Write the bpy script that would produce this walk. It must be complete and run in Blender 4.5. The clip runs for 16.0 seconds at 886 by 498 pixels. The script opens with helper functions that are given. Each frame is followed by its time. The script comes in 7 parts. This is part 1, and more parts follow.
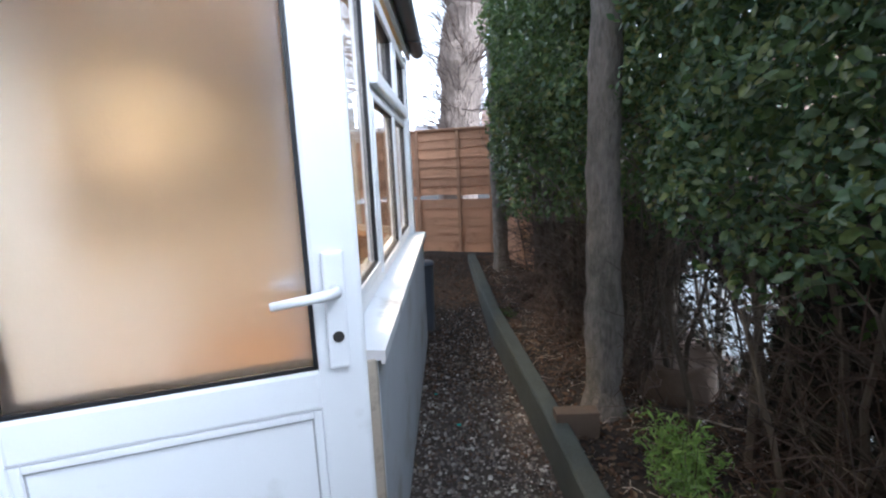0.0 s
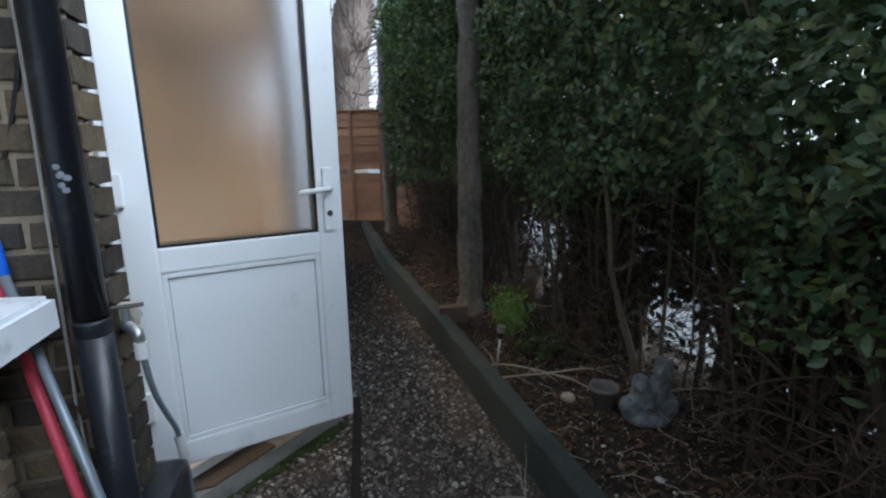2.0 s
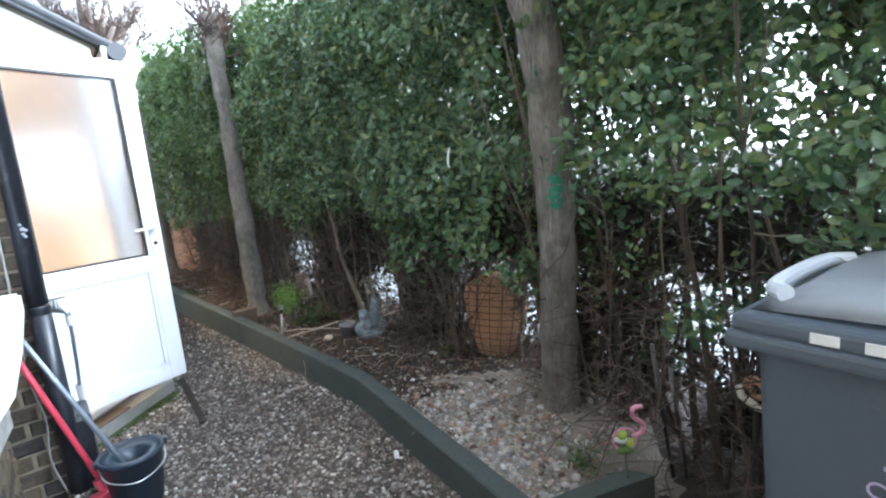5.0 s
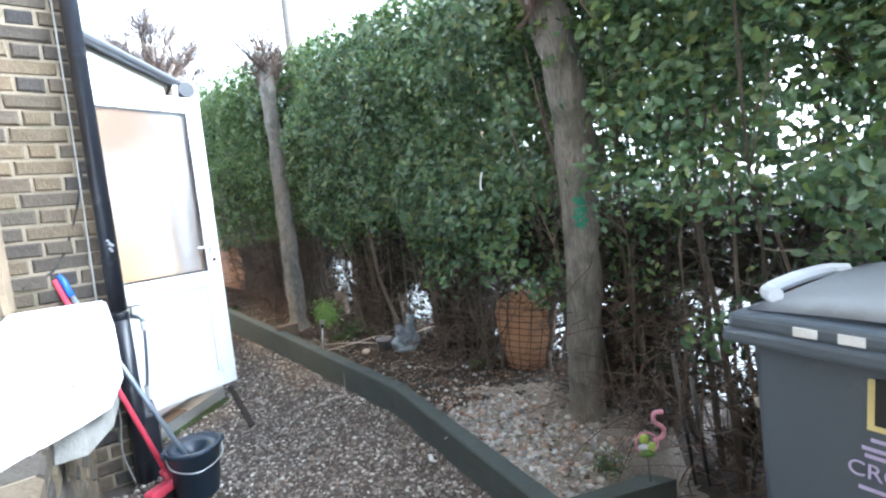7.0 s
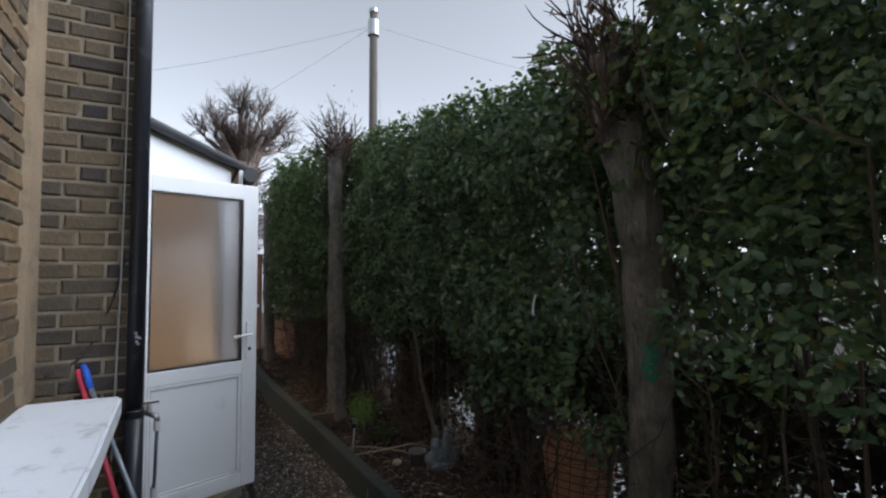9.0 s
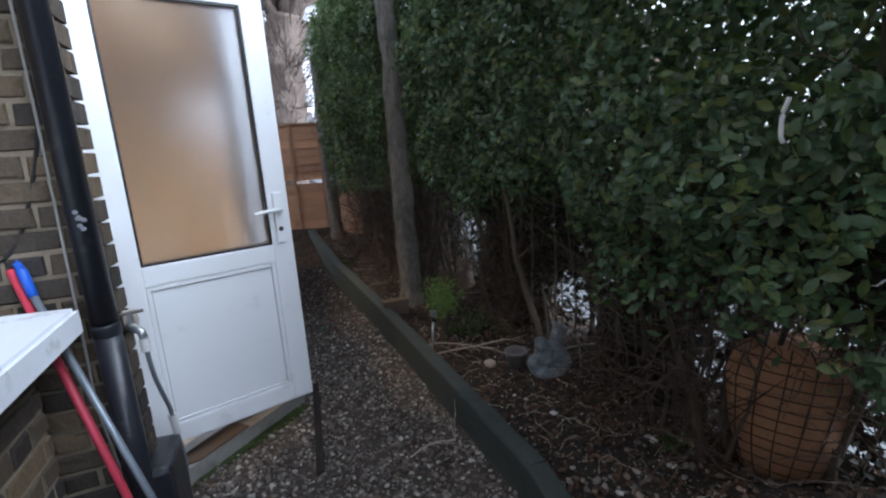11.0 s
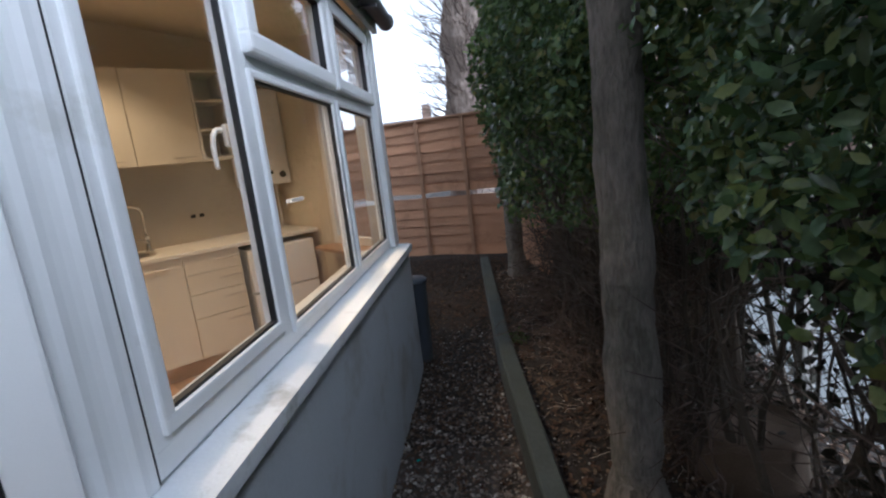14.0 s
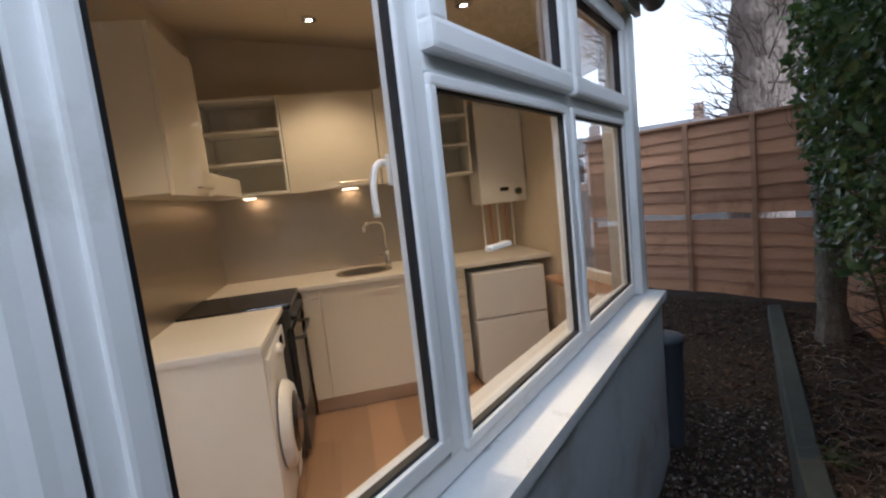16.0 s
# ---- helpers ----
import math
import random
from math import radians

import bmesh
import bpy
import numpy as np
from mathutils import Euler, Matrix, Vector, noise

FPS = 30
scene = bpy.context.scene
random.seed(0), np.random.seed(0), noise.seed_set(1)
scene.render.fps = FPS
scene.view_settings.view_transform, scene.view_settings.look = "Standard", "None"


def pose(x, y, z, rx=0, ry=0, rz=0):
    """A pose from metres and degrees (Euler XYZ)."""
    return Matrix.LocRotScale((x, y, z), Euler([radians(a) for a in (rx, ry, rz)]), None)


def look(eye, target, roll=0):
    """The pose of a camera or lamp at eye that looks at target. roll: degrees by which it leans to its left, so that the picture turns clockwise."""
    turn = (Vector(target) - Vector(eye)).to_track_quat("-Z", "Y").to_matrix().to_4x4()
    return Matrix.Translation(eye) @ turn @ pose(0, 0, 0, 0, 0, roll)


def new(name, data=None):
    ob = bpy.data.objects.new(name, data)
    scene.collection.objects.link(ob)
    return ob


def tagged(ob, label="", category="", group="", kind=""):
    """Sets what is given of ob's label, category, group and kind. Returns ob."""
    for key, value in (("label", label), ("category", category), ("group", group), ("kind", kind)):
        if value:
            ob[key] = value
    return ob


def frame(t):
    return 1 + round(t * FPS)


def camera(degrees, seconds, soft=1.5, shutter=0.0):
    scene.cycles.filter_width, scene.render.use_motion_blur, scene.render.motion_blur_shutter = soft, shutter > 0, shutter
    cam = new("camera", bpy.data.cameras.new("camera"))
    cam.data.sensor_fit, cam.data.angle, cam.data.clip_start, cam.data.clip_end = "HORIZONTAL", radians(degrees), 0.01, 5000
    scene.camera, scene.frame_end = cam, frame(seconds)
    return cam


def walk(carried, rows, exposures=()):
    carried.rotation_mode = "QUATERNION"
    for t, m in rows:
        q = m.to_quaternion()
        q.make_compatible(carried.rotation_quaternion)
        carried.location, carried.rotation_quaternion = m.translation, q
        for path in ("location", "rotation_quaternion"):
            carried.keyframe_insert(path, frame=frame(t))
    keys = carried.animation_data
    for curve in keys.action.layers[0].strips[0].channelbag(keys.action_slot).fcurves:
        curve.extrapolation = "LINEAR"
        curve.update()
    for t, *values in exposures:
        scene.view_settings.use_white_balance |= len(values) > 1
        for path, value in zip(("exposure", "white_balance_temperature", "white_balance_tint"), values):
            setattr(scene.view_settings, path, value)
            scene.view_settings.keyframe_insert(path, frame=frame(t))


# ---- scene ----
cam = camera(85.9, 16.0, soft=2.2)
PATH = [
    (0, (0.189, 0.026, 1.346), (0.154, 1.996, 1.003), -2.6),
    (0.5, (0.07, -0.204, 1.305), (-0.048, 1.736, 0.832), -2.6),
    (1, (0.075, -0.488, 1.272), (0.042, 1.446, 0.762), -0.1),
    (1.5, (0.046, -0.659, 1.264), (0.1, 1.271, 0.74), -0.3),
    (2, (-0.055, -0.974, 1.254), (0.4, 0.929, 0.84), -0.8),
    (2.5, (-0.107, -1.306, 1.257), (0.472, 0.561, 0.835), -2.2),
    (3, (-0.149, -1.564, 1.267), (0.664, 0.219, 0.868), -3.7),
    (3.5, (-0.348, -1.885, 1.233), (0.701, -0.221, 0.87), -4.9),
    (4, (-0.41, -2.101, 1.278), (0.813, -0.55, 0.966), -5.1),
    (4.5, (-0.485, -2.382, 1.271), (0.719, -0.821, 0.931), -5.0),
    (4.7, (-0.525, -2.455, 1.292), (0.71, -0.917, 0.955), -5.1),
    (6.8, (-0.789, -2.729, 1.277), (0.512, -1.226, 1.056), -5.9),
    (7, (-0.726, -2.691, 1.279), (0.448, -1.085, 1.073), -5.2),
    (7.5, (-0.629, -2.617, 1.371), (0.34, -0.872, 1.241), -3.6),
    (8, (-0.557, -2.579, 1.574), (0.492, -0.895, 1.823), -1.3),
    (8.5, (-0.616, -2.539, 1.583), (0.444, -0.894, 1.996), -0.6),
    (9, (-0.465, -2.514, 1.531), (0.496, -0.763, 1.621), -0.2),
    (9.5, (-0.454, -2.394, 1.382), (0.412, -0.601, 1.195), -1.9),
    (11.8, (0.181, -0.753, 1.341), (0.645, 1.142, 0.904), -5.1),
    (12, (0.234, -0.567, 1.336), (0.63, 1.345, 0.902), -5.6),
    (12.5, (0.326, -0.201, 1.343), (0.565, 1.726, 0.864), -4.7),
    (13, (0.355, 0.216, 1.342), (0.447, 2.169, 0.922), -5.0),
    (13.5, (0.414, 0.507, 1.346), (0.497, 2.459, 0.916), -6.7),
    (14, (0.507, 0.788, 1.361), (0.311, 2.743, 0.986), -6.6),
    (14.5, (0.536, 0.929, 1.36), (0.143, 2.853, 0.982), -7.9),
    (15, (0.471, 1.113, 1.385), (-0.1, 3.013, 1.135), -8.1),
    (15.5, (0.426, 1.25, 1.415), (-0.481, 3.022, 1.224), -7.2),
    (16, (0.423, 1.369, 1.436), (-0.711, 2.999, 1.199), -6.3),
]
EXPOSURES = [(t, e, 5850 if 8.5 < t < 9 else 5500 if 9 < t < 10 else 5300, 5 if 1.2 < t < 8 else 10) for t, e in ((0, 2.5), (0.5, 1.95), (1.5, 1.5), (2.5, 1.8), (3, 2.0), (3.5, 2.5), (4, 2.95), (4.7, 3.38), (7, 3.8), (7.6, 3.58), (8.2, 2.85), (8.8, 1.48), (9.3, 0.74), (9.7, 0.7), (11.8, 2.4), (12.5, 2.2), (13, 1.85), (14.5, 1.6), (16, 1.45))]
walk(cam, [(t, look(eye, target, roll)) for t, eye, target, roll in PATH], EXPOSURES)

# ---- light ----
world = bpy.data.worlds.new("world")
scene.world = world
world.use_nodes = True
wn, wl = world.node_tree.nodes, world.node_tree.links
wn.clear()
sky = wn.new("ShaderNodeTexSky")
sky.sky_type = "NISHITA"
sky.sun_disc = False
sky.sun_elevation, sky.sun_rotation = radians(35), radians(125)
sky.dust_density, sky.air_density = 1.5, 1.0
grey = wn.new("ShaderNodeRGBToBW")
cloud = wn.new("ShaderNodeMix")
cloud.data_type = "RGBA"
cloud.inputs[0].default_value = 0.95
bg = wn.new("ShaderNodeBackground")
bg.inputs[1].default_value = 0.15
wo = wn.new("ShaderNodeOutputWorld")
wl.new(sky.outputs[0], grey.inputs[0])
wl.new(sky.outputs[0], cloud.inputs[6])
wl.new(grey.outputs[0], cloud.inputs[7])
wl.new(cloud.outputs[2], bg.inputs[0])
wl.new(bg.outputs[0], wo.inputs[0])
sun = new("sun", bpy.data.lights.new("sun", "SUN"))
sun.data.energy, sun.data.angle, sun.data.color = 0.9, radians(50), (1.0, 0.97, 0.94)
sun.matrix_world = look((6.7, -4.7, 5.7), (0, 0, 0))

# ---- materials ----
def nodes_of(name):
    m = bpy.data.materials.new(name)
    m.use_nodes = True
    n = m.node_tree.nodes
    return m, n, m.node_tree.links, n["Principled BSDF"]


def mat(name, base, rough=0.6, metal=0.0, vary=0.12, scale=9.0, fine=140.0, bump=0.15, dirt=None, dirt_amount=0.0,
        dirt_scale=2.5, per=None, per_amount=0.25, stretch=(1, 1, 1), spec=0.5, depth=0.002, coat=0.0):
    """Colour with coarse and fine variation, optional patches of dirt, random tone per piece or island, and relief."""
    m, n, l, p = nodes_of(name)
    co = n.new("ShaderNodeTexCoord")
    mp = n.new("ShaderNodeMapping")
    mp.inputs["Scale"].default_value = stretch
    l.new(co.outputs["Object"], mp.inputs[0])
    a, b = n.new("ShaderNodeTexNoise"), n.new("ShaderNodeTexNoise")
    a.inputs["Scale"].default_value, b.inputs["Scale"].default_value = scale, fine
    a.inputs["Detail"].default_value, b.inputs["Detail"].default_value = 5, 3
    l.new(mp.outputs[0], a.inputs["Vector"])
    l.new(mp.outputs[0], b.inputs["Vector"])
    add = n.new("ShaderNodeMath")
    add.operation = "ADD"
    l.new(a.outputs["Fac"], add.inputs[0])
    l.new(b.outputs["Fac"], add.inputs[1])
    last = add.outputs[0]
    if per:
        r = n.new("ShaderNodeObjectInfo") if per == "object" else n.new("ShaderNodeNewGeometry")
        s = n.new("ShaderNodeMath")
        s.operation = "MULTIPLY_ADD"
        l.new(r.outputs["Random"] if per == "object" else r.outputs["Random Per Island"], s.inputs[0])
        s.inputs[1].default_value = per_amount / max(vary, 0.01)
        l.new(last, s.inputs[2])
        s2 = n.new("ShaderNodeMath")
        s2.operation = "SUBTRACT"
        l.new(s.outputs[0], s2.inputs[0])
        s2.inputs[1].default_value = 0.5 * per_amount / max(vary, 0.01)
        last = s2.outputs[0]
    gain = n.new("ShaderNodeMath")
    gain.operation = "MULTIPLY_ADD"
    l.new(last, gain.inputs[0])
    gain.inputs[1].default_value, gain.inputs[2].default_value = 2 * vary, 1 - 2 * vary
    hsv = n.new("ShaderNodeHueSaturation")
    hsv.inputs["Color"].default_value = (*base, 1)
    l.new(gain.outputs[0], hsv.inputs["Value"])
    col = hsv.outputs[0]
    if dirt:
        d = n.new("ShaderNodeTexNoise")
        d.inputs["Scale"].default_value, d.inputs["Detail"].default_value, d.inputs["Roughness"].default_value = dirt_scale, 8, 0.65
        l.new(co.outputs["Object"], d.inputs["Vector"])
        rp = n.new("ShaderNodeMapRange")
        rp.inputs[1].default_value, rp.inputs[2].default_value = 0.62 - 0.3 * dirt_amount, 0.72
        rp.inputs[3].default_value, rp.inputs[4].default_value = 0.0, 0.85
        l.new(d.outputs["Fac"], rp.inputs[0])
        mx = n.new("ShaderNodeMix")
        mx.data_type = "RGBA"
        l.new(rp.outputs[0], mx.inputs[0])
        l.new(col, mx.inputs[6])
        mx.inputs[7].default_value = (*dirt, 1)
        col = mx.outputs[2]
    l.new(col, p.inputs["Base Color"])
    p.inputs["Roughness"].default_value, p.inputs["Metallic"].default_value = rough, metal
    p.inputs["Specular IOR Level"].default_value = spec
    p.inputs["Coat Weight"].default_value = coat
    if bump:
        bp = n.new("ShaderNodeBump")
        bp.inputs["Strength"].default_value, bp.inputs["Distance"].default_value = bump, depth
        l.new(add.outputs[0], bp.inputs["Height"])
        l.new(bp.outputs[0], p.inputs["Normal"])
    return m


def two_tone(name, colours, rough, scale, bump=0.3, depth=0.004, per="island", spec=0.4, fine=90.0):
    """A spread of colours, picked per island or object, with fine mottling."""
    m, n, l, p = nodes_of(name)
    r = n.new("ShaderNodeObjectInfo") if per == "object" else n.new("ShaderNodeNewGeometry")
    ramp = n.new("ShaderNodeValToRGB")
    ramp.color_ramp.interpolation = "LINEAR"
    e = ramp.color_ramp.elements
    while len(e) < len(colours):
        e.new(0.5)
    for i, c in enumerate(colours):
        e[i].position, e[i].color = i / (len(colours) - 1), (*c, 1)
    l.new(r.outputs["Random"] if per == "object" else r.outputs["Random Per Island"], ramp.inputs[0])
    co = n.new("ShaderNodeTexCoord")
    a = n.new("ShaderNodeTexNoise")
    a.inputs["Scale"].default_value, a.inputs["Detail"].default_value = fine, 5
    l.new(co.outputs["Object"], a.inputs["Vector"])
    a2 = n.new("ShaderNodeTexNoise")
    a2.inputs["Scale"].default_value, a2.inputs["Detail"].default_value = scale, 4
    l.new(co.outputs["Object"], a2.inputs["Vector"])
    add = n.new("ShaderNodeMath")
    add.operation = "ADD"
    l.new(a.outputs["Fac"], add.inputs[0])
    l.new(a2.outputs["Fac"], add.inputs[1])
    hsv = n.new("ShaderNodeHueSaturation")
    g = n.new("ShaderNodeMath")
    g.operation = "MULTIPLY_ADD"
    g.inputs[1].default_value, g.inputs[2].default_value = 0.9, 0.1
    l.new(add.outputs[0], g.inputs[0])
    l.new(g.outputs[0], hsv.inputs["Value"])
    l.new(ramp.outputs[0], hsv.inputs["Color"])
    l.new(hsv.outputs[0], p.inputs["Base Color"])
    p.inputs["Roughness"].default_value, p.inputs["Specular IOR Level"].default_value = rough, spec
    bp = n.new("ShaderNodeBump")
    bp.inputs["Strength"].default_value, bp.inputs["Distance"].default_value = bump, depth
    l.new(a.outputs["Fac"], bp.inputs["Height"])
    l.new(bp.outputs[0], p.inputs["Normal"])
    return m


def glass(name, rough=0.0, ior=1.45, tint=(1, 1, 1), bumpy=0.0):
    m, n, l, p = nodes_of(name)
    p.inputs["Base Color"].default_value = (*tint, 1)
    p.inputs["Transmission Weight"].default_value, p.inputs["Roughness"].default_value, p.inputs["IOR"].default_value = 1, rough, ior
    if bumpy:
        co, t, bp = n.new("ShaderNodeTexCoord"), n.new("ShaderNodeTexNoise"), n.new("ShaderNodeBump")
        t.inputs["Scale"].default_value = 160
        l.new(co.outputs["Object"], t.inputs["Vector"])
        l.new(t.outputs["Fac"], bp.inputs["Height"])
        bp.inputs["Strength"].default_value, bp.inputs["Distance"].default_value = bumpy, 0.002
        l.new(bp.outputs[0], p.inputs["Normal"])
    return m


def lamp_mat(name, colour, strength):
    m, n, l, p = nodes_of(name)
    p.inputs["Emission Color"].default_value, p.inputs["Emission Strength"].default_value = (*colour, 1), strength
    return m


def leaf_mat(name, colours, rough=0.42):
    m = two_tone(name, colours, rough, 1.2, bump=0.1, depth=0.001, fine=60, spec=0.5)
    n, l = m.node_tree.nodes, m.node_tree.links
    p, out = n["Principled BSDF"], n["Material Output"]
    tr, mx = n.new("ShaderNodeBsdfTranslucent"), n.new("ShaderNodeMixShader")
    hsv = next(x for x in n if x.type == "HUE_SAT")
    l.new(hsv.outputs[0], tr.inputs["Color"])
    mx.inputs[0].default_value = 0.22
    l.new(p.outputs[0], mx.inputs[1])
    l.new(tr.outputs[0], mx.inputs[2])
    l.new(mx.outputs[0], out.inputs[0])
    return m


UPVC = mat("white_upvc", (0.84, 0.86, 0.88), 0.32, vary=0.03, scale=3, fine=400, bump=0.02, dirt=(0.7, 0.71, 0.7), dirt_amount=0.05, dirt_scale=5)
UPVC_WARM = mat("white_interior_trim", (0.8, 0.78, 0.74), 0.4, vary=0.03, bump=0.02)
RENDER = mat("painted_render", (0.55, 0.59, 0.64), 0.8, vary=0.07, scale=4, fine=120, bump=0.35, dirt=(0.36, 0.36, 0.35), dirt_amount=0.35, dirt_scale=3)
CREAM = mat("cream_render", (0.55, 0.5, 0.42), 0.85, vary=0.1, scale=7, bump=0.4, dirt=(0.25, 0.21, 0.17), dirt_amount=0.3, dirt_scale=9)
FILLET = mat("tan_cement", (0.24, 0.18, 0.115), 0.92, vary=0.2, scale=6, fine=90, bump=0.8, depth=0.005, dirt=(0.1, 0.08, 0.055), dirt_amount=0.4, dirt_scale=5)
SLAB = mat("white_painted_concrete", (0.78, 0.81, 0.85), 0.88, spec=0.25, vary=0.05, scale=6, fine=110, bump=0.4, dirt=(0.42, 0.43, 0.42), dirt_amount=0.18, dirt_scale=7)
CONCRETE = mat("concrete", (0.3, 0.29, 0.27), 0.9, vary=0.15, scale=8, fine=150, bump=0.7, depth=0.004, dirt=(0.12, 0.12, 0.11), dirt_amount=0.4, dirt_scale=6)
BRICK = two_tone("stock_brick", [(0.042, 0.037, 0.033), (0.075, 0.062, 0.047), (0.13, 0.1, 0.064), (0.052, 0.046, 0.041), (0.1, 0.08, 0.054), (0.038, 0.035, 0.035), (0.155, 0.115, 0.07)], 0.92, 11, 0.8, 0.005, "object", 0.25)
BRICK_YELLOW = two_tone("yellow_stock_brick", [(0.13, 0.09, 0.05), (0.17, 0.115, 0.062), (0.085, 0.066, 0.045), (0.15, 0.105, 0.06), (0.065, 0.054, 0.042)], 0.9, 14, 0.8, 0.005, "object", 0.25)
MORTAR = mat("lime_mortar", (0.24, 0.2, 0.145), 0.95, vary=0.25, scale=12, fine=160, bump=0.8, depth=0.004, dirt=(0.08, 0.09, 0.045), dirt_amount=0.4, dirt_scale=4)
BLACK_PIPE = mat("black_paint", (0.018, 0.02, 0.026), 0.33, vary=0.25, scale=8, bump=0.25, dirt=(0.07, 0.075, 0.08), dirt_amount=0.14, dirt_scale=11)
PAINT_CHIP = mat("paint_splash", (0.16, 0.17, 0.19), 0.8, vary=0.2, scale=40)
CABLE = mat("white_cable", (0.36, 0.35, 0.33), 0.5, vary=0.12, scale=20)
BLACK_RUBBER = mat("black_rubber", (0.012, 0.012, 0.014), 0.5, vary=0.1, scale=30)
TIMBER = mat("weathered_sleeper", (0.055, 0.066, 0.062), 0.85, vary=0.3, scale=6, fine=60, bump=0.9, depth=0.004, stretch=(1, 1, 8), dirt=(0.05, 0.055, 0.045), dirt_amount=0.45, dirt_scale=4)
TIMBER_CUT = mat("brown_timber", (0.12, 0.085, 0.06), 0.85, vary=0.25, scale=8, bump=0.6)
FENCE = mat("stained_fence_board", (0.4, 0.215, 0.122), 0.72, vary=0.22, scale=4, fine=45, bump=0.5, depth=0.003, stretch=(1, 1, 9), per="object", per_amount=0.22, dirt=(0.22, 0.1, 0.05), dirt_amount=0.25, dirt_scale=3)
FENCE_DARK = mat("fence_batten", (0.3, 0.17, 0.1), 0.75, vary=0.25, scale=6, bump=0.4)
BARK = mat("grey_bark", (0.18, 0.162, 0.142), 0.94, vary=0.5, scale=13, fine=52, bump=1.0, depth=0.02, stretch=(1.7, 1.7, 0.4), dirt=(0.055, 0.06, 0.04), dirt_amount=0.5, dirt_scale=7)
BARK_BIG = mat("old_tree_bark", (0.19, 0.15, 0.125), 0.95, vary=0.35, scale=4, fine=14, bump=1.0, depth=0.05, stretch=(1.8, 1.8, 0.6))
TWIG = mat("brown_twig", (0.075, 0.05, 0.037), 0.85, vary=0.3, scale=30, per="island", per_amount=0.5, bump=0.3)
DRY = mat("dry_pale_branch", (0.42, 0.36, 0.3), 0.85, vary=0.2, scale=25)
STEM = mat("hedge_stem", (0.1, 0.08, 0.06), 0.9, vary=0.3, scale=18, per="island", per_amount=0.5, bump=0.5)
LEAF = leaf_mat("hedge_leaf", [(0.028, 0.05, 0.016), (0.062, 0.108, 0.032), (0.095, 0.155, 0.052), (0.055, 0.092, 0.034), (0.13, 0.195, 0.066), (0.078, 0.126, 0.038), (0.18, 0.225, 0.07), (0.12, 0.115, 0.035)], 0.26)
LEAF_NEAR = leaf_mat("broad_glossy_leaf", [(0.042, 0.082, 0.042), (0.08, 0.138, 0.07), (0.108, 0.182, 0.092), (0.066, 0.116, 0.062), (0.138, 0.212, 0.11), (0.085, 0.155, 0.065), (0.185, 0.225, 0.075), (0.125, 0.195, 0.12)], 0.26)
LEAF_TOP = leaf_mat("young_leaf", [(0.07, 0.125, 0.03), (0.1, 0.165, 0.04), (0.055, 0.1, 0.028), (0.14, 0.19, 0.05)])
LEAF_BUSH = leaf_mat("bright_shrub_leaf", [(0.13, 0.24, 0.045), (0.19, 0.31, 0.06), (0.1, 0.18, 0.035)])
# near-black, so the shade of the hedge's foot is in the colour
LEAF_SHADE = two_tone("hedge_foot_shade", [(0.02, 0.018, 0.012), (0.03, 0.022, 0.015), (0.018, 0.026, 0.012), (0.04, 0.025, 0.016)], 0.8, 8)
LITTER = two_tone("leaf_litter", [(0.06, 0.032, 0.02), (0.1, 0.055, 0.032), (0.05, 0.035, 0.025), (0.13, 0.08, 0.05), (0.075, 0.045, 0.03), (0.2, 0.15, 0.1)], 0.85, 8)
PEBBLE = two_tone("pebble", [(0.085, 0.068, 0.058), (0.24, 0.195, 0.165), (0.12, 0.105, 0.098), (0.4, 0.35, 0.31), (0.07, 0.06, 0.055), (0.22, 0.165, 0.13), (0.16, 0.145, 0.135), (0.1, 0.075, 0.06), (0.3, 0.27, 0.245), (0.58, 0.55, 0.5)], 0.75, 30, 0.2, 0.002)
PALE_PEBBLE = two_tone("pale_pebble", [(0.22, 0.2, 0.18), (0.4, 0.375, 0.34), (0.16, 0.15, 0.14), (0.32, 0.27, 0.22), (0.27, 0.15, 0.1), (0.54, 0.52, 0.5), (0.14, 0.14, 0.145)], 0.7, 30, 0.2, 0.002)
GRAVEL = two_tone("gravel_bed", [(0.07, 0.057, 0.048), (0.08, 0.065, 0.053)], 0.95, 6, 1.0, 0.01, fine=70)
SOIL = mat("dark_soil", (0.032, 0.025, 0.02), 0.98, vary=0.35, scale=6, fine=55, bump=1.0, depth=0.012)
DUST = mat("dusty_dry_soil", (0.2, 0.172, 0.145), 0.97, vary=0.35, scale=5, fine=60, bump=1.0, depth=0.008)
MOSS = mat("moss", (0.05, 0.075, 0.02), 0.95, vary=0.35, scale=20, fine=150, bump=1.0, depth=0.006)
MOSS_WORN = mat("mossy_bare_concrete", (0.3, 0.3, 0.2), 0.95, vary=0.35, scale=25, fine=150, bump=0.8, depth=0.004, dirt=(0.12, 0.13, 0.06), dirt_amount=0.5, dirt_scale=18)
PAVING = mat("pale_pavement", (0.2, 0.21, 0.21), 0.9, vary=0.15, scale=2, bump=0.3)
ASPHALT = mat("asphalt", (0.06, 0.06, 0.062), 0.9, vary=0.15, scale=3, bump=0.4)
WIRE = mat("galvanised_wire", (0.12, 0.13, 0.13), 0.5, 0.7, vary=0.15, scale=30)
CLEAR = glass("clear_glass", 0.0)
FROST = glass("frosted_glass", 0.5, 1.25, (0.97, 0.98, 1.0), 0.1)
ROOFING = mat("grey_roof_felt", (0.14, 0.15, 0.165), 0.8, vary=0.2, scale=6, bump=0.5)
GUTTER = mat("dark_gutter", (0.05, 0.052, 0.058), 0.45, vary=0.2, scale=8)
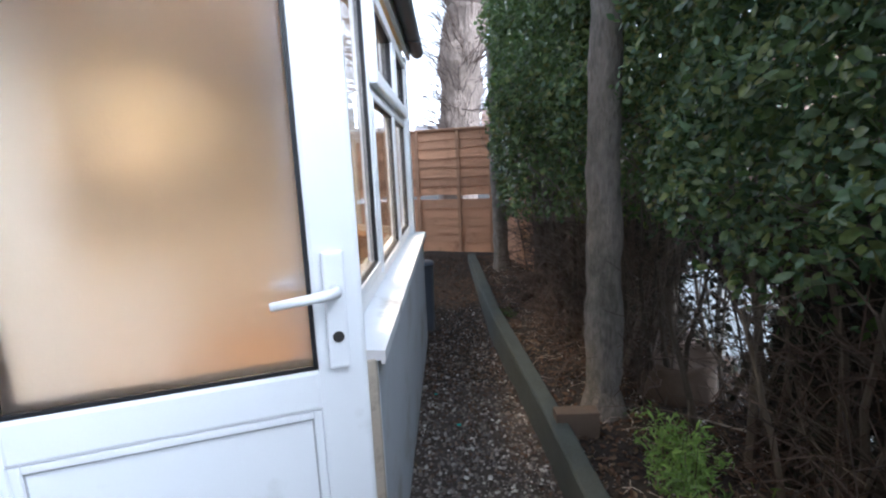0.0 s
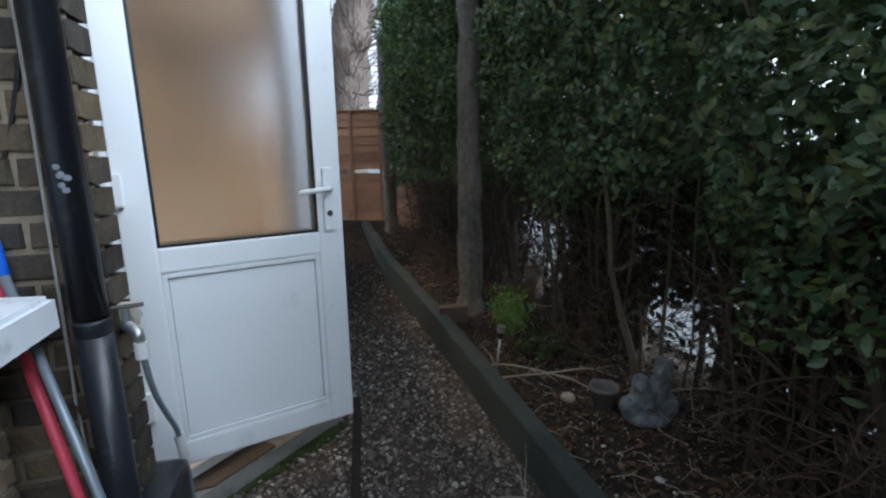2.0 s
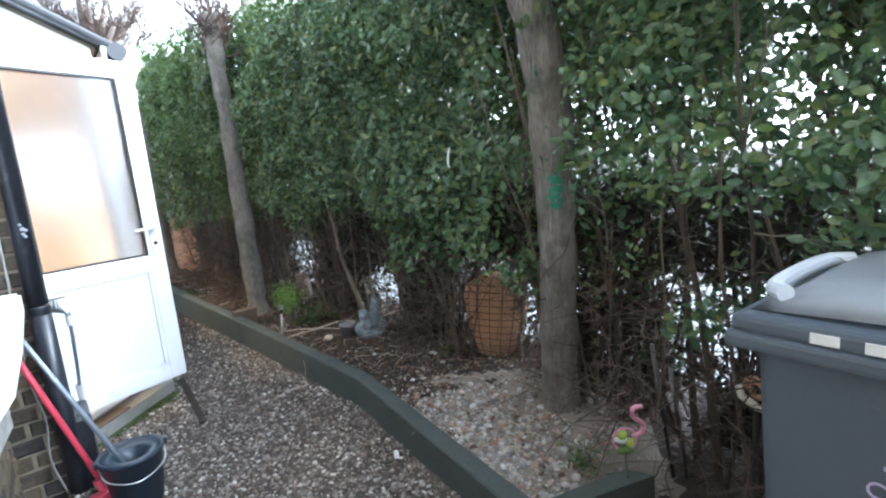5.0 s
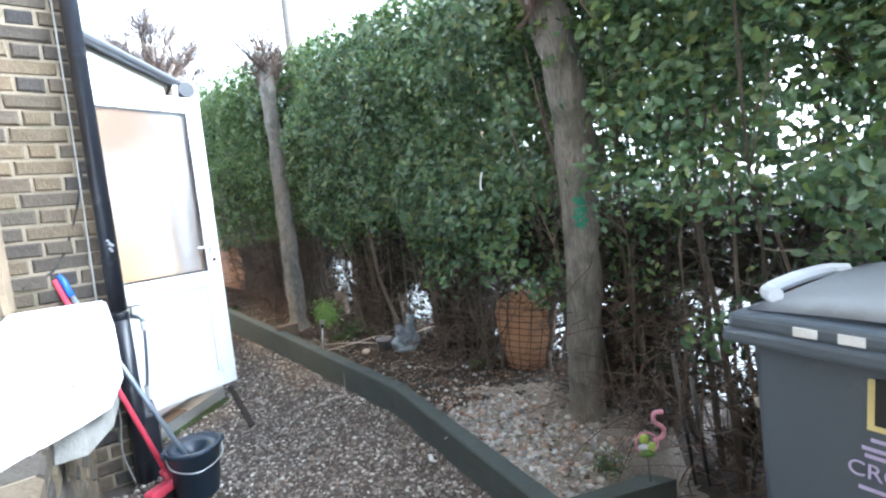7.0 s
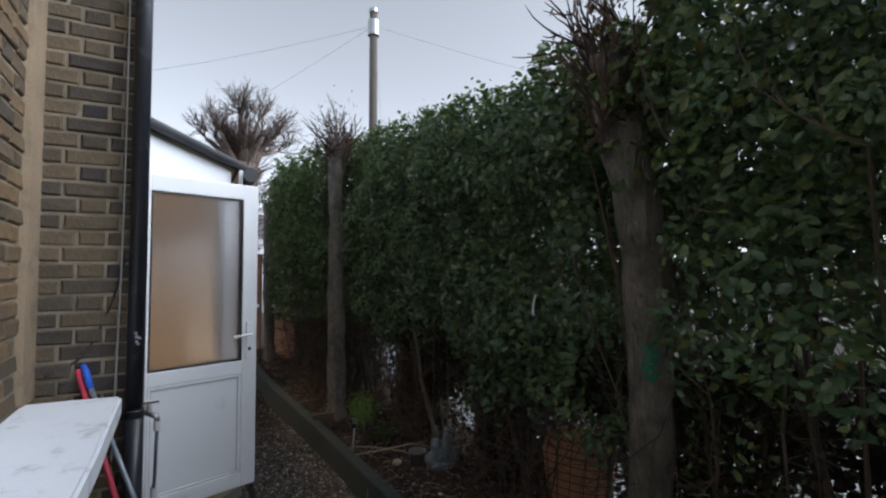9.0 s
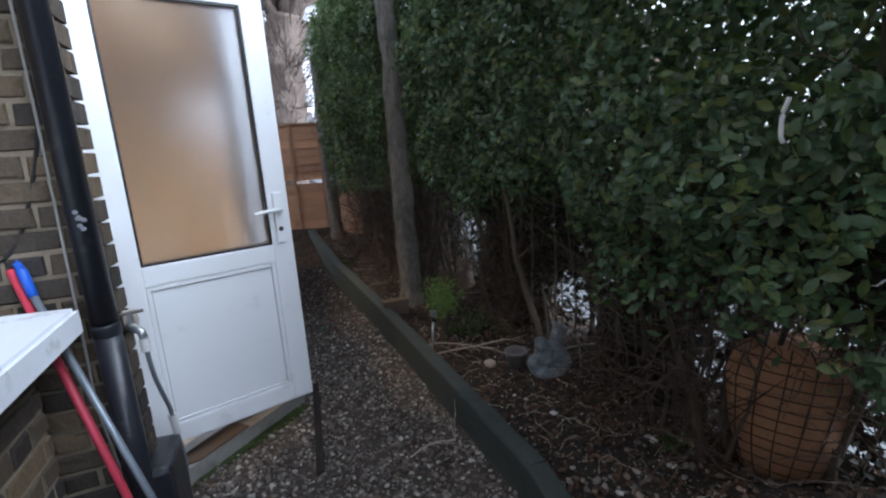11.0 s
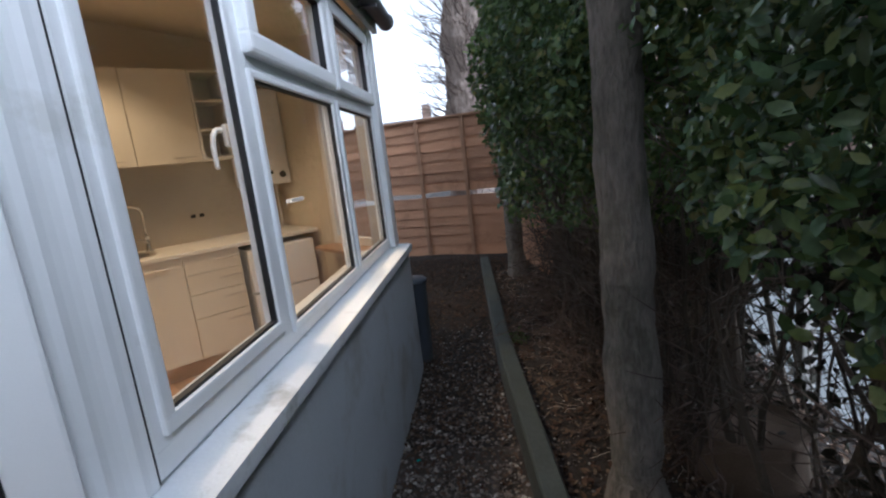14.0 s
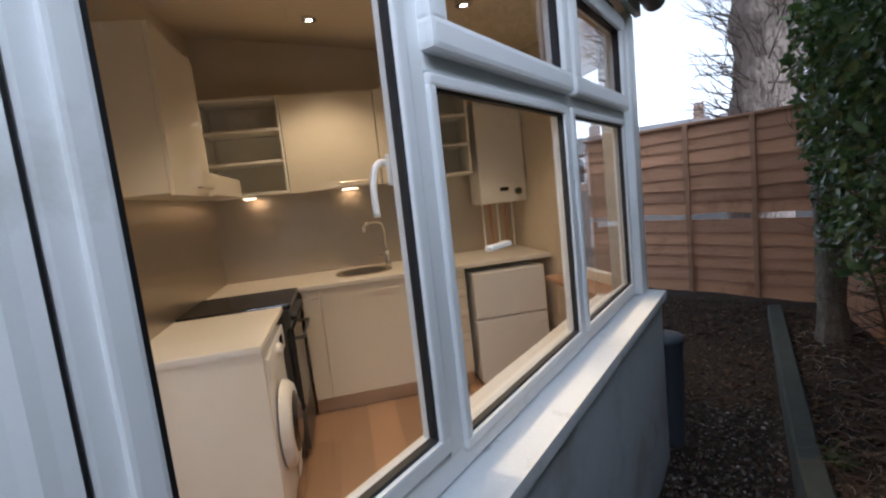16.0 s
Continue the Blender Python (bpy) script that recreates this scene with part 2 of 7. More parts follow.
ZINC = mat("galvanised_metal", (0.45, 0.47, 0.48), 0.38, 0.9, vary=0.15, scale=15)
CHROME = mat("chrome", (0.75, 0.75, 0.76), 0.08, 1.0, vary=0.02, bump=0)
STEEL = mat("brushed_steel", (0.54, 0.48, 0.4), 0.33, 1.0, vary=0.06, scale=3, fine=90, bump=0.05, stretch=(1, 1, 25))
CABINET = mat("cream_gloss_cabinet", (0.76, 0.69, 0.56), 0.22, vary=0.02, scale=2, bump=0)
CARCASS = mat("white_cabinet_carcass", (0.78, 0.75, 0.68), 0.5, vary=0.03, bump=0)
WORKTOP = mat("pale_worktop", (0.74, 0.7, 0.62), 0.3, vary=0.06, scale=60, fine=300, bump=0)
PLASTER = mat("cream_plaster", (0.66, 0.57, 0.44), 0.85, vary=0.04, scale=3, bump=0.08)
BROWN_SHADE = mat("dim_room_taupe", (0.42, 0.36, 0.28), 0.8, vary=0.04, scale=3, bump=0.08)
OAK = mat("light_oak_plank", (0.42, 0.25, 0.14), 0.45, vary=0.16, scale=5, fine=60, bump=0.12, stretch=(1, 9, 1), per="object", per_amount=0.18)
BLACK_GLASS = mat("black_hob_glass", (0.01, 0.01, 0.012), 0.06, vary=0.05, bump=0)
DARK_METAL = mat("dark_appliance_metal", (0.09, 0.085, 0.08), 0.35, 0.6, vary=0.1)
APPLIANCE = mat("white_appliance", (0.8, 0.79, 0.76), 0.28, vary=0.02, bump=0)
COPPER = mat("copper_pipe", (0.62, 0.3, 0.18), 0.3, 1.0, vary=0.15, scale=20)
BIN_GREY = mat("bin_grey_plastic", (0.075, 0.09, 0.112), 0.42, vary=0.08, scale=4, fine=220, bump=0.12, dirt=(0.11, 0.12, 0.13), dirt_amount=0.18, dirt_scale=6)
# same plastic as the bin, paled in colour for the sky's reflection
BIN_LID_SHEEN = mat("bin_lid_plastic_sky_sheen", (0.5, 0.53, 0.58), 0.34, vary=0.08, scale=5, bump=0.1, dirt=(0.4, 0.42, 0.45), dirt_amount=0.2, dirt_scale=5)
BUCKET = mat("navy_bucket_plastic", (0.022, 0.035, 0.055), 0.38, vary=0.12, scale=8, bump=0.1)
RED = mat("red_handle_plastic", (0.58, 0.06, 0.1), 0.42, vary=0.1, scale=8, bump=0.05)
BLUE = mat("blue_grip_plastic", (0.03, 0.12, 0.6), 0.4, vary=0.08, bump=0.05)
ALU = mat("grey_metal_tube", (0.26, 0.3, 0.34), 0.42, 0.4, vary=0.12, scale=14, bump=0.05)
STONE_GREY = mat("mossy_cast_stone", (0.17, 0.2, 0.23), 0.92, vary=0.35, scale=16, fine=90, bump=1.0, depth=0.006, dirt=(0.34, 0.37, 0.4), dirt_amount=0.4, dirt_scale=22)
HESSIAN = mat("brown_wicker", (0.4, 0.22, 0.125), 0.85, vary=0.2, scale=9, fine=70, bump=0.5, dirt=(0.2, 0.09, 0.05), dirt_amount=0.3, dirt_scale=6)
NET = mat("dark_netting", (0.05, 0.03, 0.02), 0.85, vary=0.2)
PINK = mat("pink_plastic", (0.62, 0.27, 0.36), 0.42, vary=0.1, bump=0.05)
YELLOW = mat("yellow_plastic", (0.62, 0.48, 0.02), 0.42, vary=0.1, bump=0.05)
CYAN = mat("cyan_plastic", (0.05, 0.32, 0.5), 0.42, vary=0.1, bump=0.05)
LIME = mat("lime_plastic", (0.42, 0.58, 0.1), 0.4, vary=0.1, bump=0.05)
ORANGE = mat("orange_red_plastic", (0.75, 0.12, 0.04), 0.4, vary=0.1, bump=0.05)
TEAL = mat("green_marking_paint", (0.03, 0.18, 0.115), 0.8, vary=0.35, scale=30)
TEAL_BIT = mat("teal_plastic_bit", (0.0, 0.35, 0.3), 0.5, vary=0.1)
GROOVE_SHADE = mat("soft_grey_groove_shade", (0.4, 0.41, 0.42), 0.6, vary=0.05)
PALE = mat("pale_litter", (0.62, 0.62, 0.62), 0.7, vary=0.15, scale=20)
GREY_POT = mat("grey_plastic_pot", (0.16, 0.15, 0.155), 0.5, vary=0.15, scale=10)
GOLD = mat("gold_plate_paint", (0.55, 0.46, 0.2), 0.45, vary=0.1)
BLACK_PLATE = mat("black_plate", (0.015, 0.015, 0.015), 0.4, vary=0.1)
LILAC = mat("faded_lilac_print", (0.42, 0.36, 0.55), 0.6, vary=0.15, scale=40)
HOUSE_WHITE = mat("white_house_render", (0.7, 0.7, 0.7), 0.9, vary=0.06, scale=1, bump=0)
HOUSE_ROOF = mat("slate_roof", (0.16, 0.15, 0.15), 0.9, vary=0.15, scale=3, bump=0)
HOUSE_BRICK = mat("distant_brick", (0.25, 0.17, 0.13), 0.95, vary=0.15, scale=3, bump=0)
DARK_GLASS = mat("dark_window_glass", (0.03, 0.035, 0.04), 0.08, vary=0.1, bump=0)
POLE = mat("weathered_pole", (0.1, 0.088, 0.075), 0.9, vary=0.2, scale=5, stretch=(1, 1, 0.2))
WARM_LAMP = lamp_mat("warm_downlight", (1.0, 0.78, 0.5), 9)
STRIP_LAMP = lamp_mat("warm_under_cabinet_lamp", (1.0, 0.68, 0.35), 1.4)


# ---- shapes ----
def part(name, bm, material, parent=None, label="", smooth=False):
    """Link a bmesh as one mesh object, under a thing or a part if given."""
    me = bpy.data.meshes.new(name)
    bm.to_mesh(me)
    bm.free()
    if smooth:
        me.shade_smooth()
    me.materials.append(material)
    ob = new(name, me)
    if parent is not None:
        ob.parent = parent
    if label:
        ob["label"] = label
    return ob


def thing(name, at, label, category, rz=0.0, group="", kind=""):
    ob = new(name)
    ob.matrix_basis = pose(*at, 0, 0, rz)
    ob.empty_display_size = 0.1
    return tagged(ob, label, category, group, kind)


def add_box(bm, lo, hi, bevel=0.0, m=None):
    lo, hi = Vector(lo), Vector(hi)
    r = bmesh.ops.create_cube(bm, size=1, matrix=Matrix.Translation((lo + hi) / 2) @ Matrix.Diagonal((*(hi - lo), 1)))
    vs = r["verts"]
    if bevel:
        es = list({e for v in vs for e in v.link_edges})
        out = bmesh.ops.bevel(bm, geom=es, offset=bevel, segments=2, profile=0.6, affect="EDGES", clamp_overlap=True)
        vs = list({v for f in out["faces"] for v in f.verts} | {v for v in vs if v.is_valid})
    if m is not None:
        bmesh.ops.transform(bm, matrix=m, verts=vs)
    return vs


def box(lo, hi, bevel=0.0, m=None):
    bm = bmesh.new()
    add_box(bm, lo, hi, bevel, m)
    return bm


def add_tube(bm, pts, radii, sides=8, caps=True):
    """A tube through points, with a radius at each."""
    pts = [Vector(p) for p in pts]
    if not hasattr(radii, "__len__"):
        radii = [radii] * len(pts)
    rings = []
    for i, p in enumerate(pts):
        d = (pts[min(i + 1, len(pts) - 1)] - pts[max(i - 1, 0)]).normalized()
        q = d.to_track_quat("Z", "Y")
        rings.append([bm.verts.new(p + q @ Vector((radii[i] * math.cos(2 * math.pi * k / sides), radii[i] * math.sin(2 * math.pi * k / sides), 0))) for k in range(sides)])
    for a, b in zip(rings, rings[1:]):
        for k in range(sides):
            bm.faces.new((a[k], a[(k + 1) % sides], b[(k + 1) % sides], b[k]))
    if caps:
        bm.faces.new(rings[0][::-1])
        bm.faces.new(rings[-1])
    return bm


def tube(pts, radii, sides=10, caps=True):
    return add_tube(bmesh.new(), pts, radii, sides, caps)


def prism(poly, z0, z1, bm=None):
    """An upright prism on a plan polygon; z1 may be a function of x, y, and z0 too."""
    bm = bm or bmesh.new()
    f0 = z0 if callable(z0) else (lambda x, y: z0)
    f1 = z1 if callable(z1) else (lambda x, y: z1)
    a = [bm.verts.new((x, y, f0(x, y))) for x, y in poly]
    b = [bm.verts.new((x, y, f1(x, y))) for x, y in poly]
    bm.faces.new(a[::-1])
    bm.faces.new(b)
    n = len(poly)
    for i in range(n):
        bm.faces.new((a[i], a[(i + 1) % n], b[(i + 1) % n], b[i]))
    bmesh.ops.recalc_face_normals(bm, faces=bm.faces)
    return bm


def clip(poly, side):
    """The part of a plan polygon where side(p) <= 0, for a straight side."""
    out = []
    for i, p in enumerate(poly):
        q = poly[(i + 1) % len(poly)]
        a, b = side(p), side(q)
        if a <= 0:
            out.append(p)
        if a * b < 0:
            t = a / (a - b)
            out.append((p[0] + t * (q[0] - p[0]), p[1] + t * (q[1] - p[1])))
    return out


def lathe(profile, sides=24, bm=None):
    """A turned body from (radius, z) pairs."""
    bm = bm or bmesh.new()
    rings = [[bm.verts.new((r * math.cos(2 * math.pi * k / sides), r * math.sin(2 * math.pi * k / sides), z)) for k in range(sides)] for r, z in profile]
    for a, b in zip(rings, rings[1:]):
        for k in range(sides):
            bm.faces.new((a[k], a[(k + 1) % sides], b[(k + 1) % sides], b[k]))
    bm.faces.new(rings[0][::-1])
    bm.faces.new(rings[-1])
    return bm


def mesh_from(name, verts, faces, material, parent=None, label="", smooth=False):
    me = bpy.data.meshes.new(name)
    verts, faces = np.asarray(verts, np.float32), np.asarray(faces, np.int32)
    n, k = faces.shape
    me.vertices.add(len(verts))
    me.vertices.foreach_set("co", verts.ravel())
    me.loops.add(n * k)
    me.loops.foreach_set("vertex_index", faces.ravel())
    me.polygons.add(n)
    me.polygons.foreach_set("loop_start", np.arange(0, n * k, k, dtype=np.int32))
    me.update(calc_edges=True)
    me.validate()
    if smooth:
        me.shade_smooth()
    me.materials.append(material)
    ob = new(name, me)
    if parent is not None:
        ob.parent = parent
    if label:
        ob["label"] = label
    return ob


rng = np.random.default_rng(7)


def scatter(shape_v, shape_f, at, scale, turn):
    """Many small turned copies of a shape, joined. turn: n x 3 x 3."""
    n, k = len(at), len(shape_v)
    v = np.einsum("nij,nkj->nki", turn, shape_v[None] * scale[:, None, :]) + at[:, None, :]
    f = (shape_f[None] + (np.arange(n) * k)[:, None, None]).reshape(-1, shape_f.shape[1])
    return v.reshape(-1, 3), f


def random_turns(n, flat=1.0):
    """Random rotations; with flat below 1 the tilt from upright is limited."""
    z, t = rng.uniform(0, 2 * np.pi, n), rng.uniform(-1, 1, (n, 2)) * np.pi / 2 * flat
    cz, sz, cx, sx, cy, sy = np.cos(z), np.sin(z), np.cos(t[:, 0]), np.sin(t[:, 0]), np.cos(t[:, 1]), np.sin(t[:, 1])
    o, i = np.zeros(n), np.ones(n)
    rz = np.stack([cz, -sz, o, sz, cz, o, o, o, i], 1).reshape(n, 3, 3)
    rx = np.stack([i, o, o, o, cx, -sx, o, sx, cx], 1).reshape(n, 3, 3)
    ry = np.stack([cy, o, sy, o, i, o, -sy, o, cy], 1).reshape(n, 3, 3)
    return rx @ ry @ rz


# ---- ground ----
FRONT = [(-12.0, 0.36), (-2.2, 0.42), (-1.45, 0.55), (0.02, 0.74), (2.2, 0.625), (3.84, 0.49), (5.9, 0.39), (7.0, 0.33)]


def beam_x(y):
    return float(np.interp(y, [p[0] for p in FRONT], [p[1] for p in FRONT]))


def ground_z(x, y):
    """Gravel near -0.12, rising to the far fence; the bed behind the sleepers lies higher and rises to the hedge."""
    path = -0.12 + 0.32 * min(1, max(0, (y - 3.6) / 2.6)) ** 1.3
    bed_level = 0.01 + 0.06 * min(1, max(0, (x - 0.9) / 0.5)) + 0.19 * min(1, max(0, (y - 2.5) / 3.5))
    d = x - beam_x(y)
    k = min(1, max(0, (d - 0.02) / 0.05)) * (1 if y > -1.5 else max(0, 1 + (y + 1.5) / 0.06))
    z = path * (1 - k) + max(bed_level, path) * k
    if x > 1.75:
        z = z + (0.02 - z) * min(1, (x - 1.75) / 0.2)
    return z


def ground_sheet():
    xs = np.concatenate([[-200, -40, -8, -3], np.arange(-1.4, 2.2, 0.05), [3, 5, 9, 20, 60, 200]])
    ys = np.concatenate([[-200, -40, -12, -6], np.arange(-4.2, 7.2, 0.06), [9, 14, 30, 80, 250]])
    v = [(x, y, ground_z(x, y) + (0.012 * noise.noise((x * 6, y * 6, 1)) if -1.4 < x < 2.1 and -4.2 < y < 7 else -0.02)) for y in ys for x in xs]
    w = len(xs)
    f = [(j * w + i, j * w + i + 1, (j + 1) * w + i + 1, (j + 1) * w + i) for j in range(len(ys) - 1) for i in range(w - 1)]
    return v, f, w


gv, gf, gw = ground_sheet()
ground = tagged(mesh_from("ground", gv, gf, SOIL, smooth=True), "dark soil ground strewn with litter", "ground", kind="structure")
ground.data.materials.append(GRAVEL)
gc = np.asarray(gv)[np.asarray(gf)].mean(1)
ground.data.materials.append(DUST)


def ground_kind(x, y):
    """0 soil, 1 gravel, 2 the dusty dry patch round the marked tree."""
    if x < -1.3:
        return 1
    if x < beam_x(y) + 0.03:
        return 1 if y < 3.0 + 0.8 * noise.noise((x * 3, y * 3, 5)) else 0
    d = (x - 1.0) ** 2 / 0.3 + (y + 1.1) ** 2 / 0.45
    return 2 if d < 1 + 0.9 * noise.noise((x * 6, y * 6, 8)) else 0


ground.data.polygons.foreach_set("material_index", np.asarray([ground_kind(c[0], c[1]) for c in gc], np.int32))


def pebbles(name, n, inside, size, label, material=PEBBLE, box_xy=(-1.0, 0.9, -3.6, 6.4), lift=0.3):
    b = bmesh.new()
    bmesh.ops.create_icosphere(b, subdivisions=1, radius=1)
    b.verts.ensure_lookup_table()
    sv = np.array([v.co for v in b.verts]) * [1, 0.75, 0.5]
    sf = np.array([[v.index for v in f.verts] for f in b.faces])
    b.free()
    x = rng.uniform(box_xy[0], box_xy[1], n * 4)
    y = rng.uniform(box_xy[2], box_xy[3], n * 4)
    keep = [i for i in range(n * 4) if inside(x[i], y[i])][:n]
    x, y = x[keep], y[keep]
    m = len(x)
    s = size[0] + (size[1] - size[0]) * rng.random(m) ** 2.2
    z = np.array([ground_z(a, c) for a, c in zip(x, y)]) + s * lift
    v, f = scatter(sv, sf, np.stack([x, y, z], 1), np.stack([s, s * rng.uniform(0.7, 1.2, m), s * rng.uniform(0.8, 1.2, m)], 1), random_turns(m, 0.35))
    return tagged(mesh_from(name, v, f, material), label, "gravel", kind="stuff")


def on_path(x, y):
    return x < beam_x(y) - 0.005 and (y > 1.4 or x > -0.62 + 0.0 or y < 0.4) and not (x < -0.04 and y > 1.3 and y < 4.0) and not (x < -0.72 and y > 0.3)


pebbles("gravel", 34000, lambda x, y: on_path(x, y) and y < 4.6 and rng.random() < np.interp(y, [1.6, 3.2, 4.6], [1, 0.55, 0.2]), (0.0055, 0.0175), "small brown and grey gravel on the garden path")


# ---- kitchen plan: local x along the sink run, local y away from the door wall ----
FLOOR = -0.02
KM = pose(-1.273, 2.453, FLOOR, 0, 0, 46.4)
KI = KM.inverted()


def kw(x, y):
    p = KM @ Vector((x, y, 0))
    return (p.x, p.y)


def roof_z(x, y):
    return 2.28 + 0.165 * (-0.1 - x)


LEFT, FAR, BACK, DOORW = -0.56, 1.88, 1.99, -1.53


def room_poly(x0, x1, y0, y1, cut=-0.2):
    return clip([kw(x0, y0), kw(x1, y0), kw(x1, y1), kw(x0, y1)], lambda p: p[0] - cut)


def structure(name, bm, material, label, category="wall", smooth=False):
    return tagged(part(name, bm, material, None, "", smooth), label, category, kind="structure")


# window wall under the sill, with its cream end
structure("wall_window", prism([(-0.045, 1.375), (-0.045, 3.94), (-0.2, 3.94), (-0.2, 1.34)], -0.3, 0.79), RENDER, "pale grey painted render wall under the window")
structure("wall_end", prism([(-0.047, 1.372), (-0.2, 1.335), (-0.2, 1.31), (-0.13, 1.315), (-0.05, 1.36)], -0.3, 0.79), CREAM, "stained cream render at the end of the wall")
structure("floor_slab", prism(room_poly(-0.95, FAR + 0.1, DOORW, BACK + 0.1, -0.06), -0.3, FLOOR - 0.02), CONCRETE, "concrete floor slab under the kitchen", "floor")
structure("wall_back", prism([kw(LEFT - 0.4, BACK), kw(FAR + 0.15, BACK), kw(FAR + 0.15, BACK + 0.15), kw(LEFT - 0.4, BACK + 0.15)], FLOOR, roof_z), PLASTER, "plain plastered kitchen wall behind the sink")
structure("wall_left", prism([kw(LEFT - 0.15, -0.95), kw(LEFT, -0.95), kw(LEFT, BACK), kw(LEFT - 0.15, BACK)], FLOOR, roof_z), PLASTER, "plain plastered kitchen wall beside the cooker")
structure("wall_passage", prism([kw(-0.98, DOORW), kw(-0.86, DOORW), kw(LEFT - 0.15, -0.95), kw(LEFT - 0.3, -0.95)], FLOOR, roof_z), PLASTER, "plain plastered wall inside the door")
# far wall with a glazed opening
fx0, fx1 = 0.36, 1.08
structure("wall_far", prism([kw(FAR, fx1), kw(FAR + 0.12, fx1), kw(FAR + 0.12, BACK), kw(FAR, BACK)], FLOOR, roof_z), PLASTER, "plain plastered kitchen end wall")
structure("wall_far_below", prism([kw(FAR, fx0), kw(FAR + 0.12, fx0), kw(FAR + 0.12, fx1), kw(FAR, fx1)], FLOOR, 0.78), PLASTER, "low wall under the end window")
structure("wall_far_above", prism([kw(FAR, fx0), kw(FAR + 0.12, fx0), kw(FAR + 0.12, fx1), kw(FAR, fx1)], 2.1, roof_z), PLASTER, "wall above the end window")
structure("ceiling", prism(room_poly(-1.0, FAR + 0.12, DOORW - 0.0, BACK + 0.15, -0.12), roof_z, lambda x, y: roof_z(x, y) + 0.03), PLASTER, "sloping cream plastered ceiling", "ceiling")
structure("roof", prism(room_poly(-1.05, FAR + 0.2, DOORW - 0.07, BACK + 0.2, -0.02), lambda x, y: roof_z(x, y) + 0.035, lambda x, y: roof_z(x, y) + 0.085), ROOFING, "grey felted lean-to roof sloping to the path", "roof")
gp = [kw(-0.88, DOORW - 0.02), kw(0.0, DOORW - 0.02), kw(0.0, DOORW + 0.05), kw(-0.88, DOORW + 0.05)]
structure("gable_panel", prism(gp, 2.17, lambda x, y: roof_z(x, y) - 0.002), UPVC, "white plastic panel over the back door", "wall panel")
structure("verge_trim", tube([(*kw(-0.95, DOORW - 0.085), roof_z(*kw(-0.95, DOORW - 0.085)) + 0.05), (*kw(0.12, DOORW - 0.085), roof_z(*kw(0.12, DOORW - 0.085)) + 0.045)], 0.03, 10), GUTTER, "dark grey verge capping on the roof edge", "roof trim")
structure("fascia", box((-0.1, 1.33, 2.172), (-0.07, 3.97, 2.29), 0.004), UPVC, "white plastic fascia board under the gutter", "trim")


def gutter():
    g = thing("gutter", (-0.02, 1.28, 2.25), "dark plastic half-round gutter along the lean-to eave", "gutter")
    bm = bmesh.new()
    prof = [(0.052 * math.cos(a), 0.052 * math.sin(a)) for a in np.linspace(math.pi, 2 * math.pi, 9)] + [(0.046 * math.cos(a), 0.046 * math.sin(a)) for a in np.linspace(2 * math.pi, math.pi, 9)]
    a = [bm.verts.new((x, 0, z)) for x, z in prof]
    b = [bm.verts.new((x, 2.75, z)) for x, z in prof]
    n = len(prof)
    for i in range(n):
        bm.faces.new((a[i], a[(i + 1) % n], b[(i + 1) % n], b[i]))
    part("channel", bm, GUTTER, g)
    for y in (-0.004, 2.745):
        part("end_cap", lathe([(0.054, 0), (0.054, 0.008)], 20, None), GUTTER, g).matrix_basis = pose(0, y, 0, -90)
    for y in (0.4, 1.3, 2.2):
        part("bracket", box((-0.06, y, -0.062), (0.056, y + 0.025, -0.05), 0.003), GUTTER, g)


gutter()


# ---- window ----
def sash(y0, y1, z0, z1, w, x0, x1, bevel=0.008):
    """A mitre-less plastic frame of four bars in the plane of the window wall."""
    bm = bmesh.new()
    add_box(bm, (x0, y0, z0), (x1, y1, z0 + w), bevel)
    add_box(bm, (x0, y0, z1 - w), (x1, y1, z1), bevel)
    add_box(bm, (x0 + 0.001, y0, z0 + w * 0.8), (x1 - 0.001, y0 + w, z1 - w * 0.8), bevel)
    add_box(bm, (x0 + 0.001, y1 - w, z0 + w * 0.8), (x1 - 0.001, y1, z1 - w * 0.8), bevel)
    return bm


def gasket(y0, y1, z0, z1, x0, x1, w=0.008):
    bm = bmesh.new()
    for lo, hi in (((x0, y0, z0), (x1, y1, z0 + w)), ((x0, y0, z1 - w), (x1, y1, z1)), ((x0, y0, z0 + w), (x1, y0 + w, z1 - w)), ((x0, y1 - w, z0 + w), (x1, y1, z1 - w))):
        add_box(bm, lo, hi)
    return bm


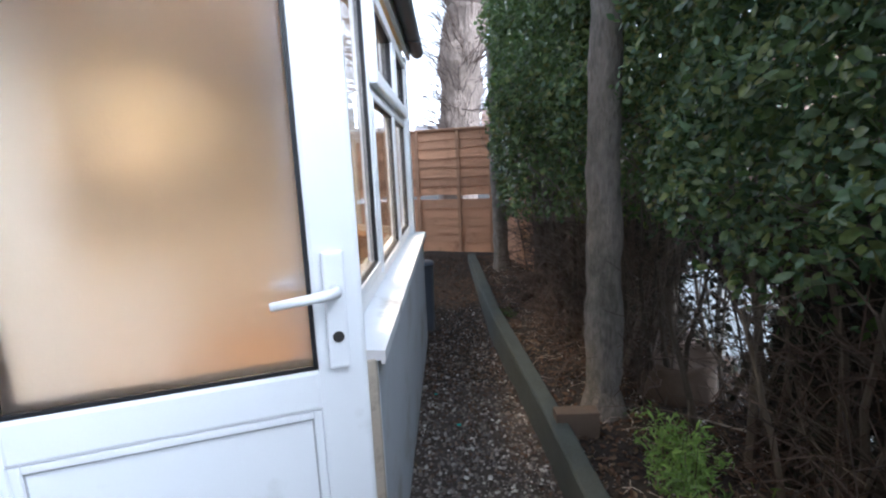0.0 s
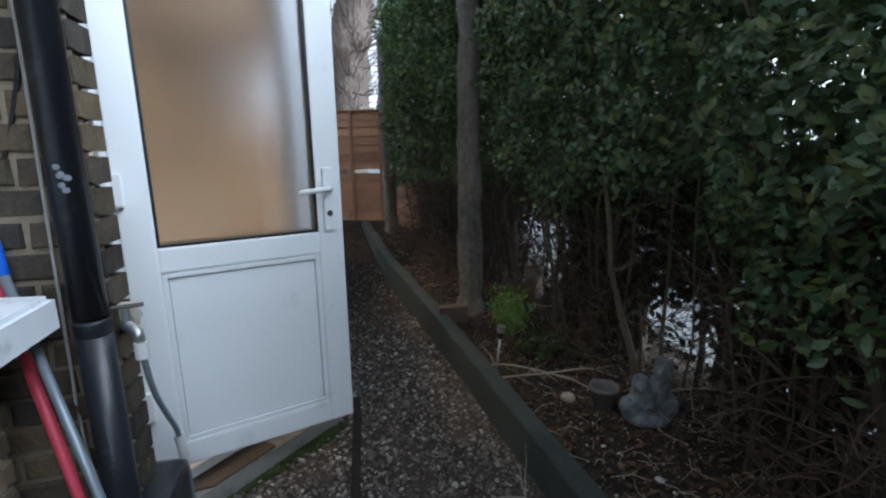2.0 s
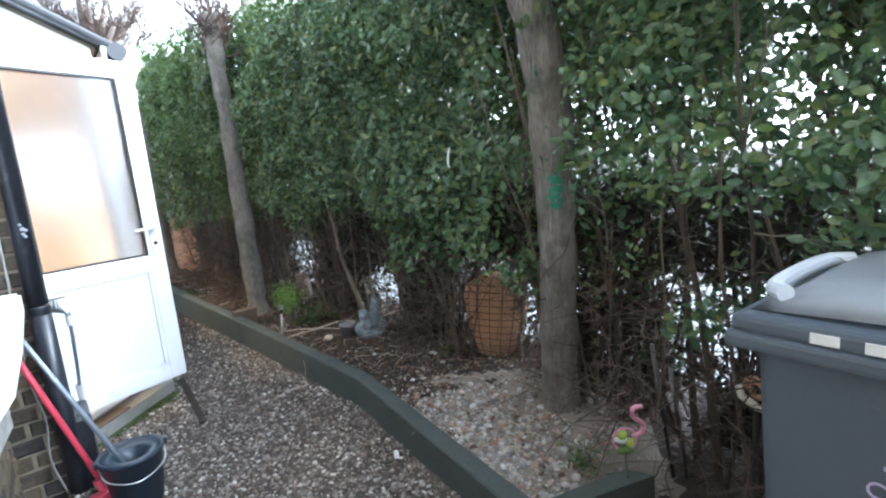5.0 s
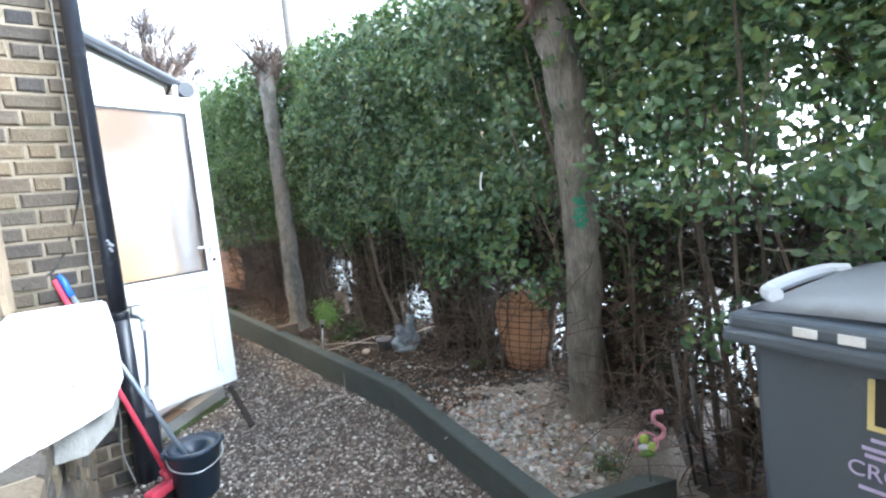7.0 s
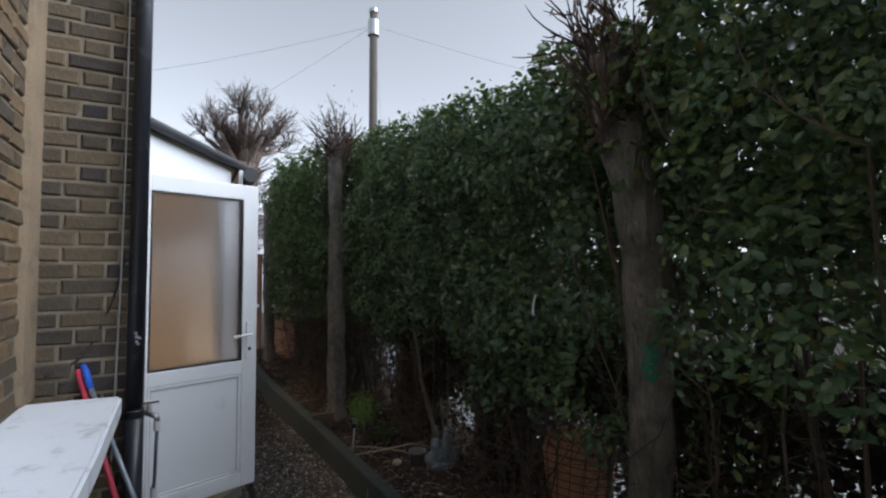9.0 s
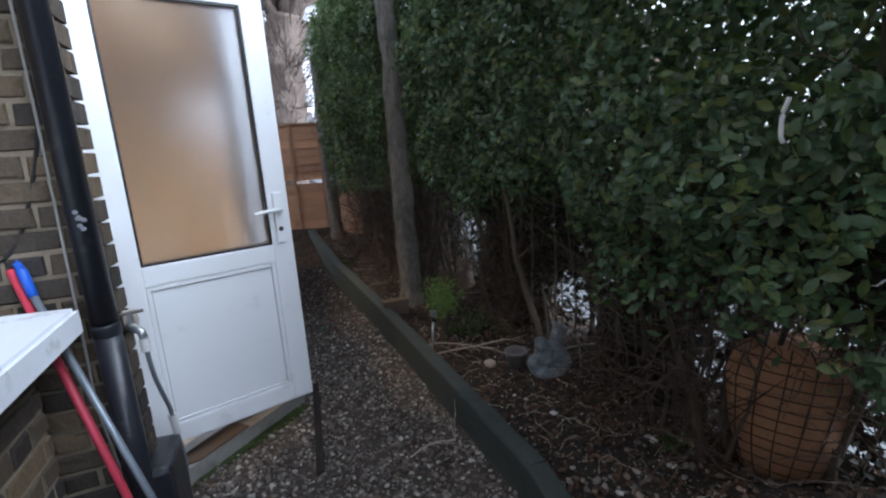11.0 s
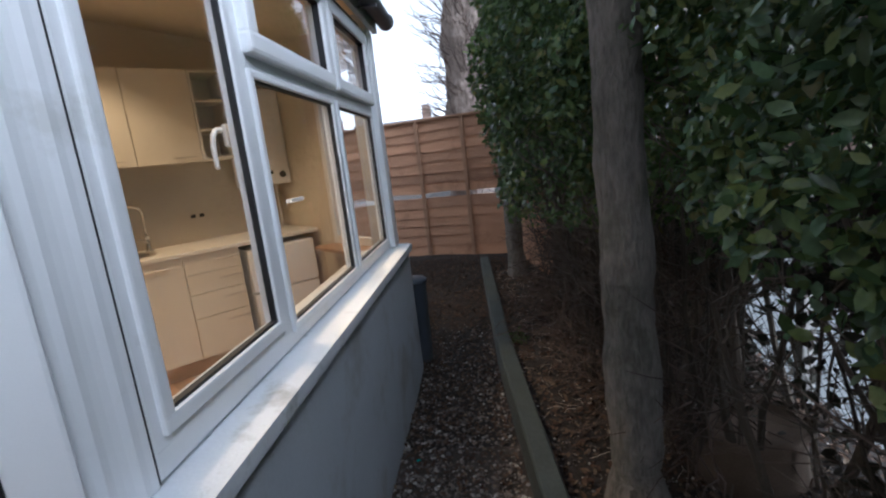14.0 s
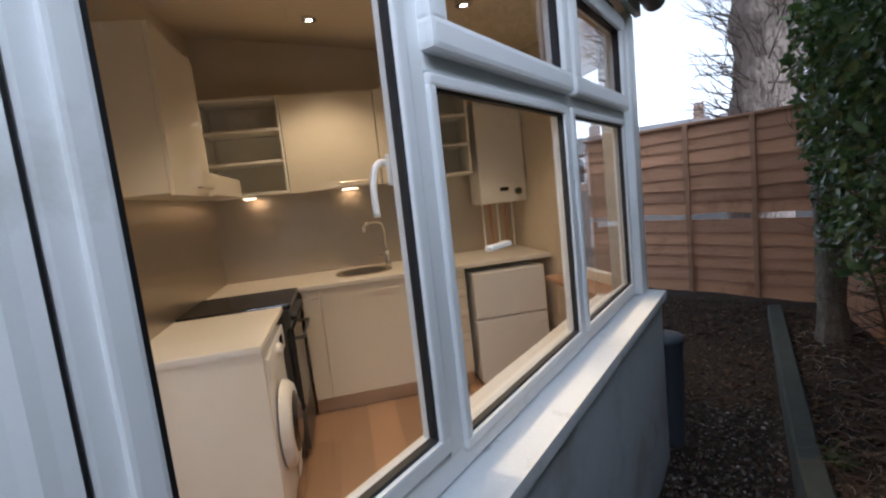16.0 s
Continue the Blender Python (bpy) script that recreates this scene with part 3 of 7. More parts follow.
def window():
    w = tagged(new("window_1"), "white plastic kitchen window of three lights with top openers", "window", kind="structure")
    zb, zt = 0.832, 2.172
    part("window_frame", sash(1.5215, 3.80, zb, zt, 0.06, -0.195, -0.135), UPVC, w)
    part("mullion", box((-0.194, 2.118, zb + 0.055), (-0.134, 2.172, zt - 0.055), 0.006), UPVC, w)
    part("mullion", box((-0.194, 2.972, zb + 0.055), (-0.134, 3.022, zt - 0.055), 0.006), UPVC, w)
    part("transom", box((-0.194, 2.165, 1.675), (-0.133, 2.98, 1.722), 0.006), UPVC, w)
    part("transom", box((-0.194, 3.015, 1.675), (-0.133, 3.745, 1.722), 0.006), UPVC, w)
    part("glazing_seam", box((-0.16, 1.5165, zb), (-0.1345, 1.5205, zt)), BLACK_RUBBER, w, "dark joint beside the frame")
    lights = [(1.553, 2.118, 0.906, 2.112, 0.048), (2.172, 2.972, 0.874, 1.675, 0.036), (3.022, 3.742, 0.874, 1.675, 0.036)]
    for y0, y1, z0, z1, b in lights:
        part("bead", sash(y0, y1, z0, z1, b * 0.75, -0.18, -0.124, 0.007), UPVC, w)
        q = b * 0.75
        part("gasket", gasket(y0 + q - 0.002, y1 - q + 0.002, z0 + q - 0.002, z1 - q + 0.002, -0.153, -0.134, 0.010), BLACK_RUBBER, w, "black rubber gasket")
        p = part("pane", box((-0.158, y0 + q, z0 + q), (-0.15, y1 - q, z1 - q)), CLEAR, w)
        p.visible_shadow = False
    for y0, y1 in ((2.165, 2.98), (3.01, 3.75)):
        s = part("top_opener", sash(y0, y1, 1.712, 2.125, 0.066, -0.175, -0.098, 0.014), UPVC, w)
        part("gasket", gasket(y0 + 0.062, y1 - 0.062, 1.774, 2.063, -0.145, -0.116, 0.010), BLACK_RUBBER, s)
        p = part("pane", box((-0.15, y0 + 0.066, 1.778), (-0.142, y1 - 0.066, 2.059)), CLEAR, s)
        p.visible_shadow = False
    part("trickle_vent", box((-0.134, 3.15, 2.128), (-0.11, 3.62, 2.15), 0.004), BLACK_RUBBER, w, "dark trickle vent")
    part("window_handle", box((-0.23, 2.5, 1.26), (-0.205, 2.62, 1.275), 0.004), UPVC, w)
    # the board inside
    part("window_board", box((-0.33, 1.62, 0.80), (-0.197, 3.8, 0.826), 0.006), UPVC_WARM, w)
    return w


window()
structure("window_sill", prism([(-0.019, 1.36), (-0.019, 3.945), (-0.2, 3.945), (-0.2, 1.36)], 0.786, lambda x, y: 0.826 - 0.1 * (x + 0.2) * 0.5), SLAB, "white painted window sill with a sharp lip", "window sill")
structure("sill_drip", box((-0.034, 1.362, 0.772), (-0.021, 3.943, 0.79), 0.003), SLAB, "drip lip under the sill", "window sill")


def fluted_post(name, x0, y0, x1, y1, z0, z1, flutes, depth=0.008):
    """A plastic post between two plan points, with shallow vertical ribs on the outer face."""
    a, b = Vector((x0, y0)), Vector((x1, y1))
    d = (b - a).normalized()
    nrm = Vector((d.y, -d.x))
    out = []
    n = flutes * 4
    for i in range(n + 1):
        t = i / n
        w = depth * (0.5 - 0.5 * math.cos(2 * math.pi * t * flutes)) ** 2
        p = a + (b - a) * t + nrm * w
        out.append((p.x, p.y))
    for t in (1, 0):
        p = a + (b - a) * t - nrm * 0.075
        out.append((p.x, p.y))
    return prism(out, z0, z1)


structure("corner_post", fluted_post("post", -0.16, 1.40, -0.135, 1.516, 0.826, 2.175, 2, 0.004), UPVC, "white ribbed plastic corner post beside the door", "post")
structure("corner_post_far", box((-0.2, 3.80, 0.826), (-0.1, 3.93, 2.172), 0.01), UPVC, "white plastic corner post at the far end", "post")
structure("wall_far_stub", prism([(-0.13, 3.941), (-0.2, 3.941), kw(FAR - 0.1, 0.36), kw(FAR, 0.36)], -0.3, roof_z), RENDER, "painted wall turning the far corner")


def end_window():
    m = thing("window_2", (*kw(FAR + 0.03, fx0), 0.78), "white framed end window beside the boiler", "window", 46.4 + 90, kind="structure")
    bm = bmesh.new()
    n = fx1 - fx0
    for lo, hi in (((0, -0.03, 0), (n, 0.03, 0.06)), ((0, -0.03, 1.26), (n, 0.03, 1.32)), ((0, -0.03, 0.06), (0.06, 0.03, 1.26)), ((n - 0.06, -0.03, 0.06), (n, 0.03, 1.26))):
        add_box(bm, lo, hi, 0.005)
    part("window_frame", bm, UPVC_WARM, m)
    p = part("pane", box((0.06, -0.004, 0.06), (n - 0.06, 0.004, 1.26)), CLEAR, m)
    p.visible_shadow = False
    part("window_board", box((-0.02, 0.03, -0.03), (n + 0.02, 0.2, -0.002), 0.005), OAK, m)


end_window()


# ---- back door ----
def door_frame():
    f = tagged(new("door_frame"), "white plastic frame of the back door", "door frame", kind="structure")
    f.matrix_basis = KM @ pose(0, DOORW, -FLOOR)
    part("jamb", box((-0.87, -0.03, 0.03), (-0.80, 0.05, 2.17), 0.008), UPVC, f)
    part("jamb", box((-0.078, -0.03, 0.03), (0.006, 0.05, 2.17), 0.008), UPVC, f)
    part("seal", box((-0.086, -0.031, 0.05), (-0.0775, 0.012, 2.1)), BLACK_RUBBER, f, "black weather seal")
    part("head", box((-0.80, -0.03, 2.11), (-0.078, 0.05, 2.168), 0.008), UPVC, f)
    part("threshold", box((-0.80, -0.035, 0.0), (-0.078, 0.055, 0.045), 0.006), UPVC, f)
    return f


door_frame()


def lever(parent, y, s):
    h = part("door_handle", box((-0.022, -0.007, -0.125), (0.022, 0.007, 0.125), 0.006), UPVC, parent, "white lever handle on a long plate")
    h.matrix_basis = pose(0.707, y, 0.962)
    part("lever", tube([(0, 0.0, 0.045), (0, -0.035 * s, 0.045), (-0.03, -0.05 * s, 0.044), (-0.125, -0.052 * s, 0.036)], [0.012, 0.012, 0.0105, 0.0085], 10), UPVC, h, smooth=True)
    part("keyhole", tube([(0, -0.0065 * s, -0.055), (0, -0.0095 * s, -0.055)], 0.012, 12), DARK_METAL, h, "dark metal lock cylinder")
    return h


def back_door():
    d = thing("door_1", (-0.738, 0.787, 0.1), "white plastic half-glazed back door standing ajar", "door", 18.5, kind="structure")
    W, H, y0, y1 = 0.765, 2.02, -0.032, 0.032
    bm = bmesh.new()
    add_box(bm, (0, y0, 0), (0.105, y1, H), 0.01)
    add_box(bm, (W - 0.105, y0, 0), (W, y1, H), 0.01)
    add_box(bm, (0.1, y0 + 0.001, H - 0.105), (W - 0.1, y1 - 0.001, H), 0.01)
    add_box(bm, (0.1, y0 + 0.001, 0.742), (W - 0.1, y1 - 0.001, 0.835), 0.01)
    add_box(bm, (0.1, y0 + 0.001, 0), (W - 0.1, y1 - 0.001, 0.098), 0.01)
    part("stile_frame", bm, UPVC, d)
    bm = bmesh.new()
    add_box(bm, (0.108, -0.018, 0.1), (W - 0.108, 0.018, 0.74))
    part("lower_panel", bm, UPVC, d)
    bm = bmesh.new()
    for lo, hi in (((0.105, -0.027, 0.098), (0.123, 0.0, 0.742)), ((W - 0.123, -0.027, 0.098), (W - 0.105, 0.0, 0.742)), ((0.123, -0.027, 0.724), (W - 0.123, 0.0, 0.742)), ((0.123, -0.027, 0.098), (W - 0.123, 0.0, 0.116))):
        add_box(bm, lo, hi, 0.004)
    part("panel_bead", bm, UPVC, d)
    # grey strips inside the bead, painted shadow of the panel's groove
    bm = bmesh.new()
    for lo, hi in (((0.123, -0.0195, 0.116), (0.1265, -0.017, 0.724)), ((W - 0.1265, -0.0195, 0.116), (W - 0.123, -0.017, 0.724)), ((0.1265, -0.0195, 0.719), (W - 0.1265, -0.017, 0.724)), ((0.1265, -0.0195, 0.116), (W - 0.1265, -0.017, 0.1185))):
        add_box(bm, lo, hi)
    part("panel_shadow_line", bm, GROOVE_SHADE, d, "thin grey strips standing in for the shadow line round the panel")
    bm = bmesh.new()
    x0, x1, z0, z1, w = 0.104, W - 0.104, 0.834, H - 0.104, 0.0095
    for lo, hi in (((x0, -0.028, z0), (x1, 0.028, z0 + w)), ((x0, -0.028, z1 - w), (x1, 0.028, z1)), ((x0, -0.028, z0), (x0 + w, 0.028, z1)), ((x1 - w, -0.028, z0), (x1, 0.028, z1))):
        add_box(bm, lo, hi)
    part("glazing_seal", bm, BLACK_RUBBER, d, "black rubber glazing seal")
    p = part("pane", box((x0 + w, -0.02, z0 + w), (x1 - w, -0.012, z1 - w)), FROST, d, "frosted glass pane")
    p.visible_shadow = False
    lever(d, -0.04, 1)
    lever(d, 0.04, -1)
    for z in (0.22, 0.98, 1.78):
        h = part("hinge", box((-0.03, -0.056, z), (0.032, -0.03, z + 0.11), 0.008), UPVC, d)
        part("hinge_pin", tube([(-0.008, -0.05, z - 0.006), (-0.008, -0.05, z + 0.116)], 0.011, 10), UPVC, h, smooth=True)
    return d


back_door()
structure("door_step", prism([(-0.80, 0.70), (-0.72, 0.66), (-0.05, 1.31), (-0.2, 1.42), (-0.85, 0.84)], -0.25, -0.03), CONCRETE, "worn concrete step under the back door", "step")
structure("door_tile", prism([(-0.70, 0.80), (-0.56, 0.82), (-0.35, 1.03), (-0.42, 1.09), (-0.72, 0.83)], -0.032, -0.018), TIMBER_CUT, "broken terracotta tile on the step", "step")

# ---- brick house ----
BW, BH, JT = 0.222, 0.067, 0.014
COURSE = 0.081


def brick_mesh(length, seed, proud=0.0):
    r = random.Random(seed)
    bm = bmesh.new()
    vs = add_box(bm, (0, -0.02, 0), (length, 0.085, BH))
    es = [e for e in bm.edges if abs(e.verts[0].co.y + 0.02) < 1e-4 and abs(e.verts[1].co.y + 0.02) < 1e-4]
    bmesh.ops.bevel(bm, geom=es, offset=0.008, segments=1, affect="EDGES")
    for v in bm.verts:
        if v.co.y < 0.02:
            v.co += Vector((r.uniform(-1, 1) * 0.003, r.uniform(-1, 1) * 0.004 - proud, r.uniform(-1, 1) * 0.003))
    me = bpy.data.meshes.new("brick")
    bm.to_mesh(me)
    bm.free()
    return me


def brick_set(material, lengths):
    out = {}
    for n in lengths:
        out[n] = []
        for s in range(5):
            me = brick_mesh(n, s + int(n * 1000))
            me.materials.append(material)
            out[n].append(me)
    return out


DARK_SET = brick_set(BRICK, (0.225, 0.107, 0.165))
YELLOW_SET = brick_set(BRICK_YELLOW, (0.225, 0.107, 0.165))


def lay(parent, origin, angle, length, z0, z1, sets, skip=lambda s, z: False, seed=1):
    """Flemish bond bricks on a wall line from origin, facing the line's right hand. The far end keeps its toothed edge."""
    r = random.Random(seed)
    base = pose(origin[0], origin[1], 0, 0, 0, angle)
    row = 0
    z = z0
    while z < z1:
        s = 0.0 if row % 2 else -0.056
        k = row % 2
        while s < length - 0.03:
            n = 0.225 if k % 2 == 0 else 0.107
            a, b = max(s, 0), min(s + n, length)
            if b - a > 0.04 and not skip((a + b) / 2, z + 0.03):
                full = n if b - a > n - 0.002 else (0.165 if b - a > 0.125 else 0.107)
                me = r.choice(sets(a, z)[full])
                o = bpy.data.objects.new("brick", me)
                scene.collection.objects.link(o)
                o.parent = parent
                sc = (b - a) / full
                o.matrix_basis = base @ pose(a, 0.012 + r.uniform(-0.003, 0.003), z, r.uniform(-0.8, 0.8), r.uniform(-0.8, 0.8), r.uniform(-0.8, 0.8)) @ Matrix.Diagonal((sc, 1, 1, 1))
            s += n + JT
            k += 1
        row += 1
        z += COURSE


# wall B faces the camera's way in; wall A runs along the path and holds a window
WB_Y, WA_X, WB_X = 0.43, -1.10, -0.632
TOP = 4.4
wall_b = structure("wall_house_return", prism([(WA_X - 0.02, WB_Y + 0.003), (WB_X - 0.006, WB_Y + 0.003), (-0.81, 0.78), (WA_X - 0.3, 0.78), (WA_X - 0.3, WB_Y + 0.003)], -0.3, TOP), MORTAR, "dark weathered stock brick wall in lime mortar")
wa = bmesh.new()
JY = -0.26
for y0, y1, z0, z1 in ((JY, WB_Y, -0.3, TOP), (-6.0, -1.95, -0.3, TOP), (-1.95, JY, -0.3, 0.84), (-1.95, JY, 2.75, TOP)):
    add_box(wa, (WA_X - 0.3, y0, z0), (WA_X - 0.004, y1, z1))
wall_a = structure("wall_house_side", wa, MORTAR, "stock brick house wall with a large window")


structure("corner_fillet", prism([(WA_X - 0.02, 0.25), (WA_X + 0.024, 0.262), (WA_X + 0.03, 0.33), (WA_X + 0.034, WB_Y + 0.006), (WA_X - 0.02, WB_Y + 0.006)], 0.93, TOP), FILLET, "tan cement fillet in the corner of the brick walls")


def house_window():
    w = tagged(new("window_3"), "white painted house window above a thick slab", "window", kind="structure")
    bm = bmesh.new()
    x0, x1 = WA_X - 0.19, WA_X - 0.10
    for lo, hi in (((x0, JY - 0.085, 0.92), (x1, JY, 2.75)), ((x0, -1.95, 0.92), (x1, -1.87, 2.75)), ((x0, -1.87, 0.92), (x1, JY - 0.085, 1.0)), ((x0, -1.87, 2.67), (x1, JY - 0.085, 2.75)), ((x0, -1.06, 1.0), (x1, -0.98, 2.67)), ((x0, -0.98, 1.95), (x1, JY - 0.085, 2.02)), ((x0, -1.87, 1.95), (x1, -1.06, 2.02))):
        add_box(bm, lo, hi, 0.008)
    part("window_frame", bm, UPVC, w)
    p = part("pane", box((WA_X - 0.15, -1.88, 0.99), (WA_X - 0.142, JY - 0.08, 2.68)), CLEAR, w)
    # sheet added behind the pane in place of a dim room
    p = part("dim_room_sheet", box((WA_X - 0.9, -1.9, 0.9), (WA_X - 0.88, JY, 2.8)), BROWN_SHADE, w)


house_window()


def sill_slab():
    """The thick white slab under the house window, its far end cut askew and its near corner broken."""
    bm = bmesh.new()
    top = [(-1.10, 0.345), (-0.9, 0.335), (-0.71, 0.312), (-0.70, -0.5), (-0.705, -1.0), (-0.742, -1.26), (-0.80, -1.34), (-0.93, -1.48), (-1.10, -1.56)]
    prism(top, 0.84, lambda x, y: 0.925 + 0.004 * noise.noise((x * 9, y * 5, 0)), bm)
    bmesh.ops.bevel(bm, geom=[e for e in bm.edges if e.calc_length() > 0.02 and min(v.co.z for v in e.verts) > 0.9], offset=0.012, segments=2, affect="EDGES")
    return bm


slab = tagged(part("window_slab", sill_slab(), SLAB), "thick white painted concrete slab under the house window, its corner broken", "window sill")
part("broken_render", prism([(-0.80, -1.3), (-0.745, -1.15), (-0.725, -0.95), (-0.74, -0.8), (-0.862, -0.75), (-0.862, -1.3)], 0.755, 0.843), CONCRETE, slab, "bare broken concrete")
part("corbel", box((-1.09, -0.32, 0.72), (-0.79, -0.1, 0.845), 0.02), SLAB, slab)

structure("wall_upper_return", prism([(WA_X, WB_Y - 0.02), (WB_X, WB_Y - 0.02), (-0.81, 0.78), (WA_X, 0.78)], TOP, 7.6), BRICK, "upper storey of weathered stock brick")
structure("wall_upper_side", box((WA_X - 0.3, -6.0, TOP), (WA_X + 0.02, 0.78, 7.6)), BRICK, "upper storey of weathered stock brick")
bay = structure("wall_under_slab", box((WA_X - 0.002, -1.9, -0.3), (-0.868, 0.3, 0.838)), MORTAR, "dark brick wall under the slab")

# ---- path edging ----
def sleeper_run():
    pts = [(5.9, 0.39, 0.25), (3.84, 0.49, 0.14), (2.2, 0.625, 0.10), (0.02, 0.74, 0.072), (-1.45, 0.55, 0.05)]
    for (ya, xa, za), (yb, xb, zb) in zip(pts, pts[1:]):
        a, b = Vector((xa, ya, za)), Vector((xb, yb, zb))
        n = Vector((-(b - a).y, (b - a).x, 0)).normalized()
        if n.x < 0:
            n = -n
        bm = bmesh.new()
        m = max(4, int((b - a).length / 0.12))
        rows = []
        for i in range(m + 1):
            p = a + (b - a) * (i / m)
            w = [0.004 * noise.noise((p.y * 7, k * 3, 2)) for k in range(4)]
            q = p + n * 0.095
            rows.append([bm.verts.new(v) for v in ((p.x + w[0], p.y, p.z - 0.26), (p.x + w[0], p.y, p.z - 0.008 + w[1]), (p.x + 0.008 * n.x, p.y, p.z + w[1]), (q.x - 0.008, q.y, q.z + w[2]), (q.x, q.y, q.z - 0.01 + w[2]), (q.x, q.y, q.z - 0.26))])
        for r0, r1 in zip(rows, rows[1:]):
            for k in range(6):
                bm.faces.new((r0[k], r0[(k + 1) % 6], r1[(k + 1) % 6], r1[k]))
        bm.faces.new(rows[0][::-1])
        bm.faces.new(rows[-1])
        bmesh.ops.recalc_face_normals(bm, faces=bm.faces)
        tagged(part("timber_sleeper", bm, TIMBER), "dark weathered timber sleeper edging the gravel path", "garden edging", "sleepers along the bed")


sleeper_run()
tagged(part("timber_sleeper", prism([(0.58, -1.47), (0.64, -1.56), (1.06, -1.72), (1.02, -1.62)], -0.2, 0.055), TIMBER), "short timber sleeper closing the bed's end", "garden edging", "sleepers along the bed")
tagged(part("timber_offcut", box((0.66, 2.15, -0.05), (0.87, 2.23, 0.145), 0.005), TIMBER_CUT), "short brown timber offcut across the bed", "timber")

# ---- far fence ----
FA, FB = Vector((-0.21, 6.53)), Vector((0.332, 6.363))
FD = (FB - FA).normalized()
FANG = math.degrees(math.atan2(FD.y, FD.x))


def far_fence():
    f = thing("fence", (FA.x, FA.y, 0.2), "orange-brown waney lap fence panel with a split board", "fence", FANG)
    r = random.Random(4)
    x0, x1 = -1.12, 1.0
    z = 0.0
    rows = [0.0, 0.12, 0.25, 0.36, 0.47, 0.585, 0.76, 0.88, 1.0, 1.125, 1.25, 1.38, 1.48]
    for i, z in enumerate(rows):
        hi = z + 0.17 if i != 5 else z + 0.12
        n = 26
        bm = bmesh.new()
        lo = []
        for k in range(n + 1):
            x = x0 + (x1 - x0) * k / n
            d = 0.024 * noise.noise((x * 2.2, i * 5.3, 0)) + 0.006 * noise.noise((x * 11, i * 3.1, 4))
            t = min(hi, 1.6)
            lo.append([bm.verts.new(v) for v in ((x, -0.034, z + d), (x, -0.02, z + d), (x, 0.008, t), (x, -0.004, t))])
        for a, b in zip(lo, lo[1:]):
            for k in range(4):
                bm.faces.new((a[k], b[k], b[(k + 1) % 4], a[(k + 1) % 4]))
        bmesh.ops.recalc_face_normals(bm, faces=bm.faces)
        part("board", bm, FENCE, f)
    for s in (-0.57, 0.0, 0.567, 1.0):
        part("batten", box((s - 0.022, -0.055, -0.02), (s + 0.022, -0.032, 1.61), 0.004), FENCE_DARK, f)
    part("cap_rail", box((x0, -0.05, 1.6), (x1 + 0.02, 0.025, 1.625), 0.004), FENCE_DARK, f)
    part("gravel_board", box((x0, -0.02, -0.16), (x1, 0.01, 0.02), 0.004), TIMBER_CUT, f)


far_fence()
sf = thing("side_fence", (0.80, 6.22, 0.2), "orange-brown fence boards behind the end tree", "fence", -78)
for k in range(9):
    part("board", box((-0.02 + k * 0.145, 0, -0.1), (0.12 + k * 0.145, 0.02, 1.35 + 0.02 * (k % 2)), 0.003), FENCE, sf)
part("rail", box((-0.02, 0.02, 0.4), (1.3, 0.05, 0.47), 0.003), FENCE_DARK, sf)


# ---- trees ----
LEAF_V0 = np.array([(0, -1, 0.0), (0.45, 0, 0.15), (0, 1, 0.1), (-0.45, 0, 0.15)])
LEAF_F0 = np.array([(0, 1, 2), (0, 2, 3)])


def trunk_mesh(pts, radii, sides=20, rough=0.08, seed=1, scale=4.0):
    """A tapered, knobbly trunk through points."""
    fine, rr = [], []
    for (a, b), (ra, rb) in zip(zip(pts, pts[1:]), zip(radii, radii[1:])):
        n = max(2, int((Vector(b) - Vector(a)).length / 0.06))
        for i in range(n):
            fine.append(Vector(a).lerp(Vector(b), i / n))
            rr.append(ra + (rb - ra) * i / n)
    fine.append(Vector(pts[-1]))
    rr.append(radii[-1])
    bm = tube(fine, rr, sides)
    ring = 0
    bm.verts.ensure_lookup_table()
    for i, v in enumerate(bm.verts):
        c = fine[min(i // sides, len(fine) - 1)]
        d = v.co - c
        k = 1 + rough * noise.noise(v.co * scale + Vector((seed, 0, 0))) + rough * 0.6 * noise.noise(v.co * scale * 3.3)
        v.co = c + d * k
    return bm


def spray(bm, origin, direction, length, radius, spread, count, depth, r, sides=4):
    """Twigs forking from a point."""
    for _ in range(count):
        d = (Vector(direction) + Vector((r.gauss(0, spread), r.gauss(0, spread), r.gauss(0, spread)))).normalized()
        n = length * r.uniform(0.6, 1.2)
        p = [Vector(origin)]
        for i in range(3):
            d = (d + Vector((r.gauss(0, 0.12), r.gauss(0, 0.12), r.gauss(0, 0.1) + 0.05))).normalized()
            p.append(p[-1] + d * n / 3)
        add_tube(bm, p, [radius, radius * 0.8, radius * 0.6, radius * 0.3], sides, False)
        if depth:
            for q in p[1:]:
                spray(bm, q, d, length * 0.6, radius * 0.55, spread * 1.2, 2, depth - 1, r, 3)


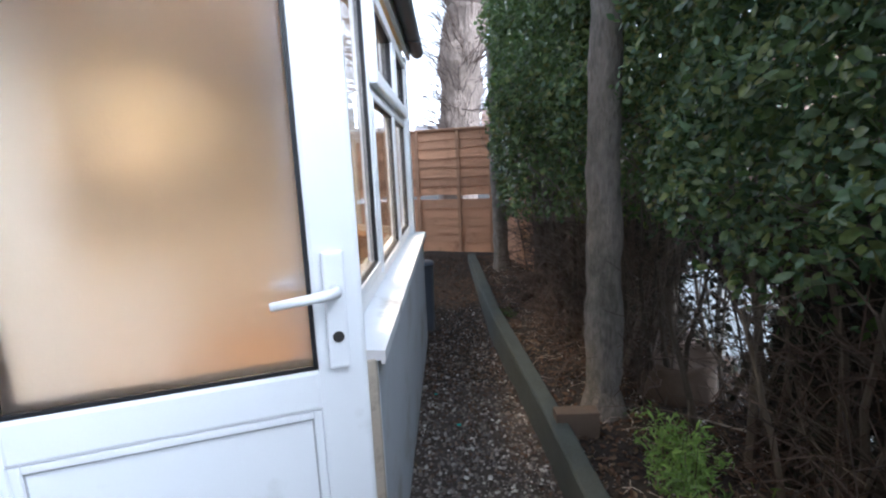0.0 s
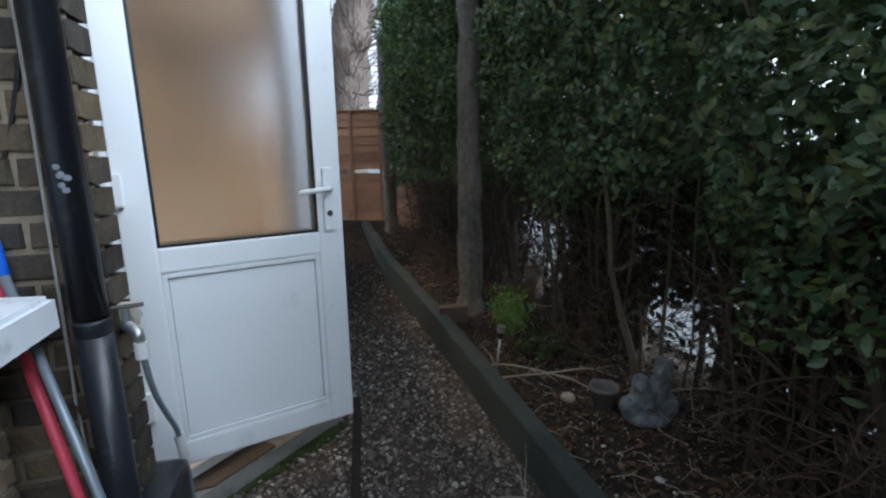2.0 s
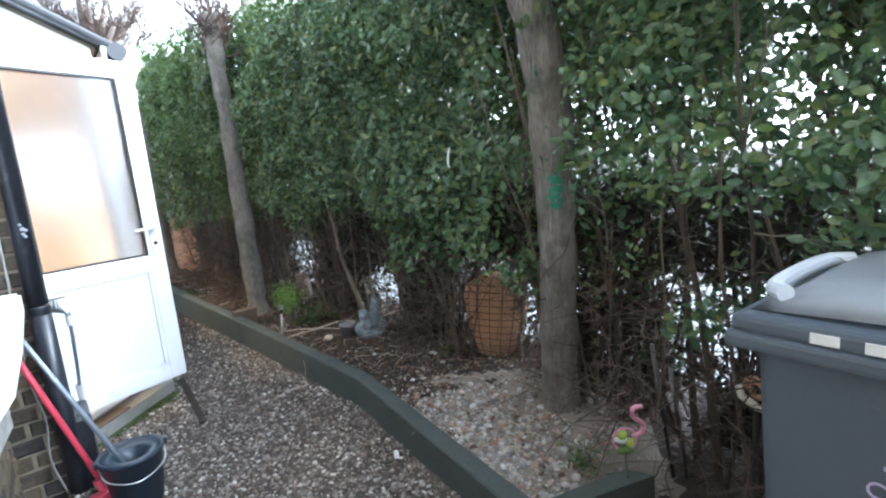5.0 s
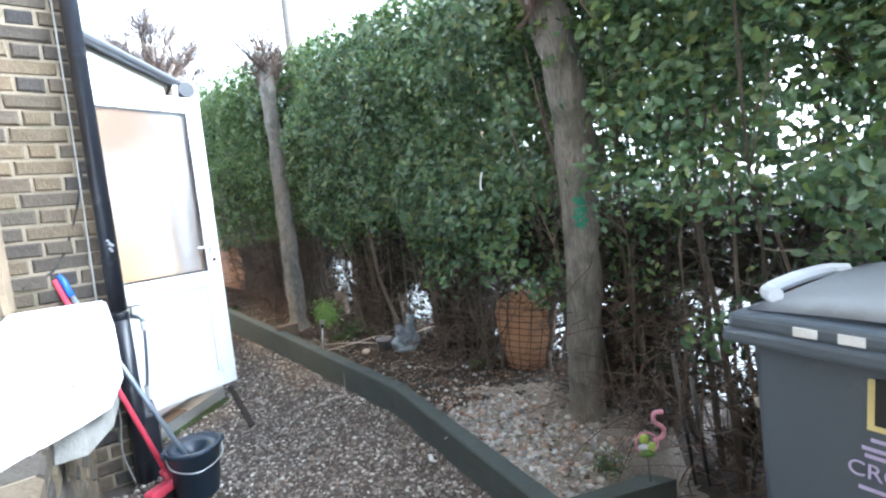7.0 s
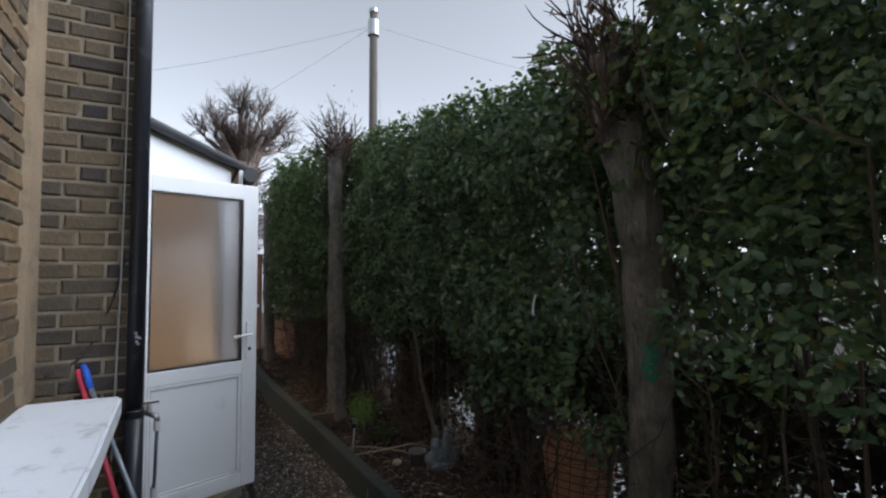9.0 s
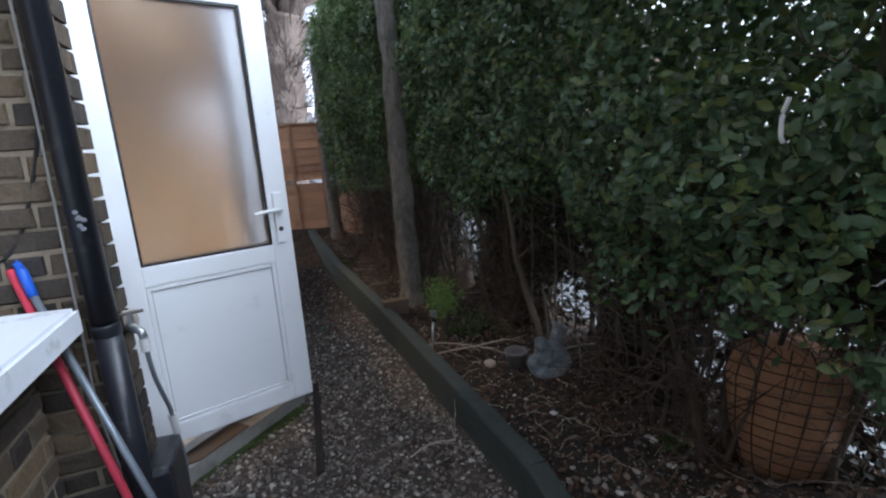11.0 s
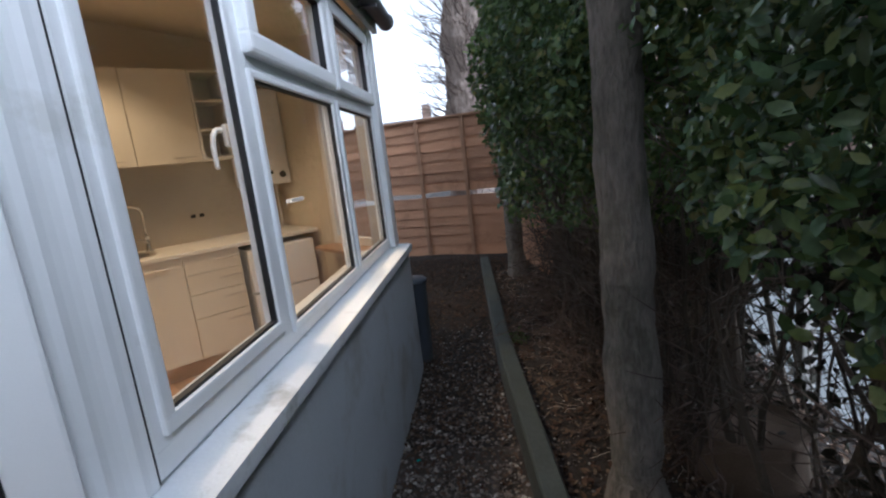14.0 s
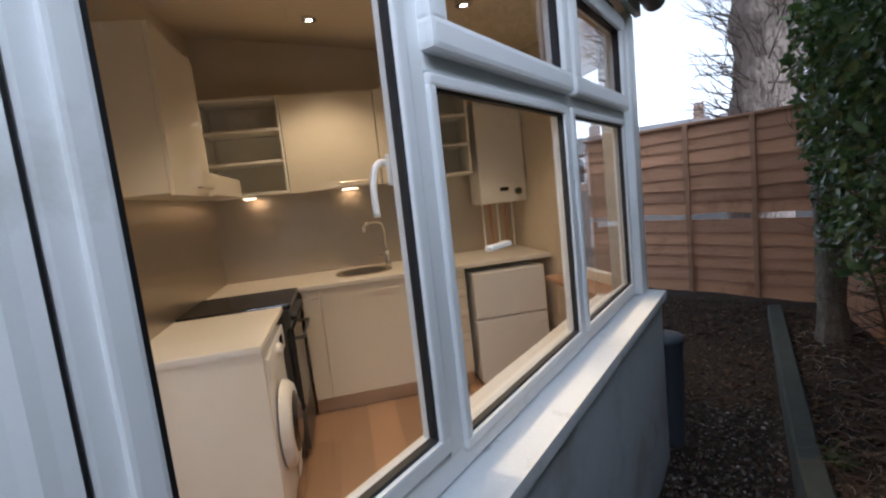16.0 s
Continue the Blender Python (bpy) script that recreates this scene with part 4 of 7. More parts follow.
def garden_tree(name, pts, radii, seed, label, head=None):
    t = thing(name, pts[0], label, "tree")
    b = Vector(pts[0])
    loc = [Vector(p) - b for p in pts]
    part("trunk", trunk_mesh([(p.x, p.y, p.z) for p in loc], radii, 28, 0.2, seed, 4.5), BARK, t, smooth=True)
    if head:
        r = random.Random(seed)
        bm = bmesh.new()
        top = loc[-1]
        for i in range(head[0]):
            o = top + Vector((r.gauss(0, 0.06), r.gauss(0, 0.06), r.uniform(-0.4, 0.02)))
            spray(bm, o, (r.gauss(0, 0.6), r.gauss(0, 0.6), 0.9), head[1], head[2], 0.3, 1, 1, r)
        part("crown", bm, TWIG, t, "bare pollarded twigs")
        n = 420
        at = np.array(top) + rng.normal(0, 1, (n, 3)) * (0.1, 0.1, 0.16) + (0, 0, 0.08)
        sz = rng.uniform(0.01, 0.022, n)
        v, f = scatter(LEAF_V0, LEAF_F0, at, np.stack([sz, sz, sz], 1), random_turns(n))
        mesh_from("dead_leaves", v, f, LITTER, t, "withered brown leaves")
    return t


garden_tree("tree", [(0.975, 2.41, -0.05), (0.965, 2.415, 0.12), (0.965, 2.42, 0.9), (0.965, 2.43, 1.6), (0.955, 2.44, 2.4), (0.96, 2.45, 2.95)], [0.135, 0.094, 0.09, 0.077, 0.068, 0.09], 3, "grey slim pollarded tree trunk standing against the hedge", (44, 0.3, 0.010))
marked_tree = garden_tree("tree", [(1.305, -1.10, -0.05), (1.30, -1.11, 0.12), (1.28, -1.15, 0.7), (1.245, -1.18, 1.3), (1.235, -1.185, 1.5), (1.19, -1.19, 1.7), (1.13, -1.18, 1.95), (1.05, -1.17, 2.4)], [0.115, 0.09, 0.086, 0.084, 0.1, 0.092, 0.082, 0.1], 9, "grey tree trunk marked with green paint beside the hedge", (48, 0.26, 0.010))
garden_tree("tree", [(0.76, 5.36, 0.05), (0.75, 5.36, 0.4), (0.74, 5.37, 1.3), (0.72, 5.4, 2.6)], [0.12, 0.085, 0.08, 0.07], 14, "dark slim tree trunk near the end fence")


# ---- hedge ----
HEDGE_FRONT = [(-7.0, 0.95), (-3.2, 1.0), (-2.0, 1.08), (-1.0, 1.12), (0.0, 1.12), (1.2, 1.1), (2.2, 1.02), (2.8, 0.88), (3.4, 0.62), (4.4, 0.60), (5.0, 0.72), (6.2, 0.85)]


def hedge_front(y, z):
    x = np.interp(y, [p[0] for p in HEDGE_FRONT], [p[1] for p in HEDGE_FRONT])
    low = np.clip((1.35 - z) / 0.8, 0, 1)
    return x + 0.16 * low + 0.10 * np.clip((z - 2.3) / 0.6, 0, 1)


def hedge_top(y):
    return np.interp(y, [-7, -2, -0.5, 0.8, 2.2, 2.7, 6.2], [2.72, 2.68, 2.7, 2.82, 2.98, 3.02, 3.02])


def hedge_low(y):
    return np.interp(y, [-7, -2.2, -1.6, -1.0, 0.5, 1.3, 2.0, 2.7, 3.2, 6.2], [0.36, 0.38, 0.42, 0.6, 0.66, 0.84, 1.0, 1.02, 0.95, 0.65])


def lumps(x, y, z, s, seed):
    return np.array([noise.noise((a * s + seed, b * s, c * s)) for a, b, c in zip(x, y, z)])


def leaf_turns(nrm, n):
    """Leaves that face roughly along nrm, with a random spin and tilt."""
    a = nrm + rng.normal(0, 0.75, (n, 3))
    a /= np.linalg.norm(a, axis=1)[:, None]
    b = np.cross(a, rng.normal(0, 1, (n, 3)))
    b /= np.linalg.norm(b, axis=1)[:, None]
    c = np.cross(a, b)
    return np.stack([b, c, a], 2)


LEAF_V = np.array([(0, -1, 0.0), (0, -0.2, -0.1), (0, 1, 0.12), (0.54, -0.35, 0.12), (0.5, 0.3, 0.14), (-0.54, -0.35, 0.12), (-0.5, 0.3, 0.14)])
LEAF_F = np.array([(0, 3, 1), (3, 4, 1), (4, 2, 1), (0, 1, 5), (5, 1, 6), (6, 1, 2)])


def street_gap(x, which):
    """The middle of the two thin places at the hedge's foot, which run askew through it to the street."""
    return 1.2 - (1.9 - x) * 1.0 if which == 0 else 2.95 - (1.9 - x) * 1.6


def hedge():
    h = thing("hedge", (0, 0, 0), "tall green privet hedge with bare stems at its foot", "hedge", kind="stuff")
    n = 240000
    pick = rng.random(n)
    y = np.where(pick < 0.60, rng.uniform(-3.4, 2.9, n), np.where(pick < 0.92, rng.uniform(2.6, 6.2, n), rng.uniform(-6, -3.2, n)))
    lo, hi = hedge_low(y), hedge_top(y)
    z = lo + (hi - lo) * rng.random(n) ** 0.92 + rng.normal(0, 0.03, n)
    deep = rng.random(n) ** 1.7 * 0.62
    x = hedge_front(y, z) + deep
    l = lumps(x, y, z, 2.1, 3) * 0.6 + lumps(x, y, z, 5.5, 9) * 0.4
    x = x - l * 0.3
    keep = (l + rng.normal(0, 0.12, n) > -0.08 - 0.24 * np.clip((z - 1.3) / 0.8, -0.6, 1)) & (rng.random(n) < np.clip(0.35 + (z - lo) / 0.45, 0, 1))
    # the trunks stand clear of the leaves in places
    for tx, ty, zt in ((0.98, 2.42, 1.6), (1.24, -1.16, 2.05), (0.75, 5.36, 1.9)):
        keep &= ~((np.hypot(x - tx, y - ty) < 0.15)) & ~((x < tx + 0.1) & (np.abs(y - ty) < 0.2) & (z < zt) & (rng.random(n) < 0.93))
    keep &= ~((x < 1.08) & (y > 2.15) & (y < 2.75) & (z < 1.45))
    # thinner growth by the street gate, with daylight between the stems
    thin = (y < -0.75) & (z < 2.25)
    keep &= ~(thin & (lumps(x, y, z, 3.6, 17) + rng.normal(0, 0.08, n) < np.interp(z, [1.0, 1.5, 1.9], [-0.1, -0.25, -0.55])))
    keep &= rng.random(n) < np.maximum(np.interp(y, [-3, -1.2, -0.4], [0.8, 0.85, 1.0]), np.interp(z, [1.3, 1.7], [0.0, 1.0]))
    x, y, z = x[keep], y[keep], z[keep]
    m = len(x)
    top = z > hedge_top(y) - 0.16
    s = (0.009 + 0.0165 * rng.random(m) ** 1.3) * np.interp(y, [-3, -1.2, -0.4, 1.5], [1.22, 1.2, 1.12, 1.05])
    nrm = np.tile(np.array([-0.75, -0.25, 0.55]), (m, 1))
    nrm[top] = (-0.2, 0, 1)
    sc = np.stack([s, s * rng.uniform(0.95, 1.25, m), s], 1)
    tn = leaf_turns(nrm, m)
    at = np.stack([x, y, z], 1)
    young = top & (rng.random(m) < 0.6) | (rng.random(m) < 0.04 + 0.5 * ((y > 2.9) & (z > 1.9)))
    broad = ~young & (rng.random(m) < np.interp(y, [-1.2, 0.6, 2.0, 3.2], [0.9, 0.65, 0.35, 0.0]))
    old = ~young & ~broad
    v, f = scatter(LEAF_V, LEAF_F, at[old], sc[old], tn[old])
    tagged(mesh_from("foliage", v, f, LEAF, h, "dark green oval privet leaves"), kind="stuff")
    v, f = scatter(LEAF_V, LEAF_F, at[broad], sc[broad], tn[broad])
    tagged(mesh_from("broad_foliage", v, f, LEAF_NEAR, h, "broad glossy mid-green leaves"), kind="stuff")
    v, f = scatter(LEAF_V, LEAF_F, at[young], sc[young], tn[young])
    tagged(mesh_from("young_growth", v, f, LEAF_TOP, h, "lighter young leaves along the top"), kind="stuff")
    # leaves deeper inside, which close the view through the hedge
    n = 95000
    y = np.where(rng.random(n) < 0.45, rng.uniform(-4.5, -0.5, n), rng.uniform(-0.5, 6.2, n))
    z = 0.95 + (hedge_top(y) - 1.05) * rng.random(n)
    x = hedge_front(y, z) + rng.uniform(0.3, 0.85, n)
    k = ~((y < -0.7) & (z < 2.2) & (lumps(y, z, x * 0, 2.8, 23) + rng.normal(0, 0.1, n) < np.interp(z, [1.0, 1.5, 1.8], [0.1, -0.06, -0.5]))) & (rng.random(n) < np.maximum(np.interp(y, [-1.4, -0.6], [0.5, 1.0]), np.interp(z, [1.25, 1.55], [0.0, 1.0])))
    x, y, z = x[k], y[k], z[k]
    n = len(x)
    s = rng.uniform(0.016, 0.03, n)
    v, f = scatter(LEAF_V, LEAF_F, np.stack([x, y, z], 1), np.stack([s, s * 1.1, s], 1), leaf_turns(np.tile(np.array([-0.75, -0.25, 0.45]), (n, 1)), n))
    tagged(mesh_from("inner_foliage", v, f, LEAF, h, "shaded leaves deep in the hedge"), kind="stuff")
    # a spray of leaves hanging before the marked tree
    n = 1700
    y = rng.normal(-1.2, 0.16, n)
    z = rng.uniform(1.85, 2.45, n)
    x = 1.06 + rng.normal(0, 0.05, n) - 0.1 * lumps(y, z, y * 0, 6, 2)
    k = lumps(y, z, y * 0, 7, 5) > np.interp(z, [1.85, 2.2], [0.2, -0.2])
    m = int(k.sum())
    s = rng.uniform(0.016, 0.028, m)
    v, f = scatter(LEAF_V, LEAF_F, np.stack([x, y, z], 1)[k], np.stack([s, s * 1.1, s], 1), leaf_turns(np.tile(np.array([-0.75, -0.25, 0.55]), (m, 1)), m))
    tagged(mesh_from("hanging_spray", v, f, LEAF, h, "leafy sprays before the tree"), kind="stuff")
    # shade coloured into added leaves low at the back; gaps let the pavement show
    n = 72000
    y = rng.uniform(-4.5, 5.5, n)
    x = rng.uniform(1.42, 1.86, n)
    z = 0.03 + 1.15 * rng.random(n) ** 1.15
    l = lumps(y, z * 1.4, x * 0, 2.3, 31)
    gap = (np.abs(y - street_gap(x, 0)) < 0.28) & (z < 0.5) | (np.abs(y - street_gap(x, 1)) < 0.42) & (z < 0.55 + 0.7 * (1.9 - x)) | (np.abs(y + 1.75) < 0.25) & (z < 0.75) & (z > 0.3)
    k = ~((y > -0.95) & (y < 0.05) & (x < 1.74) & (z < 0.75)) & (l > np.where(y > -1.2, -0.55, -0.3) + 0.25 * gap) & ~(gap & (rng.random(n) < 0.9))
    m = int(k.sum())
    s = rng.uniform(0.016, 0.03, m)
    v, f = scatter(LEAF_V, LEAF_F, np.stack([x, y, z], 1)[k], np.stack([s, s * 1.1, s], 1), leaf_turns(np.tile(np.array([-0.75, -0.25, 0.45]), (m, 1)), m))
    tagged(mesh_from("undergrowth", v, f, LEAF_SHADE, h, "dark leaves low in the hedge, with its shade put into their colour"), kind="stuff")
    # stems rising from the ground, forking
    r = random.Random(11)
    bm = bmesh.new()
    for i in range(480):
        yy = r.uniform(-4.5, 6.0)
        xx = float(np.interp(yy, [p[0] for p in HEDGE_FRONT], [p[1] for p in HEDGE_FRONT])) + r.uniform(0.24, 0.68)
        if yy > 2.9:
            xx = max(xx, 0.95 + r.uniform(0, 0.4))
        if abs(yy - street_gap(xx, 0)) < 0.26 and r.random() < 0.75:
            continue
        if abs(yy - street_gap(xx, 1)) < 0.4 and r.random() < 0.6:
            continue
        if abs(yy + 0.55) < 0.26 and xx < 1.62:
            continue
        p = [Vector((xx, yy, ground_z(xx, yy) - 0.02))]
        d = Vector((r.gauss(0.02, 0.11), r.gauss(0, 0.16), 1)).normalized()
        hgt = r.uniform(0.8, 1.5) if yy > -0.5 else r.uniform(1.5, 2.4)
        for k in range(7):
            d = (d + Vector((r.gauss(-0.01, 0.09), r.gauss(0, 0.1), 0.12))).normalized()
            p.append(p[-1] + d * hgt / 7)
        w = r.choice((0.006, 0.008, 0.011, 0.015, 0.02))
        add_tube(bm, p, [w * (1 - 0.09 * k) for k in range(8)], 6, False)
        for q in p[2:]:
            if r.random() < 0.75:
                spray(bm, q, (r.gauss(-0.1, 0.5), r.gauss(0, 0.7), 0.6), 0.3, 0.0042, 0.3, 1, 1, r, 4)
    part("stems", bm, STEM, h, "bare brown woody stems")
    bm = bmesh.new()
    for i in range(4200):
        yy = r.uniform(-3.0, 4.4)
        xx = float(np.interp(yy, [p[0] for p in HEDGE_FRONT], [p[1] for p in HEDGE_FRONT])) + r.uniform(0.1, 0.65)
        if yy > 2.9:
            xx = max(xx, 0.9)
        if abs(yy - street_gap(xx, 0)) < 0.3 and r.random() < 0.85 or abs(yy - 0.8) < 0.22 and xx < 1.45:
            continue
        if abs(yy - street_gap(xx, 1)) < 0.42 and xx > 1.1 and r.random() < 0.86:
            continue
        if abs(yy + 0.6) < 0.3 and xx < 1.6:
            continue
        o = Vector((xx, yy, ground_z(xx, yy) + 0.03 + 0.75 * r.random() ** 1.4))
        d = Vector((r.gauss(-0.1, 0.6), r.gauss(0, 0.7), r.gauss(0.25, 0.4))).normalized()
        p = [o]
        n = r.uniform(0.15, 0.5)
        for k in range(3):
            d = (d + Vector((r.gauss(0, 0.25), r.gauss(0, 0.25), r.gauss(-0.05, 0.2)))).normalized()
            p.append(p[-1] + d * n / 3)
        add_tube(bm, p, [0.0035, 0.003, 0.0024, 0.0012], 3, False)
    part("twigs", bm, TWIG, h, "tangle of dead brown twigs")


hedge()


def chain_link():
    c = thing("chain_link_fence", (1.92, 0, 0.0), "rusty chain-link fence behind the hedge", "fence")
    bm = bmesh.new()
    step = 0.065
    y0, y1, z0, z1 = -5.0, 6.0, 0.05, 1.15
    for s in (1, -1):
        n = int((y1 - y0 + z1) / step)
        for i in range(n):
            a = y0 - z1 + i * step if s > 0 else y0 + i * step
            p = [Vector((0.003 * s, a, z0)), Vector((0.003 * s, a + s * (z1 - z0), z1))]
            if s < 0:
                p = [Vector((-0.003, a, z0)), Vector((-0.003, a - (z1 - z0), z1))]
            add_tube(bm, p, 0.0018, 3, False)
    part("mesh", bm, WIRE, c)
    for y in (-4.5, -2.0, 0.5, 3.0, 5.5):
        part("post", box((-0.03, y - 0.03, -0.1), (0.03, y + 0.03, 1.25), 0.006), CONCRETE, c)


chain_link()
structure("pavement", box((1.97, -40, -0.1), (4.2, 80, 0.03)), PAVING, "pale concrete pavement beyond the hedge", "pavement")
structure("kerb", box((4.2, -40, -0.1), (4.34, 80, 0.028), 0.01), CONCRETE, "concrete kerb of the street", "kerb")
structure("road", box((4.34, -40, -0.12), (11.0, 80, -0.075)), ASPHALT, "asphalt street beyond the hedge", "road")


# ---- street trees, pole, houses ----
def big_tree():
    t = thing("street_tree", (0.32, 7.7, -0.05), "massive knobbly pollarded tree with bare twigs behind the fence", "tree")
    part("trunk", trunk_mesh([(0, 0, 0), (0.02, 0, 0.6), (0.06, 0, 1.8), (0.14, 0.02, 2.9), (0.28, 0.05, 3.7)], [0.42, 0.31, 0.29, 0.33, 0.36], 32, 0.22, 21, 2.6), BARK_BIG, t, smooth=True)
    r = random.Random(5)
    bm = bmesh.new()
    tips = []
    for i in range(16):
        a = i * 2 * math.pi / 16 * 5
        w = r.uniform(0.2, 1.1)
        p = [Vector((0.28, 0.05, 3.3)), Vector((0.28 + 0.32 * w * math.cos(a), 0.05 + 0.32 * w * math.sin(a), 3.8 + r.uniform(0, 0.2))), Vector((0.28 + 0.7 * w * math.cos(a), 0.05 + 0.7 * w * math.sin(a), 4.7 - 0.5 * w + r.uniform(-0.1, 0.15)))]
        limb = bmesh.new()
        add_tube(limb, p, [0.13, 0.06, 0.03], 8)
        part("limb", limb, BARK_BIG, t, smooth=True)
        tips += [(p[2], a), (p[1], a)]
    for p, a in tips:
        spray(bm, p, (0.5 * math.cos(a), 0.5 * math.sin(a), 0.9), 0.42, 0.012, 0.36, 5, 2, r)
    for i in range(170):
        a, z = r.uniform(0, 6.3), r.uniform(1.9, 3.6)
        o = Vector((0.06 + 0.14 * (z - 1.8) / 1.5 + 0.3 * math.cos(a), 0.3 * math.sin(a), z))
        spray(bm, o, (math.cos(a), math.sin(a), 0.45), 0.42, 0.008, 0.3, 1, 1, r)
    part("crown", bm, TWIG, t, "bare brown twigs")


big_tree()


def pole():
    p = thing("telegraph_pole", (4.4, 10.6, -0.1), "tall weathered wooden telegraph pole with wires", "pole")
    part("shaft", tube([(0, 0, 0), (0, 0, 9.3)], [0.15, 0.11], 14), POLE, p, smooth=True)
    part("cap", tube([(0, 0, 8.6), (0, 0, 9.05)], 0.17, 12), ZINC, p, "grey junction box")
    part("cap", tube([(0, 0, 9.3), (0, 0, 9.4)], 0.13, 12), ZINC, p)
    bm = bmesh.new()
    for dx, dy, dz in ((-9, 14, -3.0), (12, -6, -2.5), (-12, 2, -3.5), (8, 18, -3)):
        pts = [Vector((0, 0, 8.9)).lerp(Vector((dx, dy, 8.9 + dz)), k / 8) - Vector((0, 0, 0.5 * math.sin(math.pi * k / 8))) for k in range(9)]
        add_tube(bm, pts, 0.004, 3, False)
    part("wires", bm, WIRE, p)


pole()


def house(name, x, y, w, d, eave, ridge, rz, wall, label):
    h = thing(name, (x, y, -0.1), label, "house", rz)
    part("wall", box((-w / 2, -d / 2, 0), (w / 2, d / 2, eave)), wall, h)
    bm = bmesh.new()
    v = [bm.verts.new(p) for p in ((-w / 2 - 0.2, -d / 2 - 0.3, eave), (w / 2 + 0.2, -d / 2 - 0.3, eave), (w / 2 + 0.2, d / 2 + 0.3, eave), (-w / 2 - 0.2, d / 2 + 0.3, eave), (-w / 2 - 0.2, 0, ridge), (w / 2 + 0.2, 0, ridge))]
    for f in ((0, 1, 5, 4), (2, 3, 4, 5), (0, 4, 3), (1, 2, 5), (3, 2, 1, 0)):
        bm.faces.new([v[i] for i in f])
    roof = part("roof", bm, HOUSE_ROOF, h)
    part("chimney", box((w / 2 - 1.0, -0.4, ridge - 0.5), (w / 2 - 0.2, 0.4, ridge + 0.9)), HOUSE_BRICK, roof)
    for k in range(4):
        part("chimney_pot", tube([(w / 2 - 0.88 + 0.19 * k, 0, ridge + 0.9), (w / 2 - 0.88 + 0.19 * k, 0, ridge + 1.25)], 0.08, 8), HOUSE_BRICK, roof)
    for i in range(3):
        for z in (0.9, eave - 1.6):
            xx = -w / 2 + (i + 0.5) * w / 3
            wd = part("window", box((xx - 0.65, -d / 2 - 0.06, z), (xx + 0.65, -d / 2 + 0.02, z + 1.3)), UPVC, h)
            for s in (-1, 1):
                part("pane", box((xx + 0.32 * s - 0.26, -d / 2 - 0.075, z + 0.1), (xx + 0.32 * s + 0.26, -d / 2 - 0.058, z + 1.2)), DARK_GLASS, wd)


for i, (x, y, wl_, e, rd) in enumerate(((-16, 47, HOUSE_BRICK, 3.4, 5.1), (-7.5, 48, HOUSE_WHITE, 3.5, 5.4), (1.0, 50, HOUSE_BRICK, 3.6, 5.6), (8.5, 40, HOUSE_WHITE, 4.4, 6.4))):
    house("house", x, y, 7.6, 7, e, rd, 0, wl_, "distant terraced house with a slate roof and chimney" if wl_ is HOUSE_BRICK else "distant white rendered house with a slate roof")
for i in range(4):
    house("house", 16.5, 22 + i * 9, 8.4, 7, 5.2, 7.4, -90, HOUSE_WHITE if i % 2 else HOUSE_BRICK, "house across the street behind the hedge")

# ---- kitchen ----
def kthing(name, x, y, z, label, category, rz=0.0, group=""):
    ob = new(name)
    ob.matrix_basis = KM @ pose(x, y, z, 0, 0, rz)
    return tagged(ob, label, category, group)


def oak_floor():
    f = structure("floor", prism(room_poly(LEFT, FAR, DOORW + 0.06, BACK, -0.205), FLOOR - 0.02, FLOOR - 0.006), OAK, "light oak plank floor", "floor")
    w = 0.19
    n = int((FAR - LEFT) / w) + 1
    r = random.Random(2)
    for i in range(n):
        x0, x1 = LEFT + i * w + 0.001, min(FAR, LEFT + (i + 1) * w - 0.001)
        y = DOORW + 0.06 - r.uniform(0, 1.0)
        while y < BACK:
            y1 = min(y + 1.25, BACK)
            pl = room_poly(x0, x1, max(y, DOORW + 0.06) + 0.001, y1 - 0.001, -0.206)
            if len(pl) > 2 and y1 > DOORW + 0.1:
                part("plank", prism(pl, FLOOR - 0.006, FLOOR), OAK, f)
            y += 1.25


oak_floor()
WT = 0.925


def slab_top(name, poly, label):
    bm = prism(poly, WT - 0.032, WT)
    bmesh.ops.bevel(bm, geom=[e for e in bm.edges if abs(e.verts[0].co.z - e.verts[1].co.z) < 1e-4], offset=0.004, segments=2, affect="EDGES")
    ob = part(name, bm, WORKTOP)
    ob.matrix_basis = KM
    return tagged(ob, label, "worktop")


slab_top("worktop", [(LEFT + 0.012, 0.0), (0.0, 0.0), (0.0, 0.755), (LEFT + 0.002, 0.755)], "pale laminate worktop over the washing machine")
slab_top("worktop", [(LEFT + 0.002, 1.31), (1.86, 1.30), (1.86, BACK - 0.012), (LEFT + 0.002, BACK - 0.012)], "pale laminate worktop along the sink wall")


def handle_bar(parent, x0, x1, y, z):
    part("handle", tube([(x0, y + 0.02, z), (x0, y - 0.02, z), (x1, y - 0.02, z), (x1, y + 0.02, z)], 0.005, 6), STEEL, parent, "brushed steel bar handle")


def base_unit(x0, x1, doors, label):
    u = kthing("base_cabinet", x0, 1.33, 0.0, label, "cabinet", group="base cabinets along the sink wall")
    w = x1 - x0
    part("body", box((0.001, 0.02, 0.12), (w - 0.001, 0.6, WT - 0.034)), CARCASS, u)
    part("plinth", box((0, 0.05, 0.0), (w, 0.07, 0.12)), STEEL, u, "brushed steel plinth")
    for z0, z1 in doors:
        d = part("door" if z1 - z0 > 0.4 else "drawer_front", box((0.002, 0, z0), (w - 0.002, 0.019, z1), 0.002), CABINET, u)
        hw = min(0.09, w * 0.3)
        handle_bar(d, w * 0.62 - hw * 0.2, w * 0.62 + hw * 1.6, 0, z1 - 0.055)
    return u


